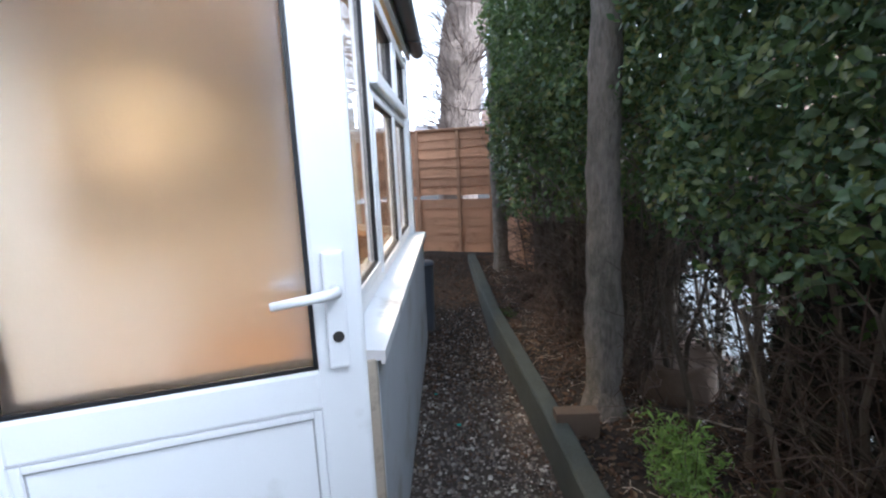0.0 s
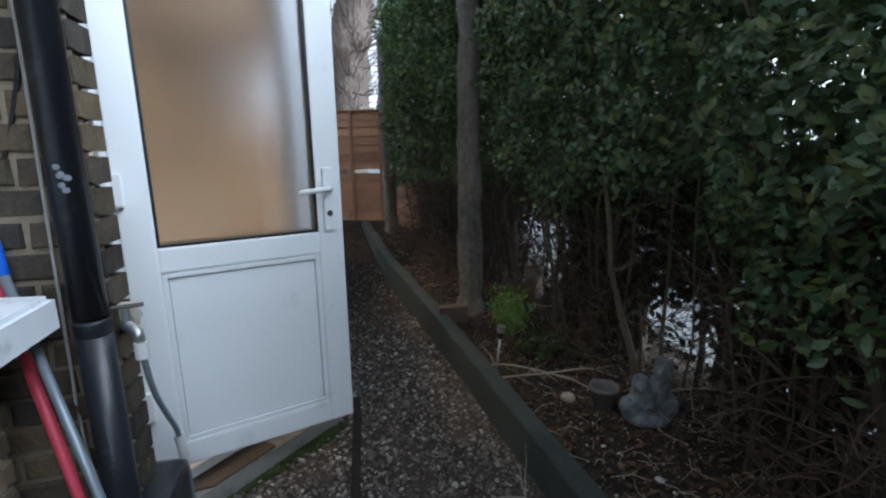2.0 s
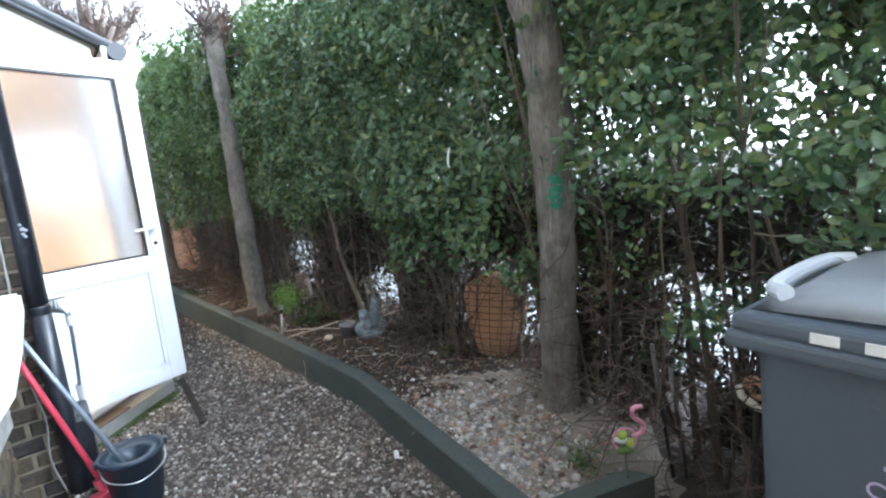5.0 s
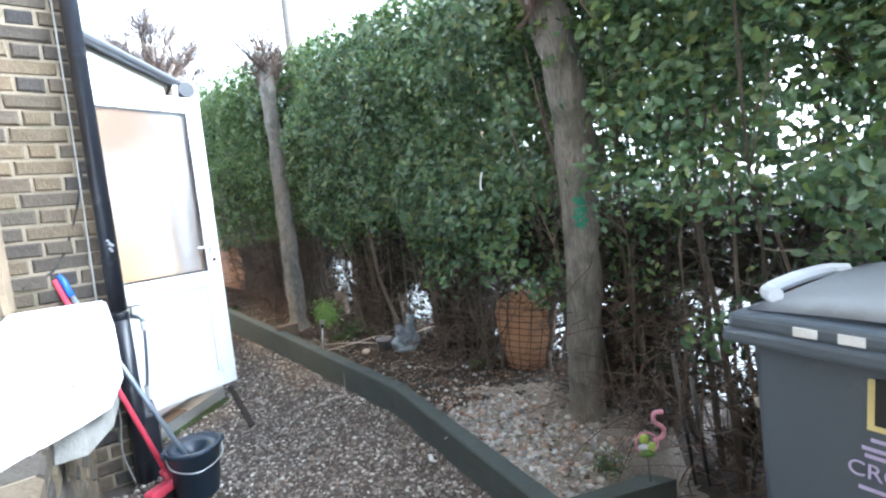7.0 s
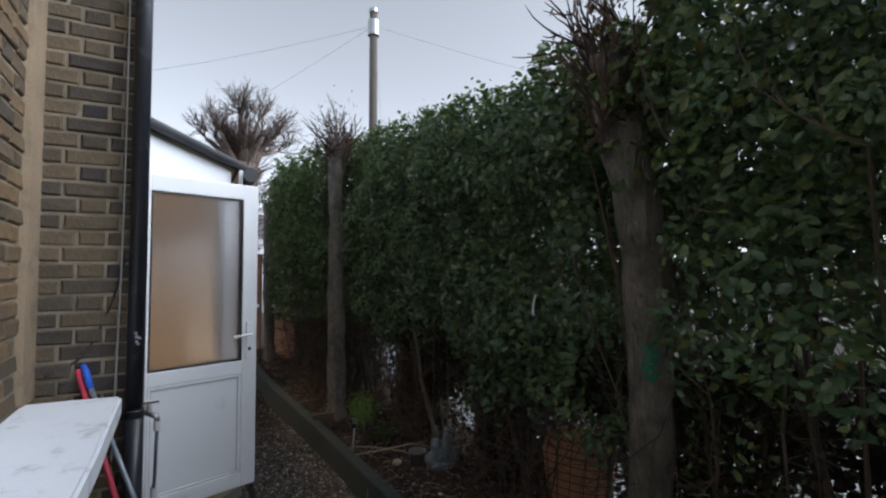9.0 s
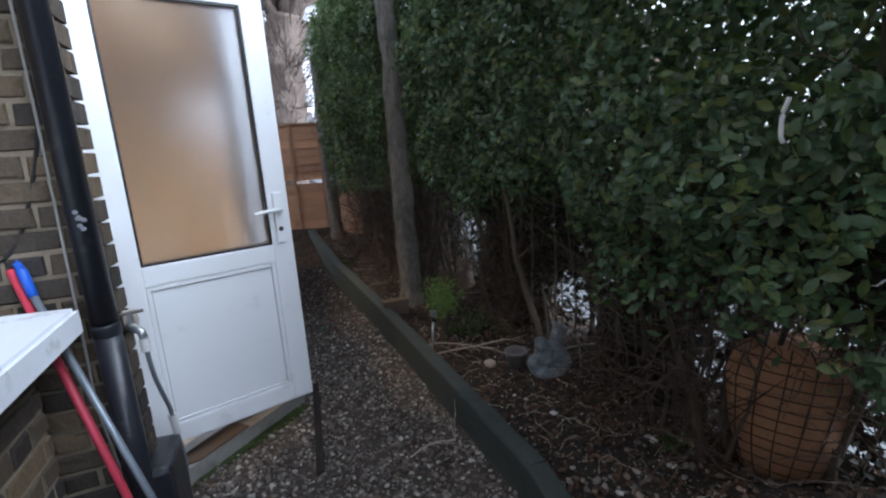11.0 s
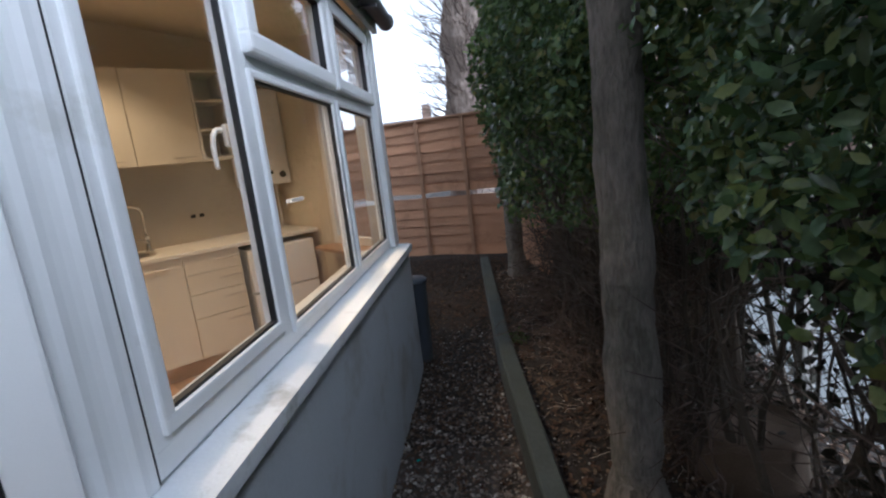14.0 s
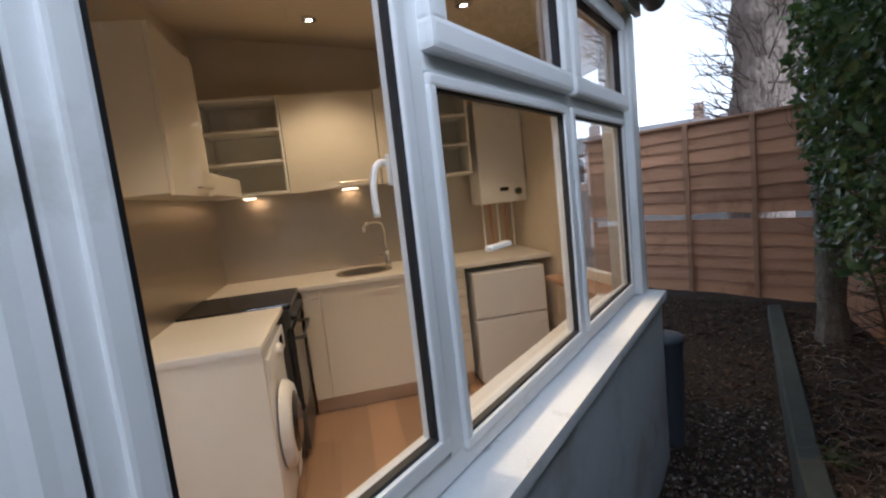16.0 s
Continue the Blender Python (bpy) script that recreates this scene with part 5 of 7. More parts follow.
base_unit(0.05, 0.17, [(0.12, 0.89)], "narrow cream corner filler cabinet")
base_unit(0.17, 0.80, [(0.12, 0.89)], "cream sink base cabinet with a steel bar handle")
base_unit(0.80, 1.20, [(0.12, 0.42), (0.424, 0.60), (0.604, 0.75), (0.754, 0.89)], "cream base cabinet with four drawers")


def fridge():
    u = kthing("fridge_freezer", 1.24, 1.30, 0.0, "small white under-counter fridge freezer, two doors", "fridge")
    part("body", box((0.002, 0.04, 0.02), (0.55, 0.6, 0.85), 0.01), APPLIANCE, u)
    part("door", box((0, -0.02, 0.03), (0.552, 0.036, 0.50), 0.012), APPLIANCE, u)
    part("door", box((0, -0.02, 0.508), (0.552, 0.036, 0.85), 0.012), APPLIANCE, u)
    part("seal", box((0.01, 0.036, 0.03), (0.54, 0.041, 0.85)), BLACK_RUBBER, u)


fridge()


def washer():
    u = kthing("washing_machine", -0.005, 0.09, 0.0, "white front-loading washing machine under the worktop", "washing machine", 90)
    part("body", box((0, 0.015, 0.01), (0.6, 0.57, 0.845), 0.012), APPLIANCE, u)
    part("control_panel", box((0, 0.0, 0.72), (0.6, 0.016, 0.845), 0.008), APPLIANCE, u)
    part("detergent_drawer", box((0.02, -0.006, 0.735), (0.17, 0.0, 0.83), 0.006), APPLIANCE, u)
    part("dial", tube([(0.33, 0.004, 0.785), (0.33, -0.022, 0.785)], [0.032, 0.028], 18), APPLIANCE, u)
    part("display", box((0.42, -0.003, 0.75), (0.52, 0.001, 0.815), 0.002), BLACK_GLASS, u, "dark display")
    bm = bmesh.new()
    prof = [(0.12, -0.03), (0.15, -0.045), (0.185, -0.04), (0.205, -0.02), (0.208, 0.006)]
    rings = [[bm.verts.new((0.3 + r * math.cos(a), y, 0.42 + r * math.sin(a))) for a in np.linspace(0, 2 * math.pi, 33)[:-1]] for r, y in prof]
    for a, b in zip(rings, rings[1:]):
        for k in range(32):
            bm.faces.new((a[k], a[(k + 1) % 32], b[(k + 1) % 32], b[k]))
    ring = part("porthole", bm, APPLIANCE, u, smooth=True)
    part("porthole_glass", tube([(0.3, -0.02, 0.42), (0.3, -0.046, 0.42), (0.3, -0.062, 0.42)], [0.15, 0.145, 0.1], 28), BLACK_GLASS, ring, "dark bowl glass")
    part("filter_cover", box((0.42, -0.002, 0.05), (0.56, 0.002, 0.14), 0.001), APPLIANCE, u)


washer()
ep = kthing("end_panel", -0.6, 0.015, 0.0, "cream end panel beside the washing machine", "cabinet panel")
part("panel", box((0, 0, 0), (0.598, 0.02, WT - 0.034), 0.002), CABINET, ep)


def cooker():
    u = kthing("cooker", 0.03, 0.765, 0.0, "black glass topped cooker with steel sides", "cooker", 90)
    part("body", box((0, 0.03, 0.02), (0.535, 0.63, 0.90), 0.006), DARK_METAL, u)
    part("hob", box((-0.005, -0.01, 0.90), (0.54, 0.635, 0.935), 0.012), BLACK_GLASS, u, "shiny black glass hob")
    part("control_panel", box((0, 0.0, 0.79), (0.535, 0.03, 0.895), 0.006), DARK_METAL, u)
    for k in range(5):
        part("knob", tube([(0.07 + 0.095 * k, 0.0, 0.845), (0.07 + 0.095 * k, -0.035, 0.845)], [0.024, 0.02], 14), BLACK_RUBBER, u)
    d = part("oven_door", box((0.01, -0.01, 0.3), (0.525, 0.03, 0.78), 0.008), BLACK_GLASS, u)
    part("handle", tube([(0.05, -0.01, 0.72), (0.05, -0.055, 0.72), (0.485, -0.055, 0.72), (0.485, -0.01, 0.72)], 0.011, 8), DARK_METAL, d)
    d2 = part("drawer", box((0.01, -0.01, 0.06), (0.525, 0.03, 0.29), 0.008), DARK_METAL, u)


cooker()


def sink():
    u = kthing("sink", 0.5, 1.66, WT - 0.02, "round stainless steel sink bowl in the worktop", "sink")
    part("bowl", lathe([(0.16, 0.0185), (0.21, 0.0185), (0.215, 0.024), (0.20, 0.026), (0.185, 0.024), (0.17, 0.0215)], 36), STEEL, u, smooth=True)
    part("well", lathe([(0.02, 0.0215), (0.168, 0.0215), (0.168, 0.0225), (0.02, 0.0225)], 36), DARK_METAL, u)
    t = kthing("tap", 0.70, 1.82, WT, "tall chrome kitchen tap with a swan neck", "tap")
    part("body", lathe([(0.028, 0), (0.028, 0.01), (0.02, 0.02), (0.019, 0.12), (0.022, 0.13)], 18), CHROME, t, smooth=True)
    part("spout", tube([(0, 0, 0.1), (0, 0, 0.30), (-0.02, -0.02, 0.345), (-0.07, -0.05, 0.36), (-0.13, -0.09, 0.355), (-0.16, -0.11, 0.33), (-0.165, -0.113, 0.29)], 0.011, 12), CHROME, t, smooth=True)
    part("lever", tube([(0.0, -0.015, 0.07), (-0.06, -0.05, 0.11)], [0.008, 0.006], 8), CHROME, t, smooth=True)


sink()
sp = kthing("splashback", 0, 0, 0, "brushed steel splashback between worktop and wall cabinets", "splashback")
part("back_sheet", box((LEFT + 0.008, BACK - 0.01, WT), (1.86, BACK - 0.001, 1.575)), STEEL, sp)
part("side_sheet", box((LEFT + 0.001, 0.0, WT), (LEFT + 0.008, BACK - 0.01, 1.575)), STEEL, sp)
CB, CT = 1.575, 2.26


def wall_unit(x, y, w, d, rz, label, doors=1, split=None):
    u = kthing("wall_cabinet", x, y, CB, label, "cabinet", rz, group="wall cabinets")
    part("body", box((0.001, 0.02, 0.0), (w - 0.001, d, CT - CB), 0.001), CABINET, u)
    for k in range(doors):
        dr = part("door", box((k * w / doors + 0.002, 0, -0.01), ((k + 1) * w / doors - 0.002, 0.019, CT - CB - 0.002), 0.002), CABINET, u)
        handle_bar(dr, (k + 0.55) * w / doors, (k + 0.9) * w / doors, 0, 0.03)


def open_unit(x, y, w, d, rz, label, shelves, z0=CB, z1=CT):
    u = kthing("open_shelf_unit", x, y, z0, label, "shelf unit", rz)
    h = z1 - z0
    part("back", box((0.0, d - 0.012, 0), (w, d, h)), CARCASS, u)
    for xx in (0, w - 0.018):
        part("side", box((xx, 0, 0), (xx + 0.018, d - 0.012, h), 0.001), CARCASS, u)
    for k in range(shelves + 2):
        z = k * (h - 0.018) / (shelves + 1)
        part("shelf", box((0.018, 0.002, z), (w - 0.018, d - 0.012, z + 0.018), 0.001), CARCASS, u)


D = 0.32
wall_unit(LEFT + 0.29, 0.2, 0.61, 0.28, 90, "cream gloss wall cabinet beside the cooker hood")
open_unit(-0.50, BACK - D - 0.011, 0.548, D, 0, "cream open corner shelves", 2)
wall_unit(0.05, BACK - D - 0.011, 0.67, D, 0, "cream gloss wall cabinet above the sink")
wall_unit(0.722, BACK - D - 0.011, 0.45, D, 0, "narrow cream gloss wall cabinet")
open_unit(1.175, BACK - D - 0.011, 0.255, D, 0, "cream open shelf unit beside the boiler", 2)
hood = kthing("cooker_hood", LEFT + 0.28, 0.812, CB, "slim built-in cooker hood under a cream panel", "cooker hood", 90)
part("body", box((0, 0.0, 0.0), (0.84, 0.275, 0.12), 0.004), CABINET, hood)


def boiler():
    u = kthing("boiler", 1.485, BACK - 0.31, 1.32, "white wall-hung combination boiler with a round dial", "boiler")
    part("case", box((0, 0, 0.0), (0.385, 0.3, 0.80), 0.012), APPLIANCE, u)
    part("panel", box((0.04, -0.006, 0.02), (0.36, 0.0, 0.16), 0.003), APPLIANCE, u)
    part("display", box((0.16, -0.009, 0.09), (0.23, -0.005, 0.12), 0.001), BLACK_GLASS, u, "dark display")
    part("dial", tube([(0.31, -0.006, 0.08), (0.31, -0.022, 0.08)], 0.028, 16), DARK_METAL, u)
    for k in range(5):
        part("pipe", tube([(0.06 + 0.065 * k, 0.2, 0.0), (0.06 + 0.065 * k, 0.2, -0.38)], 0.009, 8), COPPER if k % 2 else UPVC_WARM, u)


boiler()
so = kthing("socket", 1.05, BACK - 0.018, 1.1, "double steel wall socket", "socket")
part("plate", box((0, 0, 0), (0.146, 0.009, 0.086), 0.002), STEEL, so)
for k in range(2):
    part("outlet", box((0.02 + 0.068 * k, -0.002, 0.02), (0.058 + 0.068 * k, 0.001, 0.05), 0.001), BLACK_PLATE, so)


# downlights and cabinet lamps
def downlight(x, y, energy):
    wx, wy = kw(x, y)
    z = roof_z(wx, wy)
    d = thing("downlight", (wx, wy, z - 0.016), "small warm recessed ceiling downlight", "lamp", group="kitchen downlights")
    part("bezel", lathe([(0.032, -0.004), (0.045, -0.004), (0.045, 0.02), (0.032, 0.02)], 20), CHROME, d)
    part("lens", lathe([(0.0, -0.006), (0.031, -0.003), (0.031, 0.018), (0.0, 0.018)], 20), WARM_LAMP, d, "glowing warm lens")
    s = new("downlight_beam", bpy.data.lights.new("downlight_beam", "SPOT"))
    s.data.energy, s.data.color, s.data.spot_size, s.data.spot_blend, s.data.shadow_soft_size = energy, (1.0, 0.69, 0.37), radians(120), 0.6, 0.04
    s.matrix_world = look((wx, wy, z - 0.04), (wx, wy, 0))


for x, y in ((0.35, 1.13), (1.15, 0.55), (0.2, -0.5)):
    downlight(x, y, 14.5)
for x0, y0, w in ((-0.30, BACK - 0.22, 0.09), (0.42, BACK - 0.22, 0.12)):
    u = kthing("cabinet_lamp", x0, y0, CB - 0.014, "warm lamp under the wall cabinets", "lamp", group="cabinet lamps")
    part("body", box((0, 0, 0.004), (w, 0.05, 0.013)), ZINC, u)
    part("lens", box((0.004, 0.004, 0.0), (w - 0.004, 0.046, 0.004)), STRIP_LAMP, u, "glowing warm lens")
    s = new("cabinet_glow", bpy.data.lights.new("cabinet_glow", "AREA"))
    s.data.energy, s.data.color, s.data.shape, s.data.size, s.data.size_y = 0.28, (1.0, 0.58, 0.26), "RECTANGLE", w, 0.05
    s.matrix_world = KM @ pose(x0 + w / 2, y0 + 0.025, CB - 0.02)


# ---- along the brick wall ----
def rod(name, a, b, radius, material, parent, label="", sides=12):
    return part(name, tube([a, b], radius, sides), material, parent, label, True)


def drainpipe():
    p = thing("drainpipe", (-0.66, 0.355, 0), "black painted cast iron drainpipe with worn paint", "drainpipe")
    part("lower_pipe", tube([(0, 0, -0.2), (0, 0, 0.82)], 0.042, 20), BLACK_PIPE, p, smooth=True)
    part("collar", lathe([(0.042, 0.8), (0.0432, 0.802), (0.0435, 0.835), (0.0425, 0.84), (0.04, 0.842)], 20), BLACK_PIPE, p, smooth=True)
    part("upper_pipe", tube([(0, 0, 0.85), (0, 0, 6.6)], 0.04, 20), BLACK_PIPE, p, smooth=True)
    part("collar", lathe([(0.04, 3.28), (0.05, 3.285), (0.052, 3.39), (0.049, 3.4), (0.04, 3.402)], 20), BLACK_PIPE, p, smooth=True)
    for z in (3.32,):
        part("bracket", box((-0.09, 0.035, z), (0.09, 0.06, z + 0.03), 0.003), BLACK_PIPE, p)
    bm = bmesh.new()
    r = random.Random(3)
    for i in range(7):
        a, z = -1.35 + r.uniform(-0.25, 0.25), 1.2 + r.uniform(-0.035, 0.035)
        add_tube(bm, [(0.0385 * math.cos(a), 0.0385 * math.sin(a), z), (0.0412 * math.cos(a), 0.0412 * math.sin(a), z)], [0.009, 0.006], 7)
    part("paint_splash", bm, PAINT_CHIP, p, "pale splash of paint")


drainpipe()


def wall_cable(name, pts, radius, material, label):
    c = curve_tube(pts, radius)
    return tagged(part(name, c, material, None, "", True), label, "cable")


def curve_tube(pts, radius, sides=7, per=6):
    """A smooth tube through a few points."""
    p = [Vector(q) for q in pts]
    p = [p[0] * 2 - p[1]] + p + [p[-1] * 2 - p[-2]]
    out = []
    for i in range(1, len(p) - 2):
        for k in range(per):
            t = k / per
            out.append(0.5 * (2 * p[i] + (p[i + 1] - p[i - 1]) * t + (2 * p[i - 1] - 5 * p[i] + 4 * p[i + 1] - p[i + 2]) * t * t + (3 * p[i] - p[i - 1] - 3 * p[i + 1] + p[i + 2]) * t ** 3))
    out.append(p[-2])
    return tube(out, radius, sides)


wall_cable("white_cable", [(-0.728, 0.415, 4.3), (-0.73, 0.415, 2.4), (-0.735, 0.415, 1.6), (-0.75, 0.41, 0.85), (-0.755, 0.41, 0.5), (-0.73, 0.4, 0.28), (-0.745, 0.39, 0.08), (-0.71, 0.37, -0.11)], 0.0045, CABLE, "white cable hanging beside the drainpipe")
wall_cable("black_cable", [(-0.715, 0.425, 1.62), (-0.76, 0.425, 1.42), (-0.83, 0.43, 1.22), (-0.9, 0.43, 1.1), (-1.03, 0.425, 1.03)], 0.006, BLACK_RUBBER, "thin black cable sagging across the brick wall")


def broom():
    b = thing("broom", (-0.56, 0.1, -0.115), "red broom with a pink-red handle leaning on the wall", "broom")
    rod("handle", (0, 0.02, 0.06), (-0.345, 0.325, 1.165), 0.0135, RED, b, "pink-red plastic handle")
    bm = bmesh.new()
    add_box(bm, (-0.14, -0.03, 0.035), (0.14, 0.035, 0.085), 0.015)
    add_tube(bm, [(0, 0.01, 0.07), (-0.02, 0.03, 0.14)], [0.022, 0.017], 10)
    hd = part("head", bm, RED, b)
    hd.matrix_basis = pose(0, 0, 0, 0, 0, 35)
    bm = bmesh.new()
    r = random.Random(1)
    for i in range(240):
        x, y = r.uniform(-0.13, 0.13), r.uniform(-0.025, 0.03)
        add_tube(bm, [(x, y, 0.04), (x * 1.08, y * 1.5, 0.0)], 0.002, 3, False)
    br = part("bristles", bm, BLACK_RUBBER, b)
    br.matrix_basis = pose(0, 0, 0, 0, 0, 35)


broom()


def bucket_and_mop():
    b = thing("mop_bucket", (-0.45, 0.02, -0.115), "navy plastic mop bucket with a wringer insert", "bucket")
    part("tub", lathe([(0.09, 0.0), (0.098, 0.004), (0.125, 0.24), (0.135, 0.243), (0.136, 0.262), (0.128, 0.265), (0.118, 0.255), (0.09, 0.02), (0.02, 0.016)], 32), BUCKET, b, smooth=True)
    part("wringer", lathe([(0.04, 0.15), (0.045, 0.19), (0.075, 0.236), (0.121, 0.254), (0.121, 0.259), (0.072, 0.243), (0.04, 0.196), (0.034, 0.15)], 28), BUCKET, b, smooth=True)
    part("bail_handle", curve_tube([(0.132, 0, 0.25), (0.11, -0.1, 0.2), (0.0, -0.145, 0.17), (-0.11, -0.1, 0.2), (-0.132, 0, 0.25)], 0.004), ZINC, b)
    for s in (-1, 1):
        part("lug", box((s * 0.135 - 0.012, -0.015, 0.235), (s * 0.135 + 0.012, 0.015, 0.265), 0.004), BUCKET, b)
    m = thing("mop", (-0.47, 0.04, 0.03), "grey metal mop with a blue grip standing in the bucket", "mop")
    rod("handle", (0, 0, 0.02), (-0.375, 0.345, 0.93), 0.0115, ALU, m, "grey metal tube")
    part("grip", tube([(-0.375, 0.345, 0.93), (-0.40, 0.372, 1.01), (-0.407, 0.378, 1.03)], [0.0145, 0.0165, 0.012], 12), BLUE, m, "blue plastic grip", True)
    part("hanging_loop", tube([(-0.407, 0.378, 1.025), (-0.413, 0.382, 1.04), (-0.41, 0.381, 1.05)], [0.011, 0.013, 0.006], 10), BLUE, m)
    bm = bmesh.new()
    r = random.Random(6)
    for i in range(60):
        a = r.uniform(0, 6.3)
        add_tube(bm, [(0, 0, 0.05), (0.03 * math.cos(a), 0.03 * math.sin(a), 0.04), (0.055 * math.cos(a), 0.055 * math.sin(a), -0.08)], 0.004, 4)
    part("mop_head", bm, GREY_POT, m, "dark wet strings")


bucket_and_mop()


def garden_tap():
    t = thing("outdoor_tap", (-0.61, 0.44, 0.80), "old grey outdoor tap with a hose leading down", "tap")
    part("body", tube([(0, 0.06, 0.0), (0, -0.03, 0.0), (0.02, -0.055, 0.0), (0.045, -0.075, -0.01), (0.05, -0.08, -0.04)], [0.014, 0.014, 0.016, 0.014, 0.013], 12), ZINC, t, smooth=True)
    part("bonnet", tube([(0.012, -0.045, 0.0), (0.012, -0.045, 0.05)], [0.013, 0.009], 10), ZINC, t)
    part("handle", tube([(-0.03, -0.055, 0.055), (0.054, -0.035, 0.055)], 0.006, 8), DARK_METAL, t)
    part("connector", tube([(0.05, -0.08, -0.035), (0.05, -0.08, -0.08)], 0.017, 12), PALE, t)
    part("wall_patch", box((-0.03, 0.0, -0.02), (0.02, 0.03, 0.05), 0.01), CREAM, t, "rough cement patch")
    part("hose", curve_tube([(0.05, -0.08, -0.07), (0.045, -0.03, -0.2), (0.04, 0.06, -0.33), (0.035, 0.13, -0.42), (0.03, 0.17, -0.52), (0.04, 0.18, -0.7), (0.02, 0.2, -0.86)], 0.0085), ALU, t, "grey-blue hose")
    part("hose_connector", tube([(0.03, 0.155, -0.45), (0.033, 0.175, -0.55)], 0.016, 12), PALE, t, "white plastic connector")


garden_tap()


def plinth():
    bm = bmesh.new()
    vs = add_box(bm, (-0.70, 0.34, -0.2), (-0.56, 0.6, 0.27), 0.03)
    for v in bm.verts:
        v.co += Vector((0.008 * noise.noise(v.co * 13), 0.008 * noise.noise(v.co * 11 + Vector((4, 0, 0))), 0.01 * noise.noise(v.co * 9)))
    return tagged(part("plinth_block", bm, BLACK_PIPE), "black painted rendered plinth at the foot of the wall corner", "plinth")


plinth()
tagged(part("dark_strip", box((-0.02, -0.46, -0.02), (0.02, 0.46, 0.0), 0.004), SOIL), "dark strip of edging half buried in the gravel", "edging").matrix_basis = pose(0.0, 1.05, -0.098, 0, 0, -4)


def moss_patch():
    n = 900
    t = rng.uniform(0, 1, n)
    x = -0.60 + 0.52 * t + rng.normal(0, 0.02, n)
    y = 0.86 + 0.42 * t + rng.normal(0, 0.03, n) - 0.03
    s = rng.uniform(0.006, 0.016, n)
    b = bmesh.new()
    bmesh.ops.create_icosphere(b, subdivisions=1, radius=1)
    b.verts.ensure_lookup_table()
    sv = np.array([v.co for v in b.verts])
    sf_ = np.array([[v.index for v in f.verts] for f in b.faces])
    b.free()
    v, f = scatter(sv, sf_, np.stack([x, y, np.full(n, -0.112)], 1), np.stack([s, s, s * 0.7], 1), random_turns(n, 0.3))
    tagged(mesh_from("moss", v, f, MOSS), "green moss along the door step", "moss", kind="stuff")


moss_patch()


# ---- bin ----
def text_mesh(body, size, thick=0.001):
    c = bpy.data.curves.new("text", "FONT")
    c.body, c.size, c.extrude, c.align_x, c.align_y = body, size, thick, "CENTER", "CENTER"
    o = new("text", c)
    me = bpy.data.meshes.new_from_object(o.evaluated_get(bpy.context.evaluated_depsgraph_get()))
    bpy.data.objects.remove(o)
    return me


def lettering(name, body, size, material, parent, m, label):
    bpy.context.view_layer.update()
    me = text_mesh(body, size)
    me.materials.clear()
    me.materials.append(material)
    o = new(name, me)
    o.parent = parent
    o.matrix_basis = m
    o["label"] = label
    return o


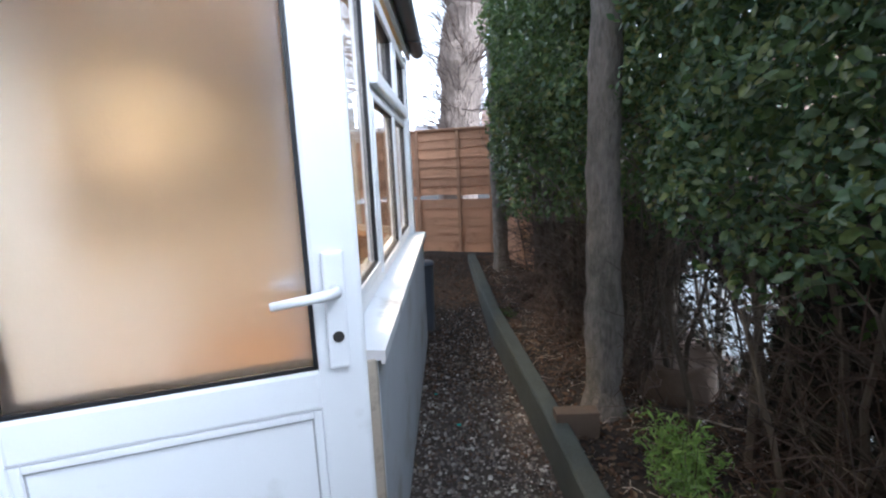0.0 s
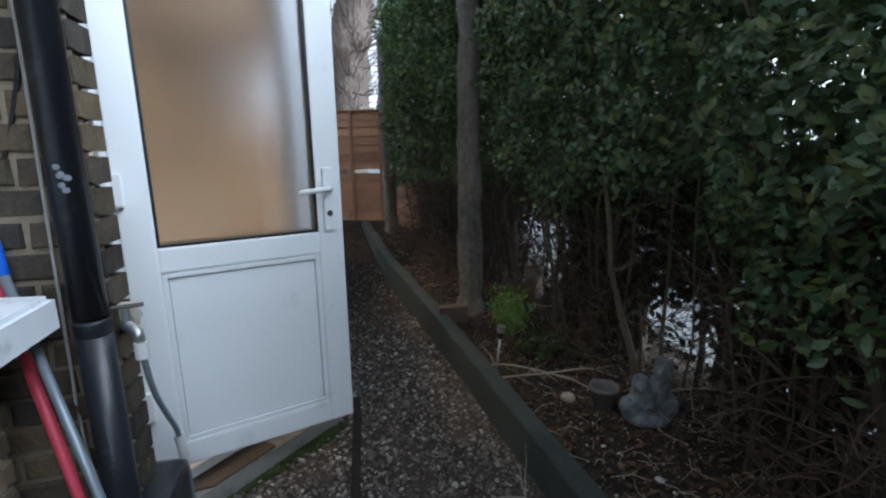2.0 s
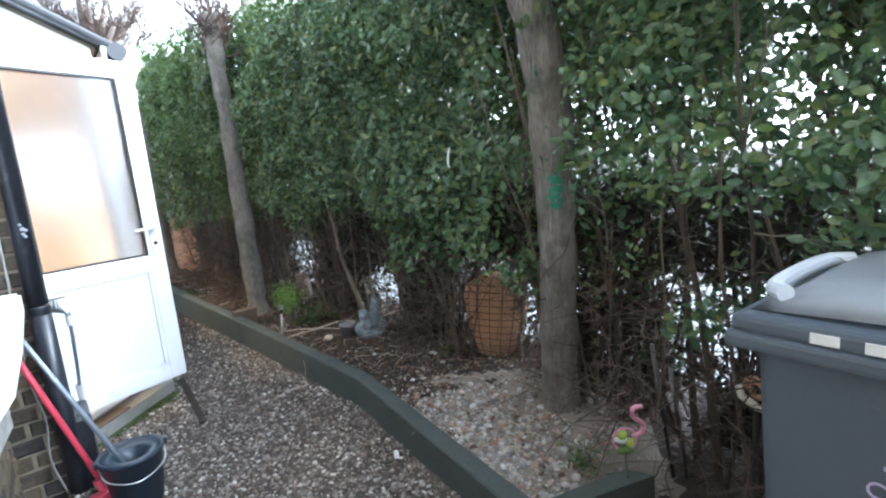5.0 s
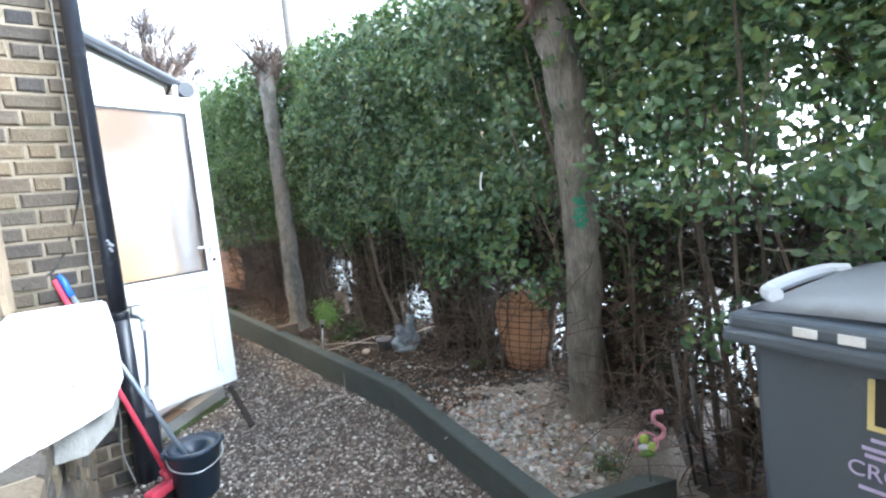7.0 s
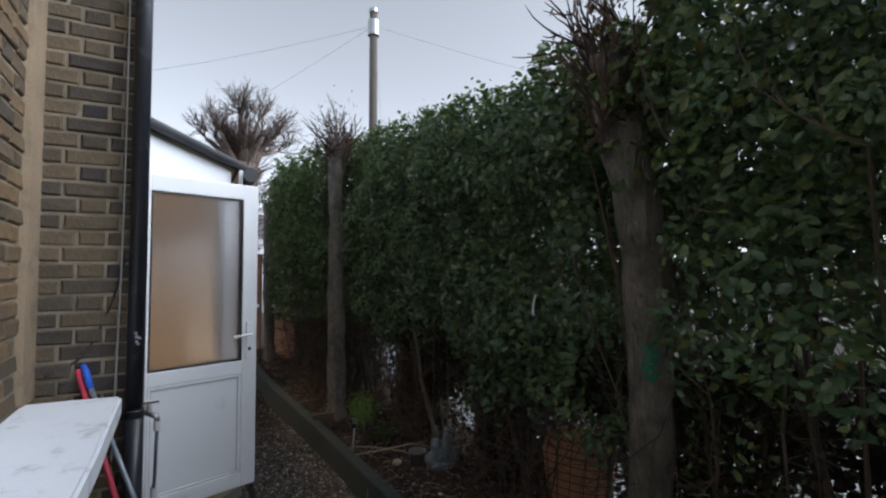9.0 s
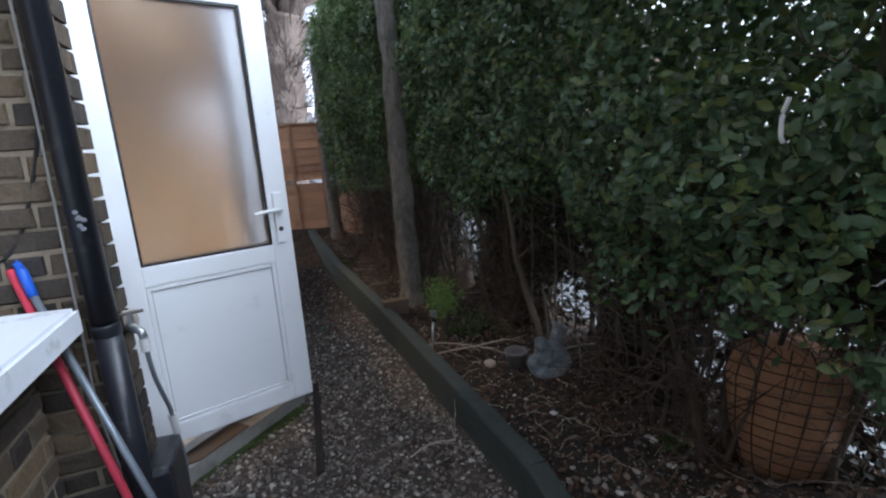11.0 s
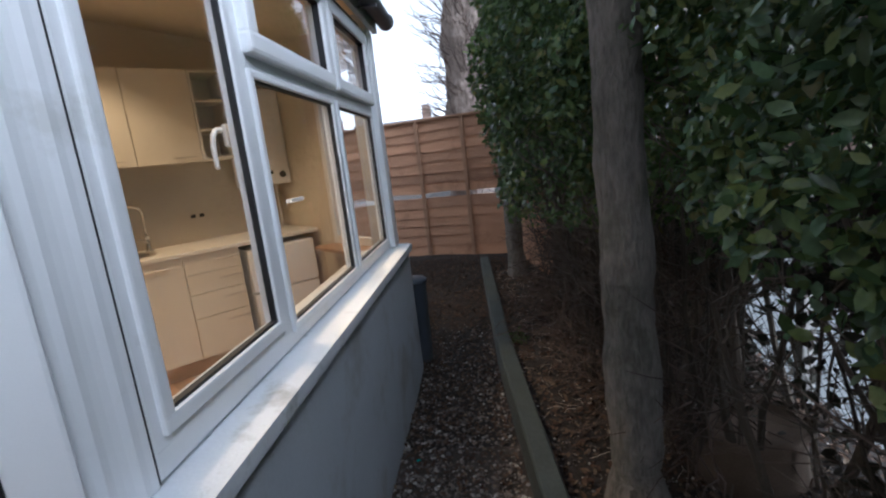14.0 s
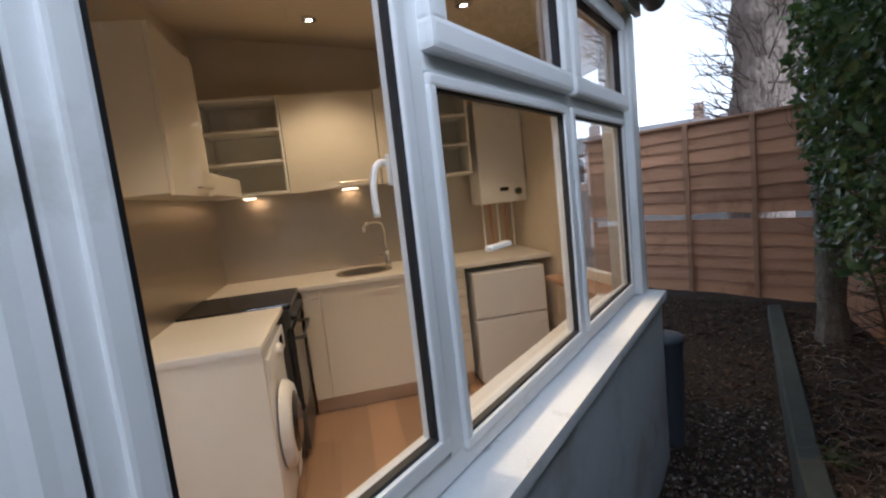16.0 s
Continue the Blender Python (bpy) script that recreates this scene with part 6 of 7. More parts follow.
def wheelie_bin():
    b = thing("wheelie_bin", (0.505, -2.2, -0.13), "slate grey wheelie bin numbered 2, its lid coloured pale for sky sheen", "bin", -95.5)
    b.matrix_basis = b.matrix_basis @ Matrix.Diagonal((1, 1, 1.045, 1))
    W, Dp = 0.57, 0.68
    bm = bmesh.new()
    rows = []
    for z, k in ((0.05, 0.055), (0.12, 0.045), (0.5, 0.03), (0.97, 0.012)):
        rows.append([bm.verts.new(v) for v in ((k + 0.02, k, z), (W - k - 0.02, k, z), (W - k, k + 0.02, z), (W - k, Dp - k - 0.02, z), (W - k - 0.02, Dp - k, z), (k + 0.02, Dp - k, z), (k, Dp - k - 0.02, z), (k, k + 0.02, z))])
    for a, c in zip(rows, rows[1:]):
        for i in range(8):
            bm.faces.new((a[i], a[(i + 1) % 8], c[(i + 1) % 8], c[i]))
    bm.faces.new(rows[0][::-1])
    bm.faces.new(rows[-1])
    bmesh.ops.recalc_face_normals(bm, faces=bm.faces)
    part("body", bm, BIN_GREY, b)
    part("rim", box((-0.03, -0.035, 0.962), (W + 0.03, Dp + 0.03, 0.995), 0.01), BIN_GREY, b)
    part("rim_lip", box((-0.02, -0.025, 0.993), (W + 0.02, Dp + 0.02, 1.03), 0.012), BIN_GREY, b)
    bm = bmesh.new()
    n = 10
    grid = [[bm.verts.new((-0.0 + W * i / n, 0.02 + (Dp - 0.02) * j / n, 1.03 + 0.045 * (1 - abs(2 * i / n - 1) ** 6) * (1 - abs(2 * j / n - 1) ** 6) + 0.012 * math.cos((i / n - 0.5) * 3))) for j in range(n + 1)] for i in range(n + 1)]
    for i in range(n):
        for j in range(n):
            bm.faces.new((grid[i][j], grid[i + 1][j], grid[i + 1][j + 1], grid[i][j + 1]))
    bmesh.ops.solidify(bm, geom=bm.faces[:], thickness=0.012)
    lid = part("lid", bm, BIN_LID_SHEEN, b, "grey-blue domed lid, paled by sky reflection put into its colour", True)
    part("lid_handle", curve_tube([(0.05, 0.06, 1.062), (0.016, 0.1, 1.064), (0.006, 0.25, 1.066), (0.012, 0.42, 1.064), (0.05, 0.47, 1.062)], 0.018, 10), BIN_LID_SHEEN, lid)
    for x in (0.12, 0.2):
        part("scuff", box((x, -0.0275, 1.0), (x + 0.045, -0.0245, 1.02), 0.001), PALE, b, "white scuff mark")
    for s in (0.02, W - 0.08):
        w = part("wheel", tube([(s, Dp - 0.02, 0.1), (s + 0.06, Dp - 0.02, 0.1)], 0.1, 24), BLACK_RUBBER, b)
        part("hub", tube([(s - 0.004, Dp - 0.02, 0.1), (s + 0.064, Dp - 0.02, 0.1)], 0.045, 16), BIN_GREY, w)
    pl = part("number_plate", box((-0.065, -0.006, -0.06), (0.065, 0.0, 0.06), 0.002), GOLD, b, "gold-edged number plate")
    pl.matrix_basis = pose(0.3, 0.018, 0.885, -2)
    part("plate_field", box((-0.052, -0.0085, -0.047), (0.052, -0.005, 0.047), 0.001), BLACK_PLATE, pl)
    lettering("number", "2", 0.105, GOLD, pl, pose(0, -0.0095, 0, 90), "gold number 2")
    lettering("print", "CROYDON", 0.045, LILAC, b, pose(0.315, 0.0165, 0.735, 88, 0, 0), "faded lilac lettering")
    for i, (z, w, x) in enumerate(((0.80, 0.12, 0.30), (0.78, 0.15, 0.30), (0.765, 0.16, 0.31), (0.695, 0.2, 0.32))):
        part("print_line", box((x - w / 2, 0.016, z), (x + w / 2, 0.019, z + 0.007)), LILAC, b)


wheelie_bin()
rb = thing("rear_bin", (-0.06, 4.08, 0.0), "dark grey lidded bin standing past the house corner", "bin")
part("body", lathe([(0.07, -0.12), (0.075, 0.0), (0.085, 0.5), (0.088, 0.505)], 24), BIN_GREY, rb, smooth=True)
part("lid", lathe([(0.095, 0.5), (0.096, 0.525), (0.08, 0.54), (0.03, 0.545)], 24), BIN_GREY, rb, smooth=True)


# ---- things in the bed ----
def blob(bm, c, r, sub=2, squash=(1, 1, 1)):
    out = bmesh.ops.create_icosphere(bm, subdivisions=sub, radius=1, matrix=Matrix.Translation(c) @ Matrix.Diagonal((r * squash[0], r * squash[1], r * squash[2], 1)))
    return out["verts"]


def statue():
    bm = bmesh.new()
    for c, r, q in (((0, 0, 0.03), 0.11, (1.1, 0.9, 0.35)), ((-0.02, 0, 0.10), 0.07, (1, 0.9, 1.1)), ((0.05, 0.01, 0.12), 0.06, (0.9, 0.9, 1.3)), ((-0.045, -0.02, 0.165), 0.042, (1, 1, 1)), ((0.06, 0.0, 0.205), 0.042, (1, 1, 1)), ((0.045, 0.0, 0.25), 0.018, (1, 1, 1.5)), ((0.085, 0.0, 0.235), 0.022, (1, 1, 1)), ((-0.075, -0.03, 0.19), 0.018, (1, 1, 1)), ((-0.09, -0.02, 0.07), 0.055, (1, 0.9, 0.8)), ((0.1, -0.02, 0.08), 0.04, (1, 1, 1.2))):
        blob(bm, c, r, 3, q)
    for v in bm.verts:
        v.co += v.normal * 0.006 * noise.noise(v.co * 45) + v.normal * 0.01 * noise.noise(v.co * 16)
    ob = part("garden_statue", bm, STONE_GREY, None, "", True)
    fuse = ob.modifiers.new("fuse", "REMESH")
    fuse.mode, fuse.voxel_size, fuse.use_smooth_shade = "VOXEL", 0.006, True
    return tagged(ob, "weathered grey-blue cast stone garden figure", "statue")


statue().matrix_basis = pose(1.27, 0.69, ground_z(1.27, 0.69) - 0.01, 0, 0, -20) @ Matrix.Diagonal((0.9, 0.95, 1.15, 1))
pot = thing("plant_pot", (1.15, 0.85, ground_z(1.15, 0.85)), "empty grey plastic plant pot", "plant pot", 10)
part("pot", lathe([(0.045, 0), (0.062, 0.095), (0.068, 0.096), (0.068, 0.112), (0.06, 0.113), (0.055, 0.09), (0.04, 0.012), (0.01, 0.01)], 24), GREY_POT, pot, smooth=True)


def rock(name, at, size, material, label, category, seed):
    bm = bmesh.new()
    blob(bm, (0, 0, 0), 1, 2, size)
    for v in bm.verts:
        v.co *= 1 + 0.35 * noise.noise(v.co * 14 + Vector((seed, 0, 0)))
    ob = tagged(part(name, bm, material), label, category)
    ob.matrix_basis = pose(at[0], at[1], ground_z(at[0], at[1]) + size[2] * 0.4, 0, 0, seed * 40)
    return ob


rock("flint_stone", (1.04, 0.975), (0.045, 0.036, 0.024), DRY, "pale flint stone lying on the soil", "stone", 2)
for i, (x, y, s) in enumerate(((1.08, 0.35, 0.018), (1.0, 0.6, 0.012), (1.32, -0.05, 0.022), (1.4, -0.12, 0.02), (1.26, -0.2, 0.016), (1.2, -1.5, 0.03), (0.7, -0.6, 0.016), (1.35, 2.15, 0.03), (0.9, 0.45, 0.012))):
    rock("litter_scrap", (x, y), (s, s * 0.8, s * 0.5), PALE, "crumpled white scrap of litter on the soil", "litter", i + 3)
for i, (x, y) in enumerate(((0.19, 2.52), (0.05, 2.9))):
    tagged(part("teal_scrap", box((-0.012, -0.006, 0), (0.012, 0.006, 0.006), 0.002), TEAL_BIT), "small teal plastic scrap on the gravel", "litter").matrix_basis = pose(x, y, ground_z(x, y) + 0.012, 12, 8, 50 * i)
tagged(part("white_tag", box((-0.04, -0.012, 0), (0.04, 0.012, 0.012), 0.004), PALE), "white plastic tag on the gravel by the sleeper", "litter").matrix_basis = pose(0.58, -0.62, -0.105, 5, 8, 60)

st = thing("solar_light", (0.76, 1.28, 0.02), "slim steel solar light leaning in the soil", "garden light")
rod("stake", (0, 0, -0.06), (0.035, 0.0, 0.28), 0.007, ZINC, st)
part("cap", tube([(0.034, 0, 0.27), (0.038, 0, 0.305)], [0.019, 0.024], 14), ZINC, st)
part("lens", tube([(0.031, 0, 0.235), (0.034, 0, 0.27)], 0.013, 12), DARK_GLASS, st)


def branch(pts, radius, label):
    bm = curve_tube(pts, radius, 6, 4)
    r = random.Random(int(pts[0][0] * 1000))
    for i in range(1, len(pts)):
        o = Vector(pts[i])
        spray(bm, o, (r.uniform(-0.2, 1), r.gauss(0, 0.7), r.uniform(0.0, 0.25)), 0.2, radius * 0.6, 0.25, 2, 0, r, 4)
    return tagged(part("dead_branch", bm, DRY), label, "branch")


branch([(0.69, 1.24, 0.05), (0.85, 1.2, 0.07), (1.0, 1.17, 0.08), (1.22, 1.13, 0.1)], 0.0045, "pale dead branch lying across the soil")
branch([(0.70, 1.28, 0.06), (0.78, 1.32, 0.09), (0.95, 1.22, 0.09), (1.1, 1.05, 0.09)], 0.004, "pale dead branch lying across the soil")
branch([(1.28, 2.1, 0.14), (1.4, 1.95, 0.16), (1.55, 1.75, 0.2)], 0.004, "pale dead branch lying across the soil")
branch([(0.38, 0.5, -0.09), (0.5, 0.55, -0.085), (0.62, 0.52, -0.08)], 0.004, "dry twig lying on the gravel")
branch([(1.25, 0.75, 0.12), (1.45, 0.65, 0.2), (1.65, 0.5, 0.22)], 0.005, "pale dead branch lying across the soil")


def stump():
    """A low rotten stump with a broken rim."""
    prof = [(0.2, -0.06), (0.185, 0.05), (0.165, 0.16), (0.17, 0.2), (0.16, 0.212), (0.12, 0.19), (0.05, 0.18)]
    bm = lathe([(r, z) for r, z in prof], 36)
    for v in bm.verts:
        v.co *= 1 + 0.16 * noise.noise(v.co * 7) + 0.06 * noise.noise(v.co * 25)
    ob = tagged(part("tree_stump", bm, TIMBER_CUT, None, "", True), "dark rotten tree stump under the hedge", "stump")
    ob.matrix_basis = pose(1.42, 2.5, ground_z(1.42, 2.5), 4, -5, 20)


stump()


def shrub(x, y, h, w, n, label, material, seed):
    s = thing("shrub", (x, y, ground_z(x, y) - 0.01), label, "shrub")
    r = random.Random(seed)
    bm = bmesh.new()
    pts, dirs = [], []
    for i in range(16):
        d = Vector((r.gauss(0, 0.5 * w / h), r.gauss(0, 0.5 * w / h), 1)).normalized()
        p = [Vector((0, 0, 0))]
        for k in range(4):
            d = (d + Vector((r.gauss(0, 0.15), r.gauss(0, 0.15), 0.1))).normalized()
            p.append(p[-1] + d * h / 4 * r.uniform(0.7, 1.05))
        add_tube(bm, p, [0.004, 0.0035, 0.003, 0.002, 0.001], 4, False)
        for k in range(n // 16):
            t = r.uniform(1.2 if h < 0.3 else 2.3, 4)
            i0 = min(int(t), 3)
            q = p[i0].lerp(p[i0 + 1], t - i0)
            pts.append(q + Vector((r.gauss(0, 0.022), r.gauss(0, 0.022), r.gauss(0, 0.015))))
    part("stems", bm, STEM, s)
    m = len(pts)
    sz = rng.uniform(0.007, 0.016, m)
    v, f = scatter(LEAF_V, LEAF_F, np.array([tuple(p) for p in pts]), np.stack([sz * 0.55, sz * 1.5, sz], 1), leaf_turns(np.tile([-0.3, -0.3, 0.8], (m, 1)), m))
    mesh_from("leaves", v, f, material, s)


shrub(0.95, 1.52, 0.47, 0.12, 1000, "small bright green feathery shrub in the bed", LEAF_BUSH, 3)
shrub(1.12, 1.42, 0.24, 0.26, 420, "low green seedling beside the shrub", LEAF, 5)
for i, (x, y) in enumerate(((0.62, 3.86), (1.05, 1.55), (1.35, -0.15), (0.98, -1.45), (1.3, 1.35))):
    shrub(x, y, 0.1, 0.2, 130, "low green weed in the soil", LEAF, 20 + i)


def basket():
    x, y = 1.6, -0.4
    b = thing("netted_basket", (x, y, ground_z(x, y) - 0.02), "brown wicker basket wrapped in dark netting under the hedge", "basket", -44)
    prof = [(0.09, 0.0), (0.14, 0.03), (0.185, 0.2), (0.21, 0.42), (0.195, 0.5), (0.12, 0.545), (0.03, 0.56)]
    bm = lathe(prof, 28)
    for v in bm.verts:
        v.co.y *= 0.6
        v.co *= 1 + 0.05 * noise.noise(v.co * 7)
    part("wicker", bm, HESSIAN, b, smooth=True)
    bm = bmesh.new()
    for s in (1, -1):
        for i in range(16):
            a0 = i * 2 * math.pi / 16
            p = []
            for k in range(13):
                t = k / 12 * 0.52 + 0.02
                rr = np.interp(t, [q[1] for q in prof], [q[0] for q in prof]) + 0.006
                a = a0 + s * 0.25 * k / 12
                p.append((rr * math.cos(a), 0.6 * rr * math.sin(a) - 0.0, t))
            if s > 0:
                add_tube(bm, p, 0.0028, 4, False)
    for k in range(11):
        t = 0.05 + k * 0.045
        rr = np.interp(t, [q[1] for q in prof], [q[0] for q in prof]) + 0.006
        add_tube(bm, [(rr * math.cos(a), 0.6 * rr * math.sin(a), t + 0.012 * math.sin(2 * a)) for a in np.linspace(0, 2 * math.pi, 25)], 0.0028, 4, False)
    part("netting", bm, NET, b, "dark square netting")


basket()


def flamingo():
    f = thing("flamingo_ornament", (0.97, -1.65, -0.02), "pink plastic garden flamingo ornament on a thin stake", "garden ornament", -40)
    rod("stake", (0.03, 0, -0.3), (0, 0, 0.2), 0.004, DARK_METAL, f)
    part("ring", tube([(0.045 * math.cos(a), 0, 0.24 + 0.045 * math.sin(a)) for a in np.linspace(0, 2 * math.pi, 25)], 0.004, 6, False), PINK, f)
    part("neck", curve_tube([(0.03, 0, 0.25), (0.065, 0, 0.265), (0.07, 0, 0.30), (0.035, 0, 0.33), (0.035, 0, 0.365), (0.07, 0, 0.37)], 0.009, 10), PINK, f, smooth=True)
    bm = bmesh.new()
    blob(bm, (-0.01, 0, 0.26), 0.02, 2, (1, 0.6, 1.1))
    blob(bm, (0.02, 0, 0.225), 0.016, 2, (1, 0.6, 1.3))
    part("flower", bm, LIME, f, smooth=True)
    bm = bmesh.new()
    blob(bm, (0.0, 0, 0.195), 0.03, 2, (1.2, 0.6, 0.5))
    part("leaf_base", bm, LEAF_BUSH, f, smooth=True)


flamingo()


def yellow_ornament():
    x, y = 1.12, -1.9
    bm = bmesh.new()
    b = thing("yellow_ornament", (x, y, ground_z(x, y) - 0.005), "yellow and blue plastic ornament lying in the bed", "garden ornament", 60)
    blob(bm, (0, 0, 0.035), 0.1, 3, (1.0, 0.5, 0.42))
    part("shell", bm, YELLOW, b, smooth=True)
    for s in (-1, 1):
        g = part("disc", lathe([(0.012, 0), (0.032, 0.0), (0.034, 0.012), (0.024, 0.016)], 18), CYAN, b, smooth=True)
        g.matrix_basis = pose(s * 0.045, -0.02, 0.062, 35)
    part("band", tube([(0.1 * math.cos(a), 0.055 * math.sin(a), 0.05) for a in np.linspace(0, 2 * math.pi, 25)], 0.008, 6, False), CYAN, b)
    o = thing("plastic_flower", (0.83, -1.75, ground_z(0.83, -1.75)), "orange and lime plastic flower on a stem", "garden ornament")
    part("petals", lathe([(0.01, 0.1), (0.03, 0.105), (0.034, 0.12), (0.02, 0.135)], 14), ORANGE, o, smooth=True)
    part("bud", tube([(0.045, -0.01, 0.05), (0.04, -0.01, 0.15)], [0.014, 0.01], 10), LIME, o, smooth=True)
    part("stem", tube([(0.0, 0, -0.02), (0, 0, 0.11)], 0.004, 6), LEAF_BUSH, o)


yellow_ornament()


def snail():
    x, y = 1.3, -1.99
    b = thing("snail_ornament", (x, y, ground_z(x, y) + 0.36), "brown snail-shaped garden ornament", "garden ornament", 70)
    b.matrix_basis = b.matrix_basis @ Matrix.Diagonal((0.6, 0.6, 0.6, 1))
    bm = bmesh.new()
    p = [((0.075 - 0.008 * a) * math.cos(a), 0.004 * a - 0.02, 0.26 + (0.075 - 0.008 * a) * math.sin(a)) for a in np.linspace(0, 8.5, 46)]
    add_tube(bm, p, [0.032 - 0.0005 * i for i in range(46)], 10)
    part("shell", bm, HESSIAN, b, smooth=True)
    part("foot", tube([(-0.13, 0, 0.17), (0, 0, 0.16), (0.1, 0, 0.19), (0.12, 0, 0.25)], [0.012, 0.028, 0.024, 0.02], 10), CREAM, b, smooth=True)
    part("support", box((-0.012, -0.012, -0.58), (0.012, 0.012, 0.16), 0.004), DARK_METAL, b)


snail()
for i, (a, c) in enumerate((((1.276, -1.692, -0.08), (1.25, -1.624, 0.51)), ((1.31, -1.735, -0.08), (1.25, -1.70, 0.43)))):
    q = thing("garden_cane", (a[0], a[1], a[2]), "dark metal garden stake leaning in the hedge", "garden stake")
    rod("cane", (0, 0, 0), (c[0] - a[0], c[1] - a[1], c[2] - a[2]), 0.009, DARK_METAL, q)


from mathutils.bvhtree import BVHTree


def green_mark():
    """A brushed patch of paint that lies on the bark of the marked tree."""
    trunk = next(c for c in marked_tree.children if c.name.startswith("trunk"))
    base = marked_tree.matrix_basis.translation
    tree = BVHTree.FromPolygons([v.co + base for v in trunk.data.vertices], [tuple(p.vertices) for p in trunk.data.polygons])
    d = Vector((-0.75, -0.66, 0)).normalized()
    side = Vector((d.y, -d.x, 0))
    bm = bmesh.new()
    rows = []
    for i in range(25):
        z = 1.06 + 0.2 * i / 24
        row = []
        for j in range(9):
            u = (j / 8 - 0.5) * 0.085 + 0.012 * noise.noise((i * 0.35, 4.0, 1.0))
            c = Vector((1.245, -1.176, z)) + side * u
            hit = tree.ray_cast(c + d * 0.4, -d)[0]
            row.append(bm.verts.new(hit + d * 0.0015))
        rows.append(row)
    for i in range(24):
        for j in range(8):
            ragged = noise.noise((i * 0.42, j * 0.9, 7.3)) + 0.38 - 1.0 * abs((j - 3.5) / 4) ** 2 - 0.7 * abs((i - 11.5) / 12) ** 4
            if ragged > 0:
                bm.faces.new((rows[i][j], rows[i][j + 1], rows[i + 1][j + 1], rows[i + 1][j]))
    bmesh.ops.delete(bm, geom=[v for v in bm.verts if not v.link_faces], context="VERTS")
    bmesh.ops.solidify(bm, geom=bm.faces[:], thickness=-0.001)
    return tagged(part("paint_mark", bm, TEAL), "green paint mark on the tree bark", "paint mark")


green_mark()


def flakes(name, n, region, box_xy, size, material, label, lift=0.006):
    x, y = rng.uniform(box_xy[0], box_xy[1], n * 3), rng.uniform(box_xy[2], box_xy[3], n * 3)
    k = [i for i in range(n * 3) if region(x[i], y[i])][:n]
    x, y = x[k], y[k]
    m = len(x)
    z = np.array([ground_z(a, c) for a, c in zip(x, y)]) + lift + rng.random(m) * 0.012
    s = rng.uniform(*size, m)
    v, f = scatter(LEAF_V, LEAF_F, np.stack([x, y, z], 1), np.stack([s, s * rng.uniform(0.8, 1.6, m), s * 1.5], 1), random_turns(m, 0.3))
    tagged(mesh_from(name, v, f, material), label, "leaf litter", kind="stuff")


flakes("leaf_litter", 12000, lambda x, y: x > beam_x(y) + 0.09 and (y > -1.5) and (ground_kind(x, y) == 0 or rng.random() < 0.12), (0.4, 2.0, -1.6, 6.0), (0.007, 0.02), LITTER, "brown dead leaves and chips over the bed")
flakes("path_litter", 6500, lambda x, y: on_path(x, y) and rng.random() < 0.06 + 0.94 * min(1, max(0, (y - 1.8) / 1.6)), (-0.7, 0.7, 0.3, 6.2), (0.006, 0.016), LITTER, "brown dead leaves over the far path")
pebbles("bed_pebbles", 2800, lambda x, y: x > beam_x(y) + 0.08 and rng.random() < math.exp(-1.1 * ((x - 0.8) ** 2 / 0.1 + (y + 0.95) ** 2 / 0.3)) + 0.04, (0.006, 0.024), "pale mixed pebbles in the bed round the tree", PALE_PEBBLE, (0.5, 1.6, -1.7, 0.1))
pebbles("bed_grit", 7000, lambda x, y: x > beam_x(y) + 0.08 and y > -1.5, (0.004, 0.011), "scattered grit and small stones in the bed", PEBBLE, (0.5, 1.8, -1.5, 5.5))
bm = bmesh.new()
rt = random.Random(17)
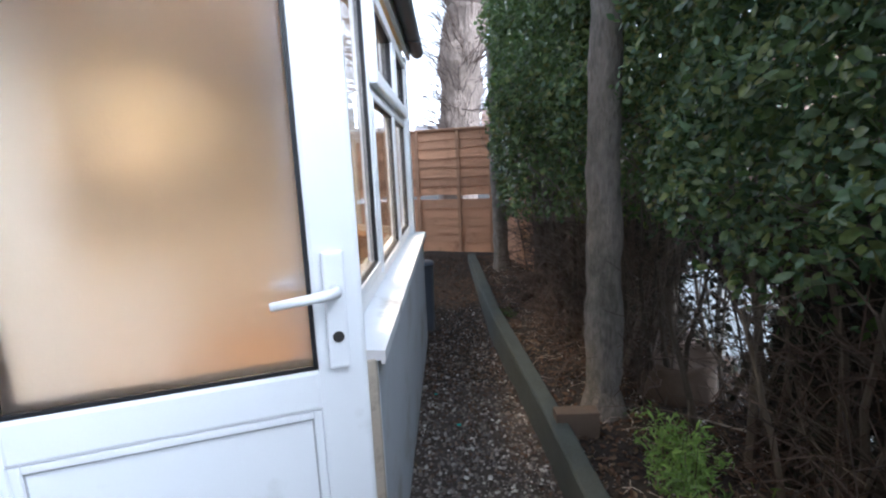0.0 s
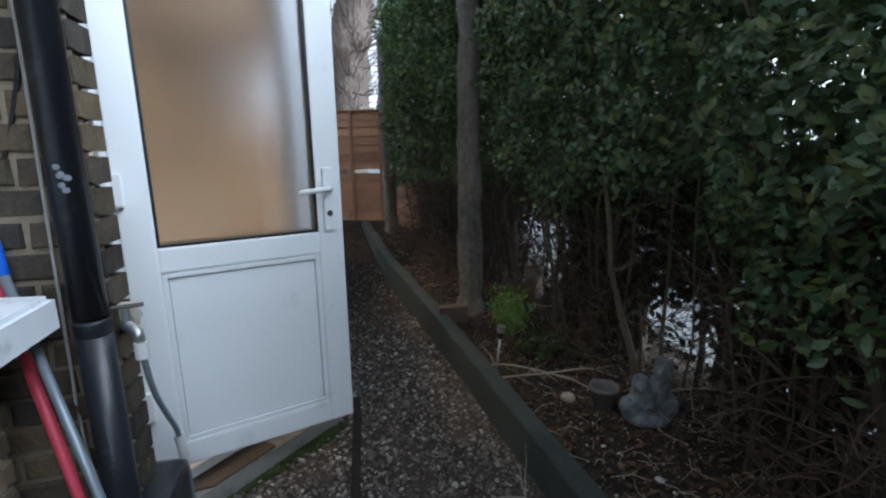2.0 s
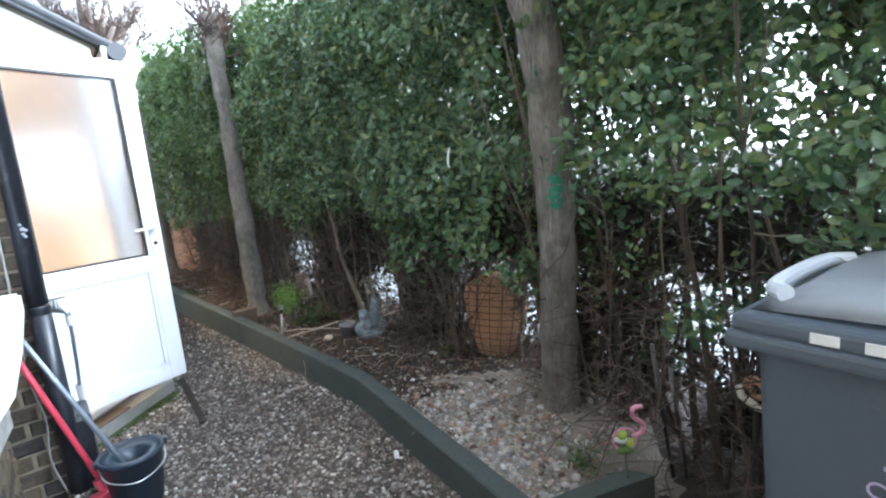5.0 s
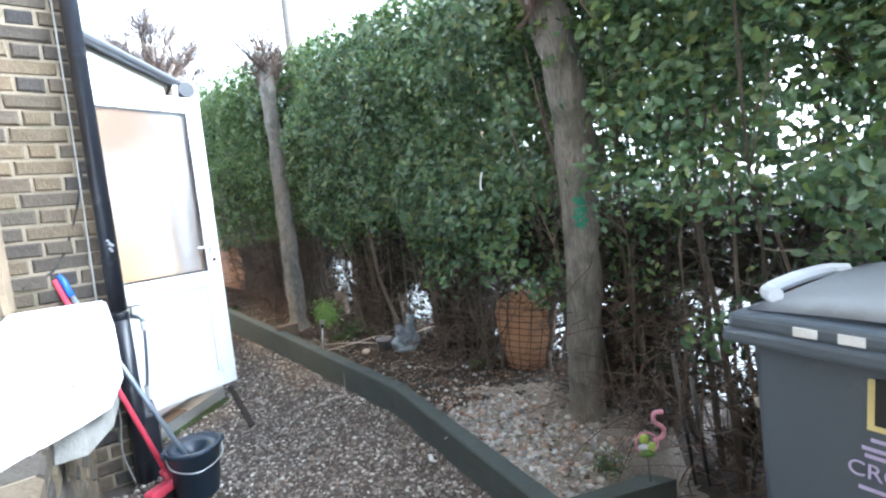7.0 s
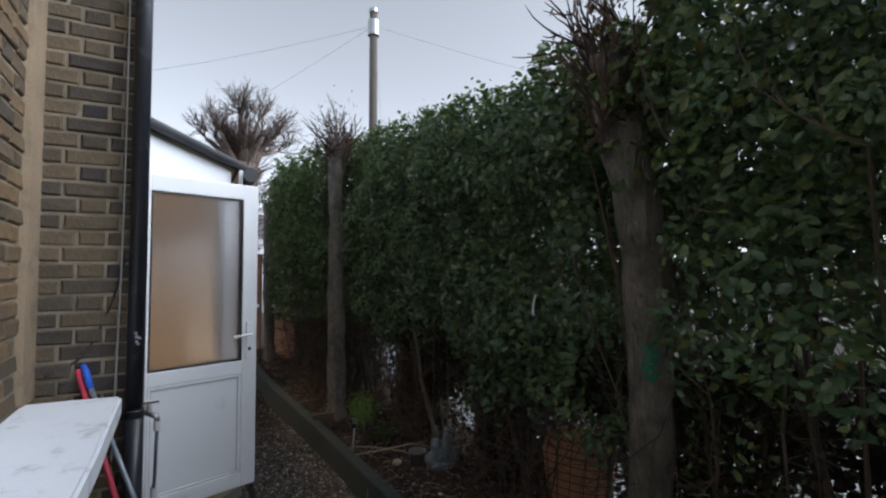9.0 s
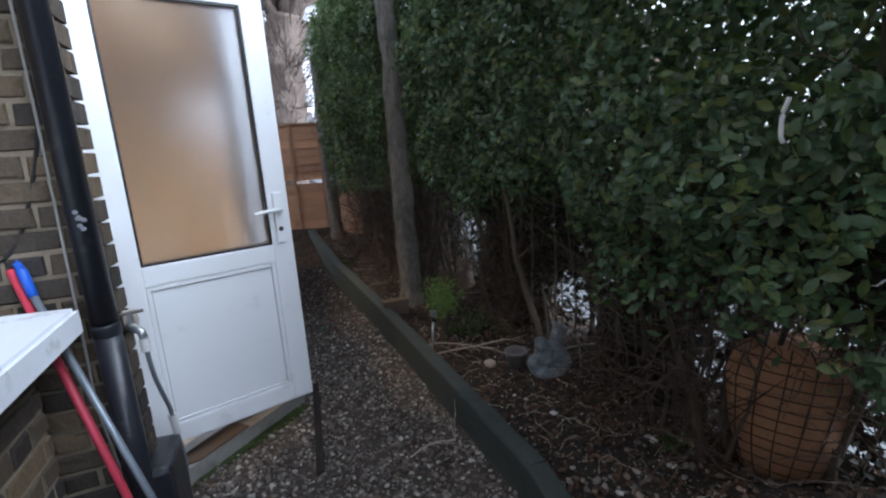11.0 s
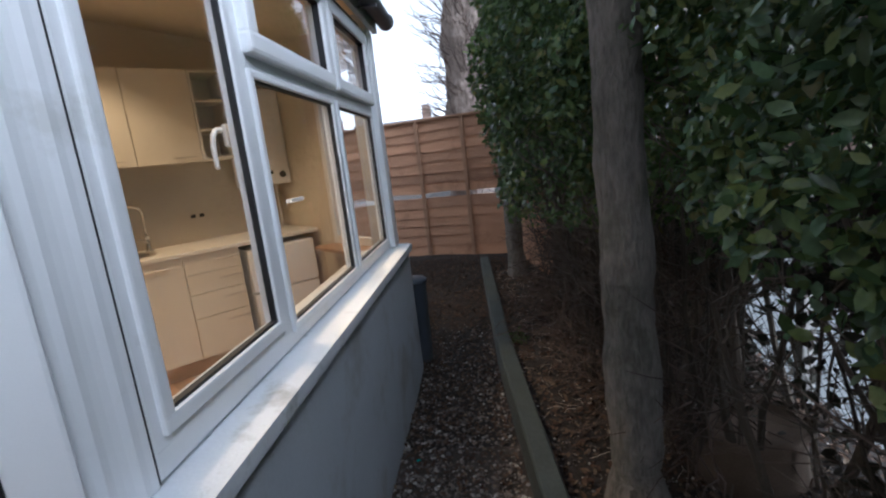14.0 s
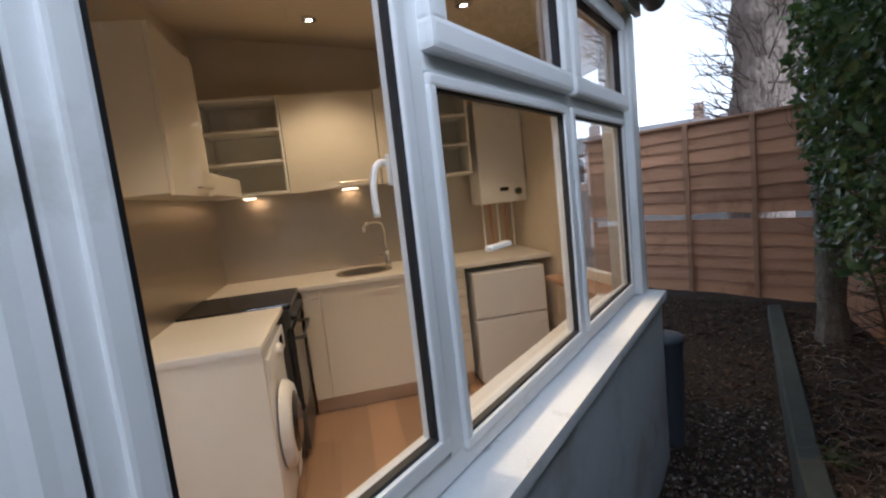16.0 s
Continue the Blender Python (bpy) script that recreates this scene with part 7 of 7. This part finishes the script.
for i in range(420):
    y = rt.uniform(-1.3, 5.5)
    x = beam_x(y) + 0.12 + rt.random() * 0.75
    o = Vector((x, y, ground_z(x, y) + 0.012))
    a = rt.uniform(0, 6.3)
    L = rt.uniform(0.04, 0.16)
    add_tube(bm, [o, o + Vector((L * 0.5 * math.cos(a), L * 0.5 * math.sin(a), 0.006)), o + Vector((L * math.cos(a + 0.3), L * math.sin(a + 0.3), 0.002))], 0.0016, 3, False)
tagged(part("fallen_twigs", bm, DRY), "dry fallen twigs scattered over the bed", "twigs", kind="stuff")

tagged(part("hanging_scrap", curve_tube([(0, 0, 0), (0.004, 0.006, -0.04), (-0.003, 0.0, -0.085), (0.006, -0.006, -0.1)], 0.0055, 6), PALE, None, "", True), "white plastic strip caught in the hedge", "litter").matrix_basis = pose(1.05, -0.69, 1.41, 6, 8, 30)

# ---- small wear ----
bm = bmesh.new()
r = random.Random(31)
for i in range(20):
    t = r.random()
    px, py = -0.775 - 0.05 * t + r.gauss(0, 0.008), -1.15 - 0.16 * t + r.gauss(0, 0.02)
    add_tube(bm, [(px, py, 0.92), (px, py, 0.9275 + r.random() * 0.002)], [0.016, 0.01], 7)
part("worn_patch", bm, MOSS_WORN, slab, "mossy worn patch where the paint has gone")
wh = thing("window_catch", (-0.2, 2.115, 1.5), "white curved window handle inside the kitchen window", "window handle")
part("grip", curve_tube([(0, 0, 0.0), (-0.022, -0.006, 0.008), (-0.03, -0.02, -0.005), (-0.032, -0.028, -0.045), (-0.03, -0.03, -0.1)], 0.007, 8), UPVC_WARM, wh, smooth=True)
part("plate", box((-0.008, -0.011, -0.04), (0.004, 0.011, 0.022), 0.003), UPVC_WARM, wh)


# ---- bricks ----
lay(wall_b, (WA_X, WB_Y), 0, WB_X - WA_X, -0.28, TOP, lambda s, z: YELLOW_SET if s < 0.0 else DARK_SET, seed=3)
lay(wall_b, (WB_X - 0.004, WB_Y + 0.04), 117.0, 0.3, -0.28, 3.0, lambda s, z: DARK_SET, seed=5)
lay(wall_a, (WA_X, JY), 90, 0.252 - JY, 0.93, TOP, lambda s, z: YELLOW_SET, seed=8)
lay(wall_a, (WA_X - 0.10, JY), 0, 0.10, 0.93, 2.72, lambda s, z: YELLOW_SET, seed=9)
lay(bay, (-0.866, -1.9), 90, 2.2, -0.28, 0.80, lambda s, z: DARK_SET, seed=12)
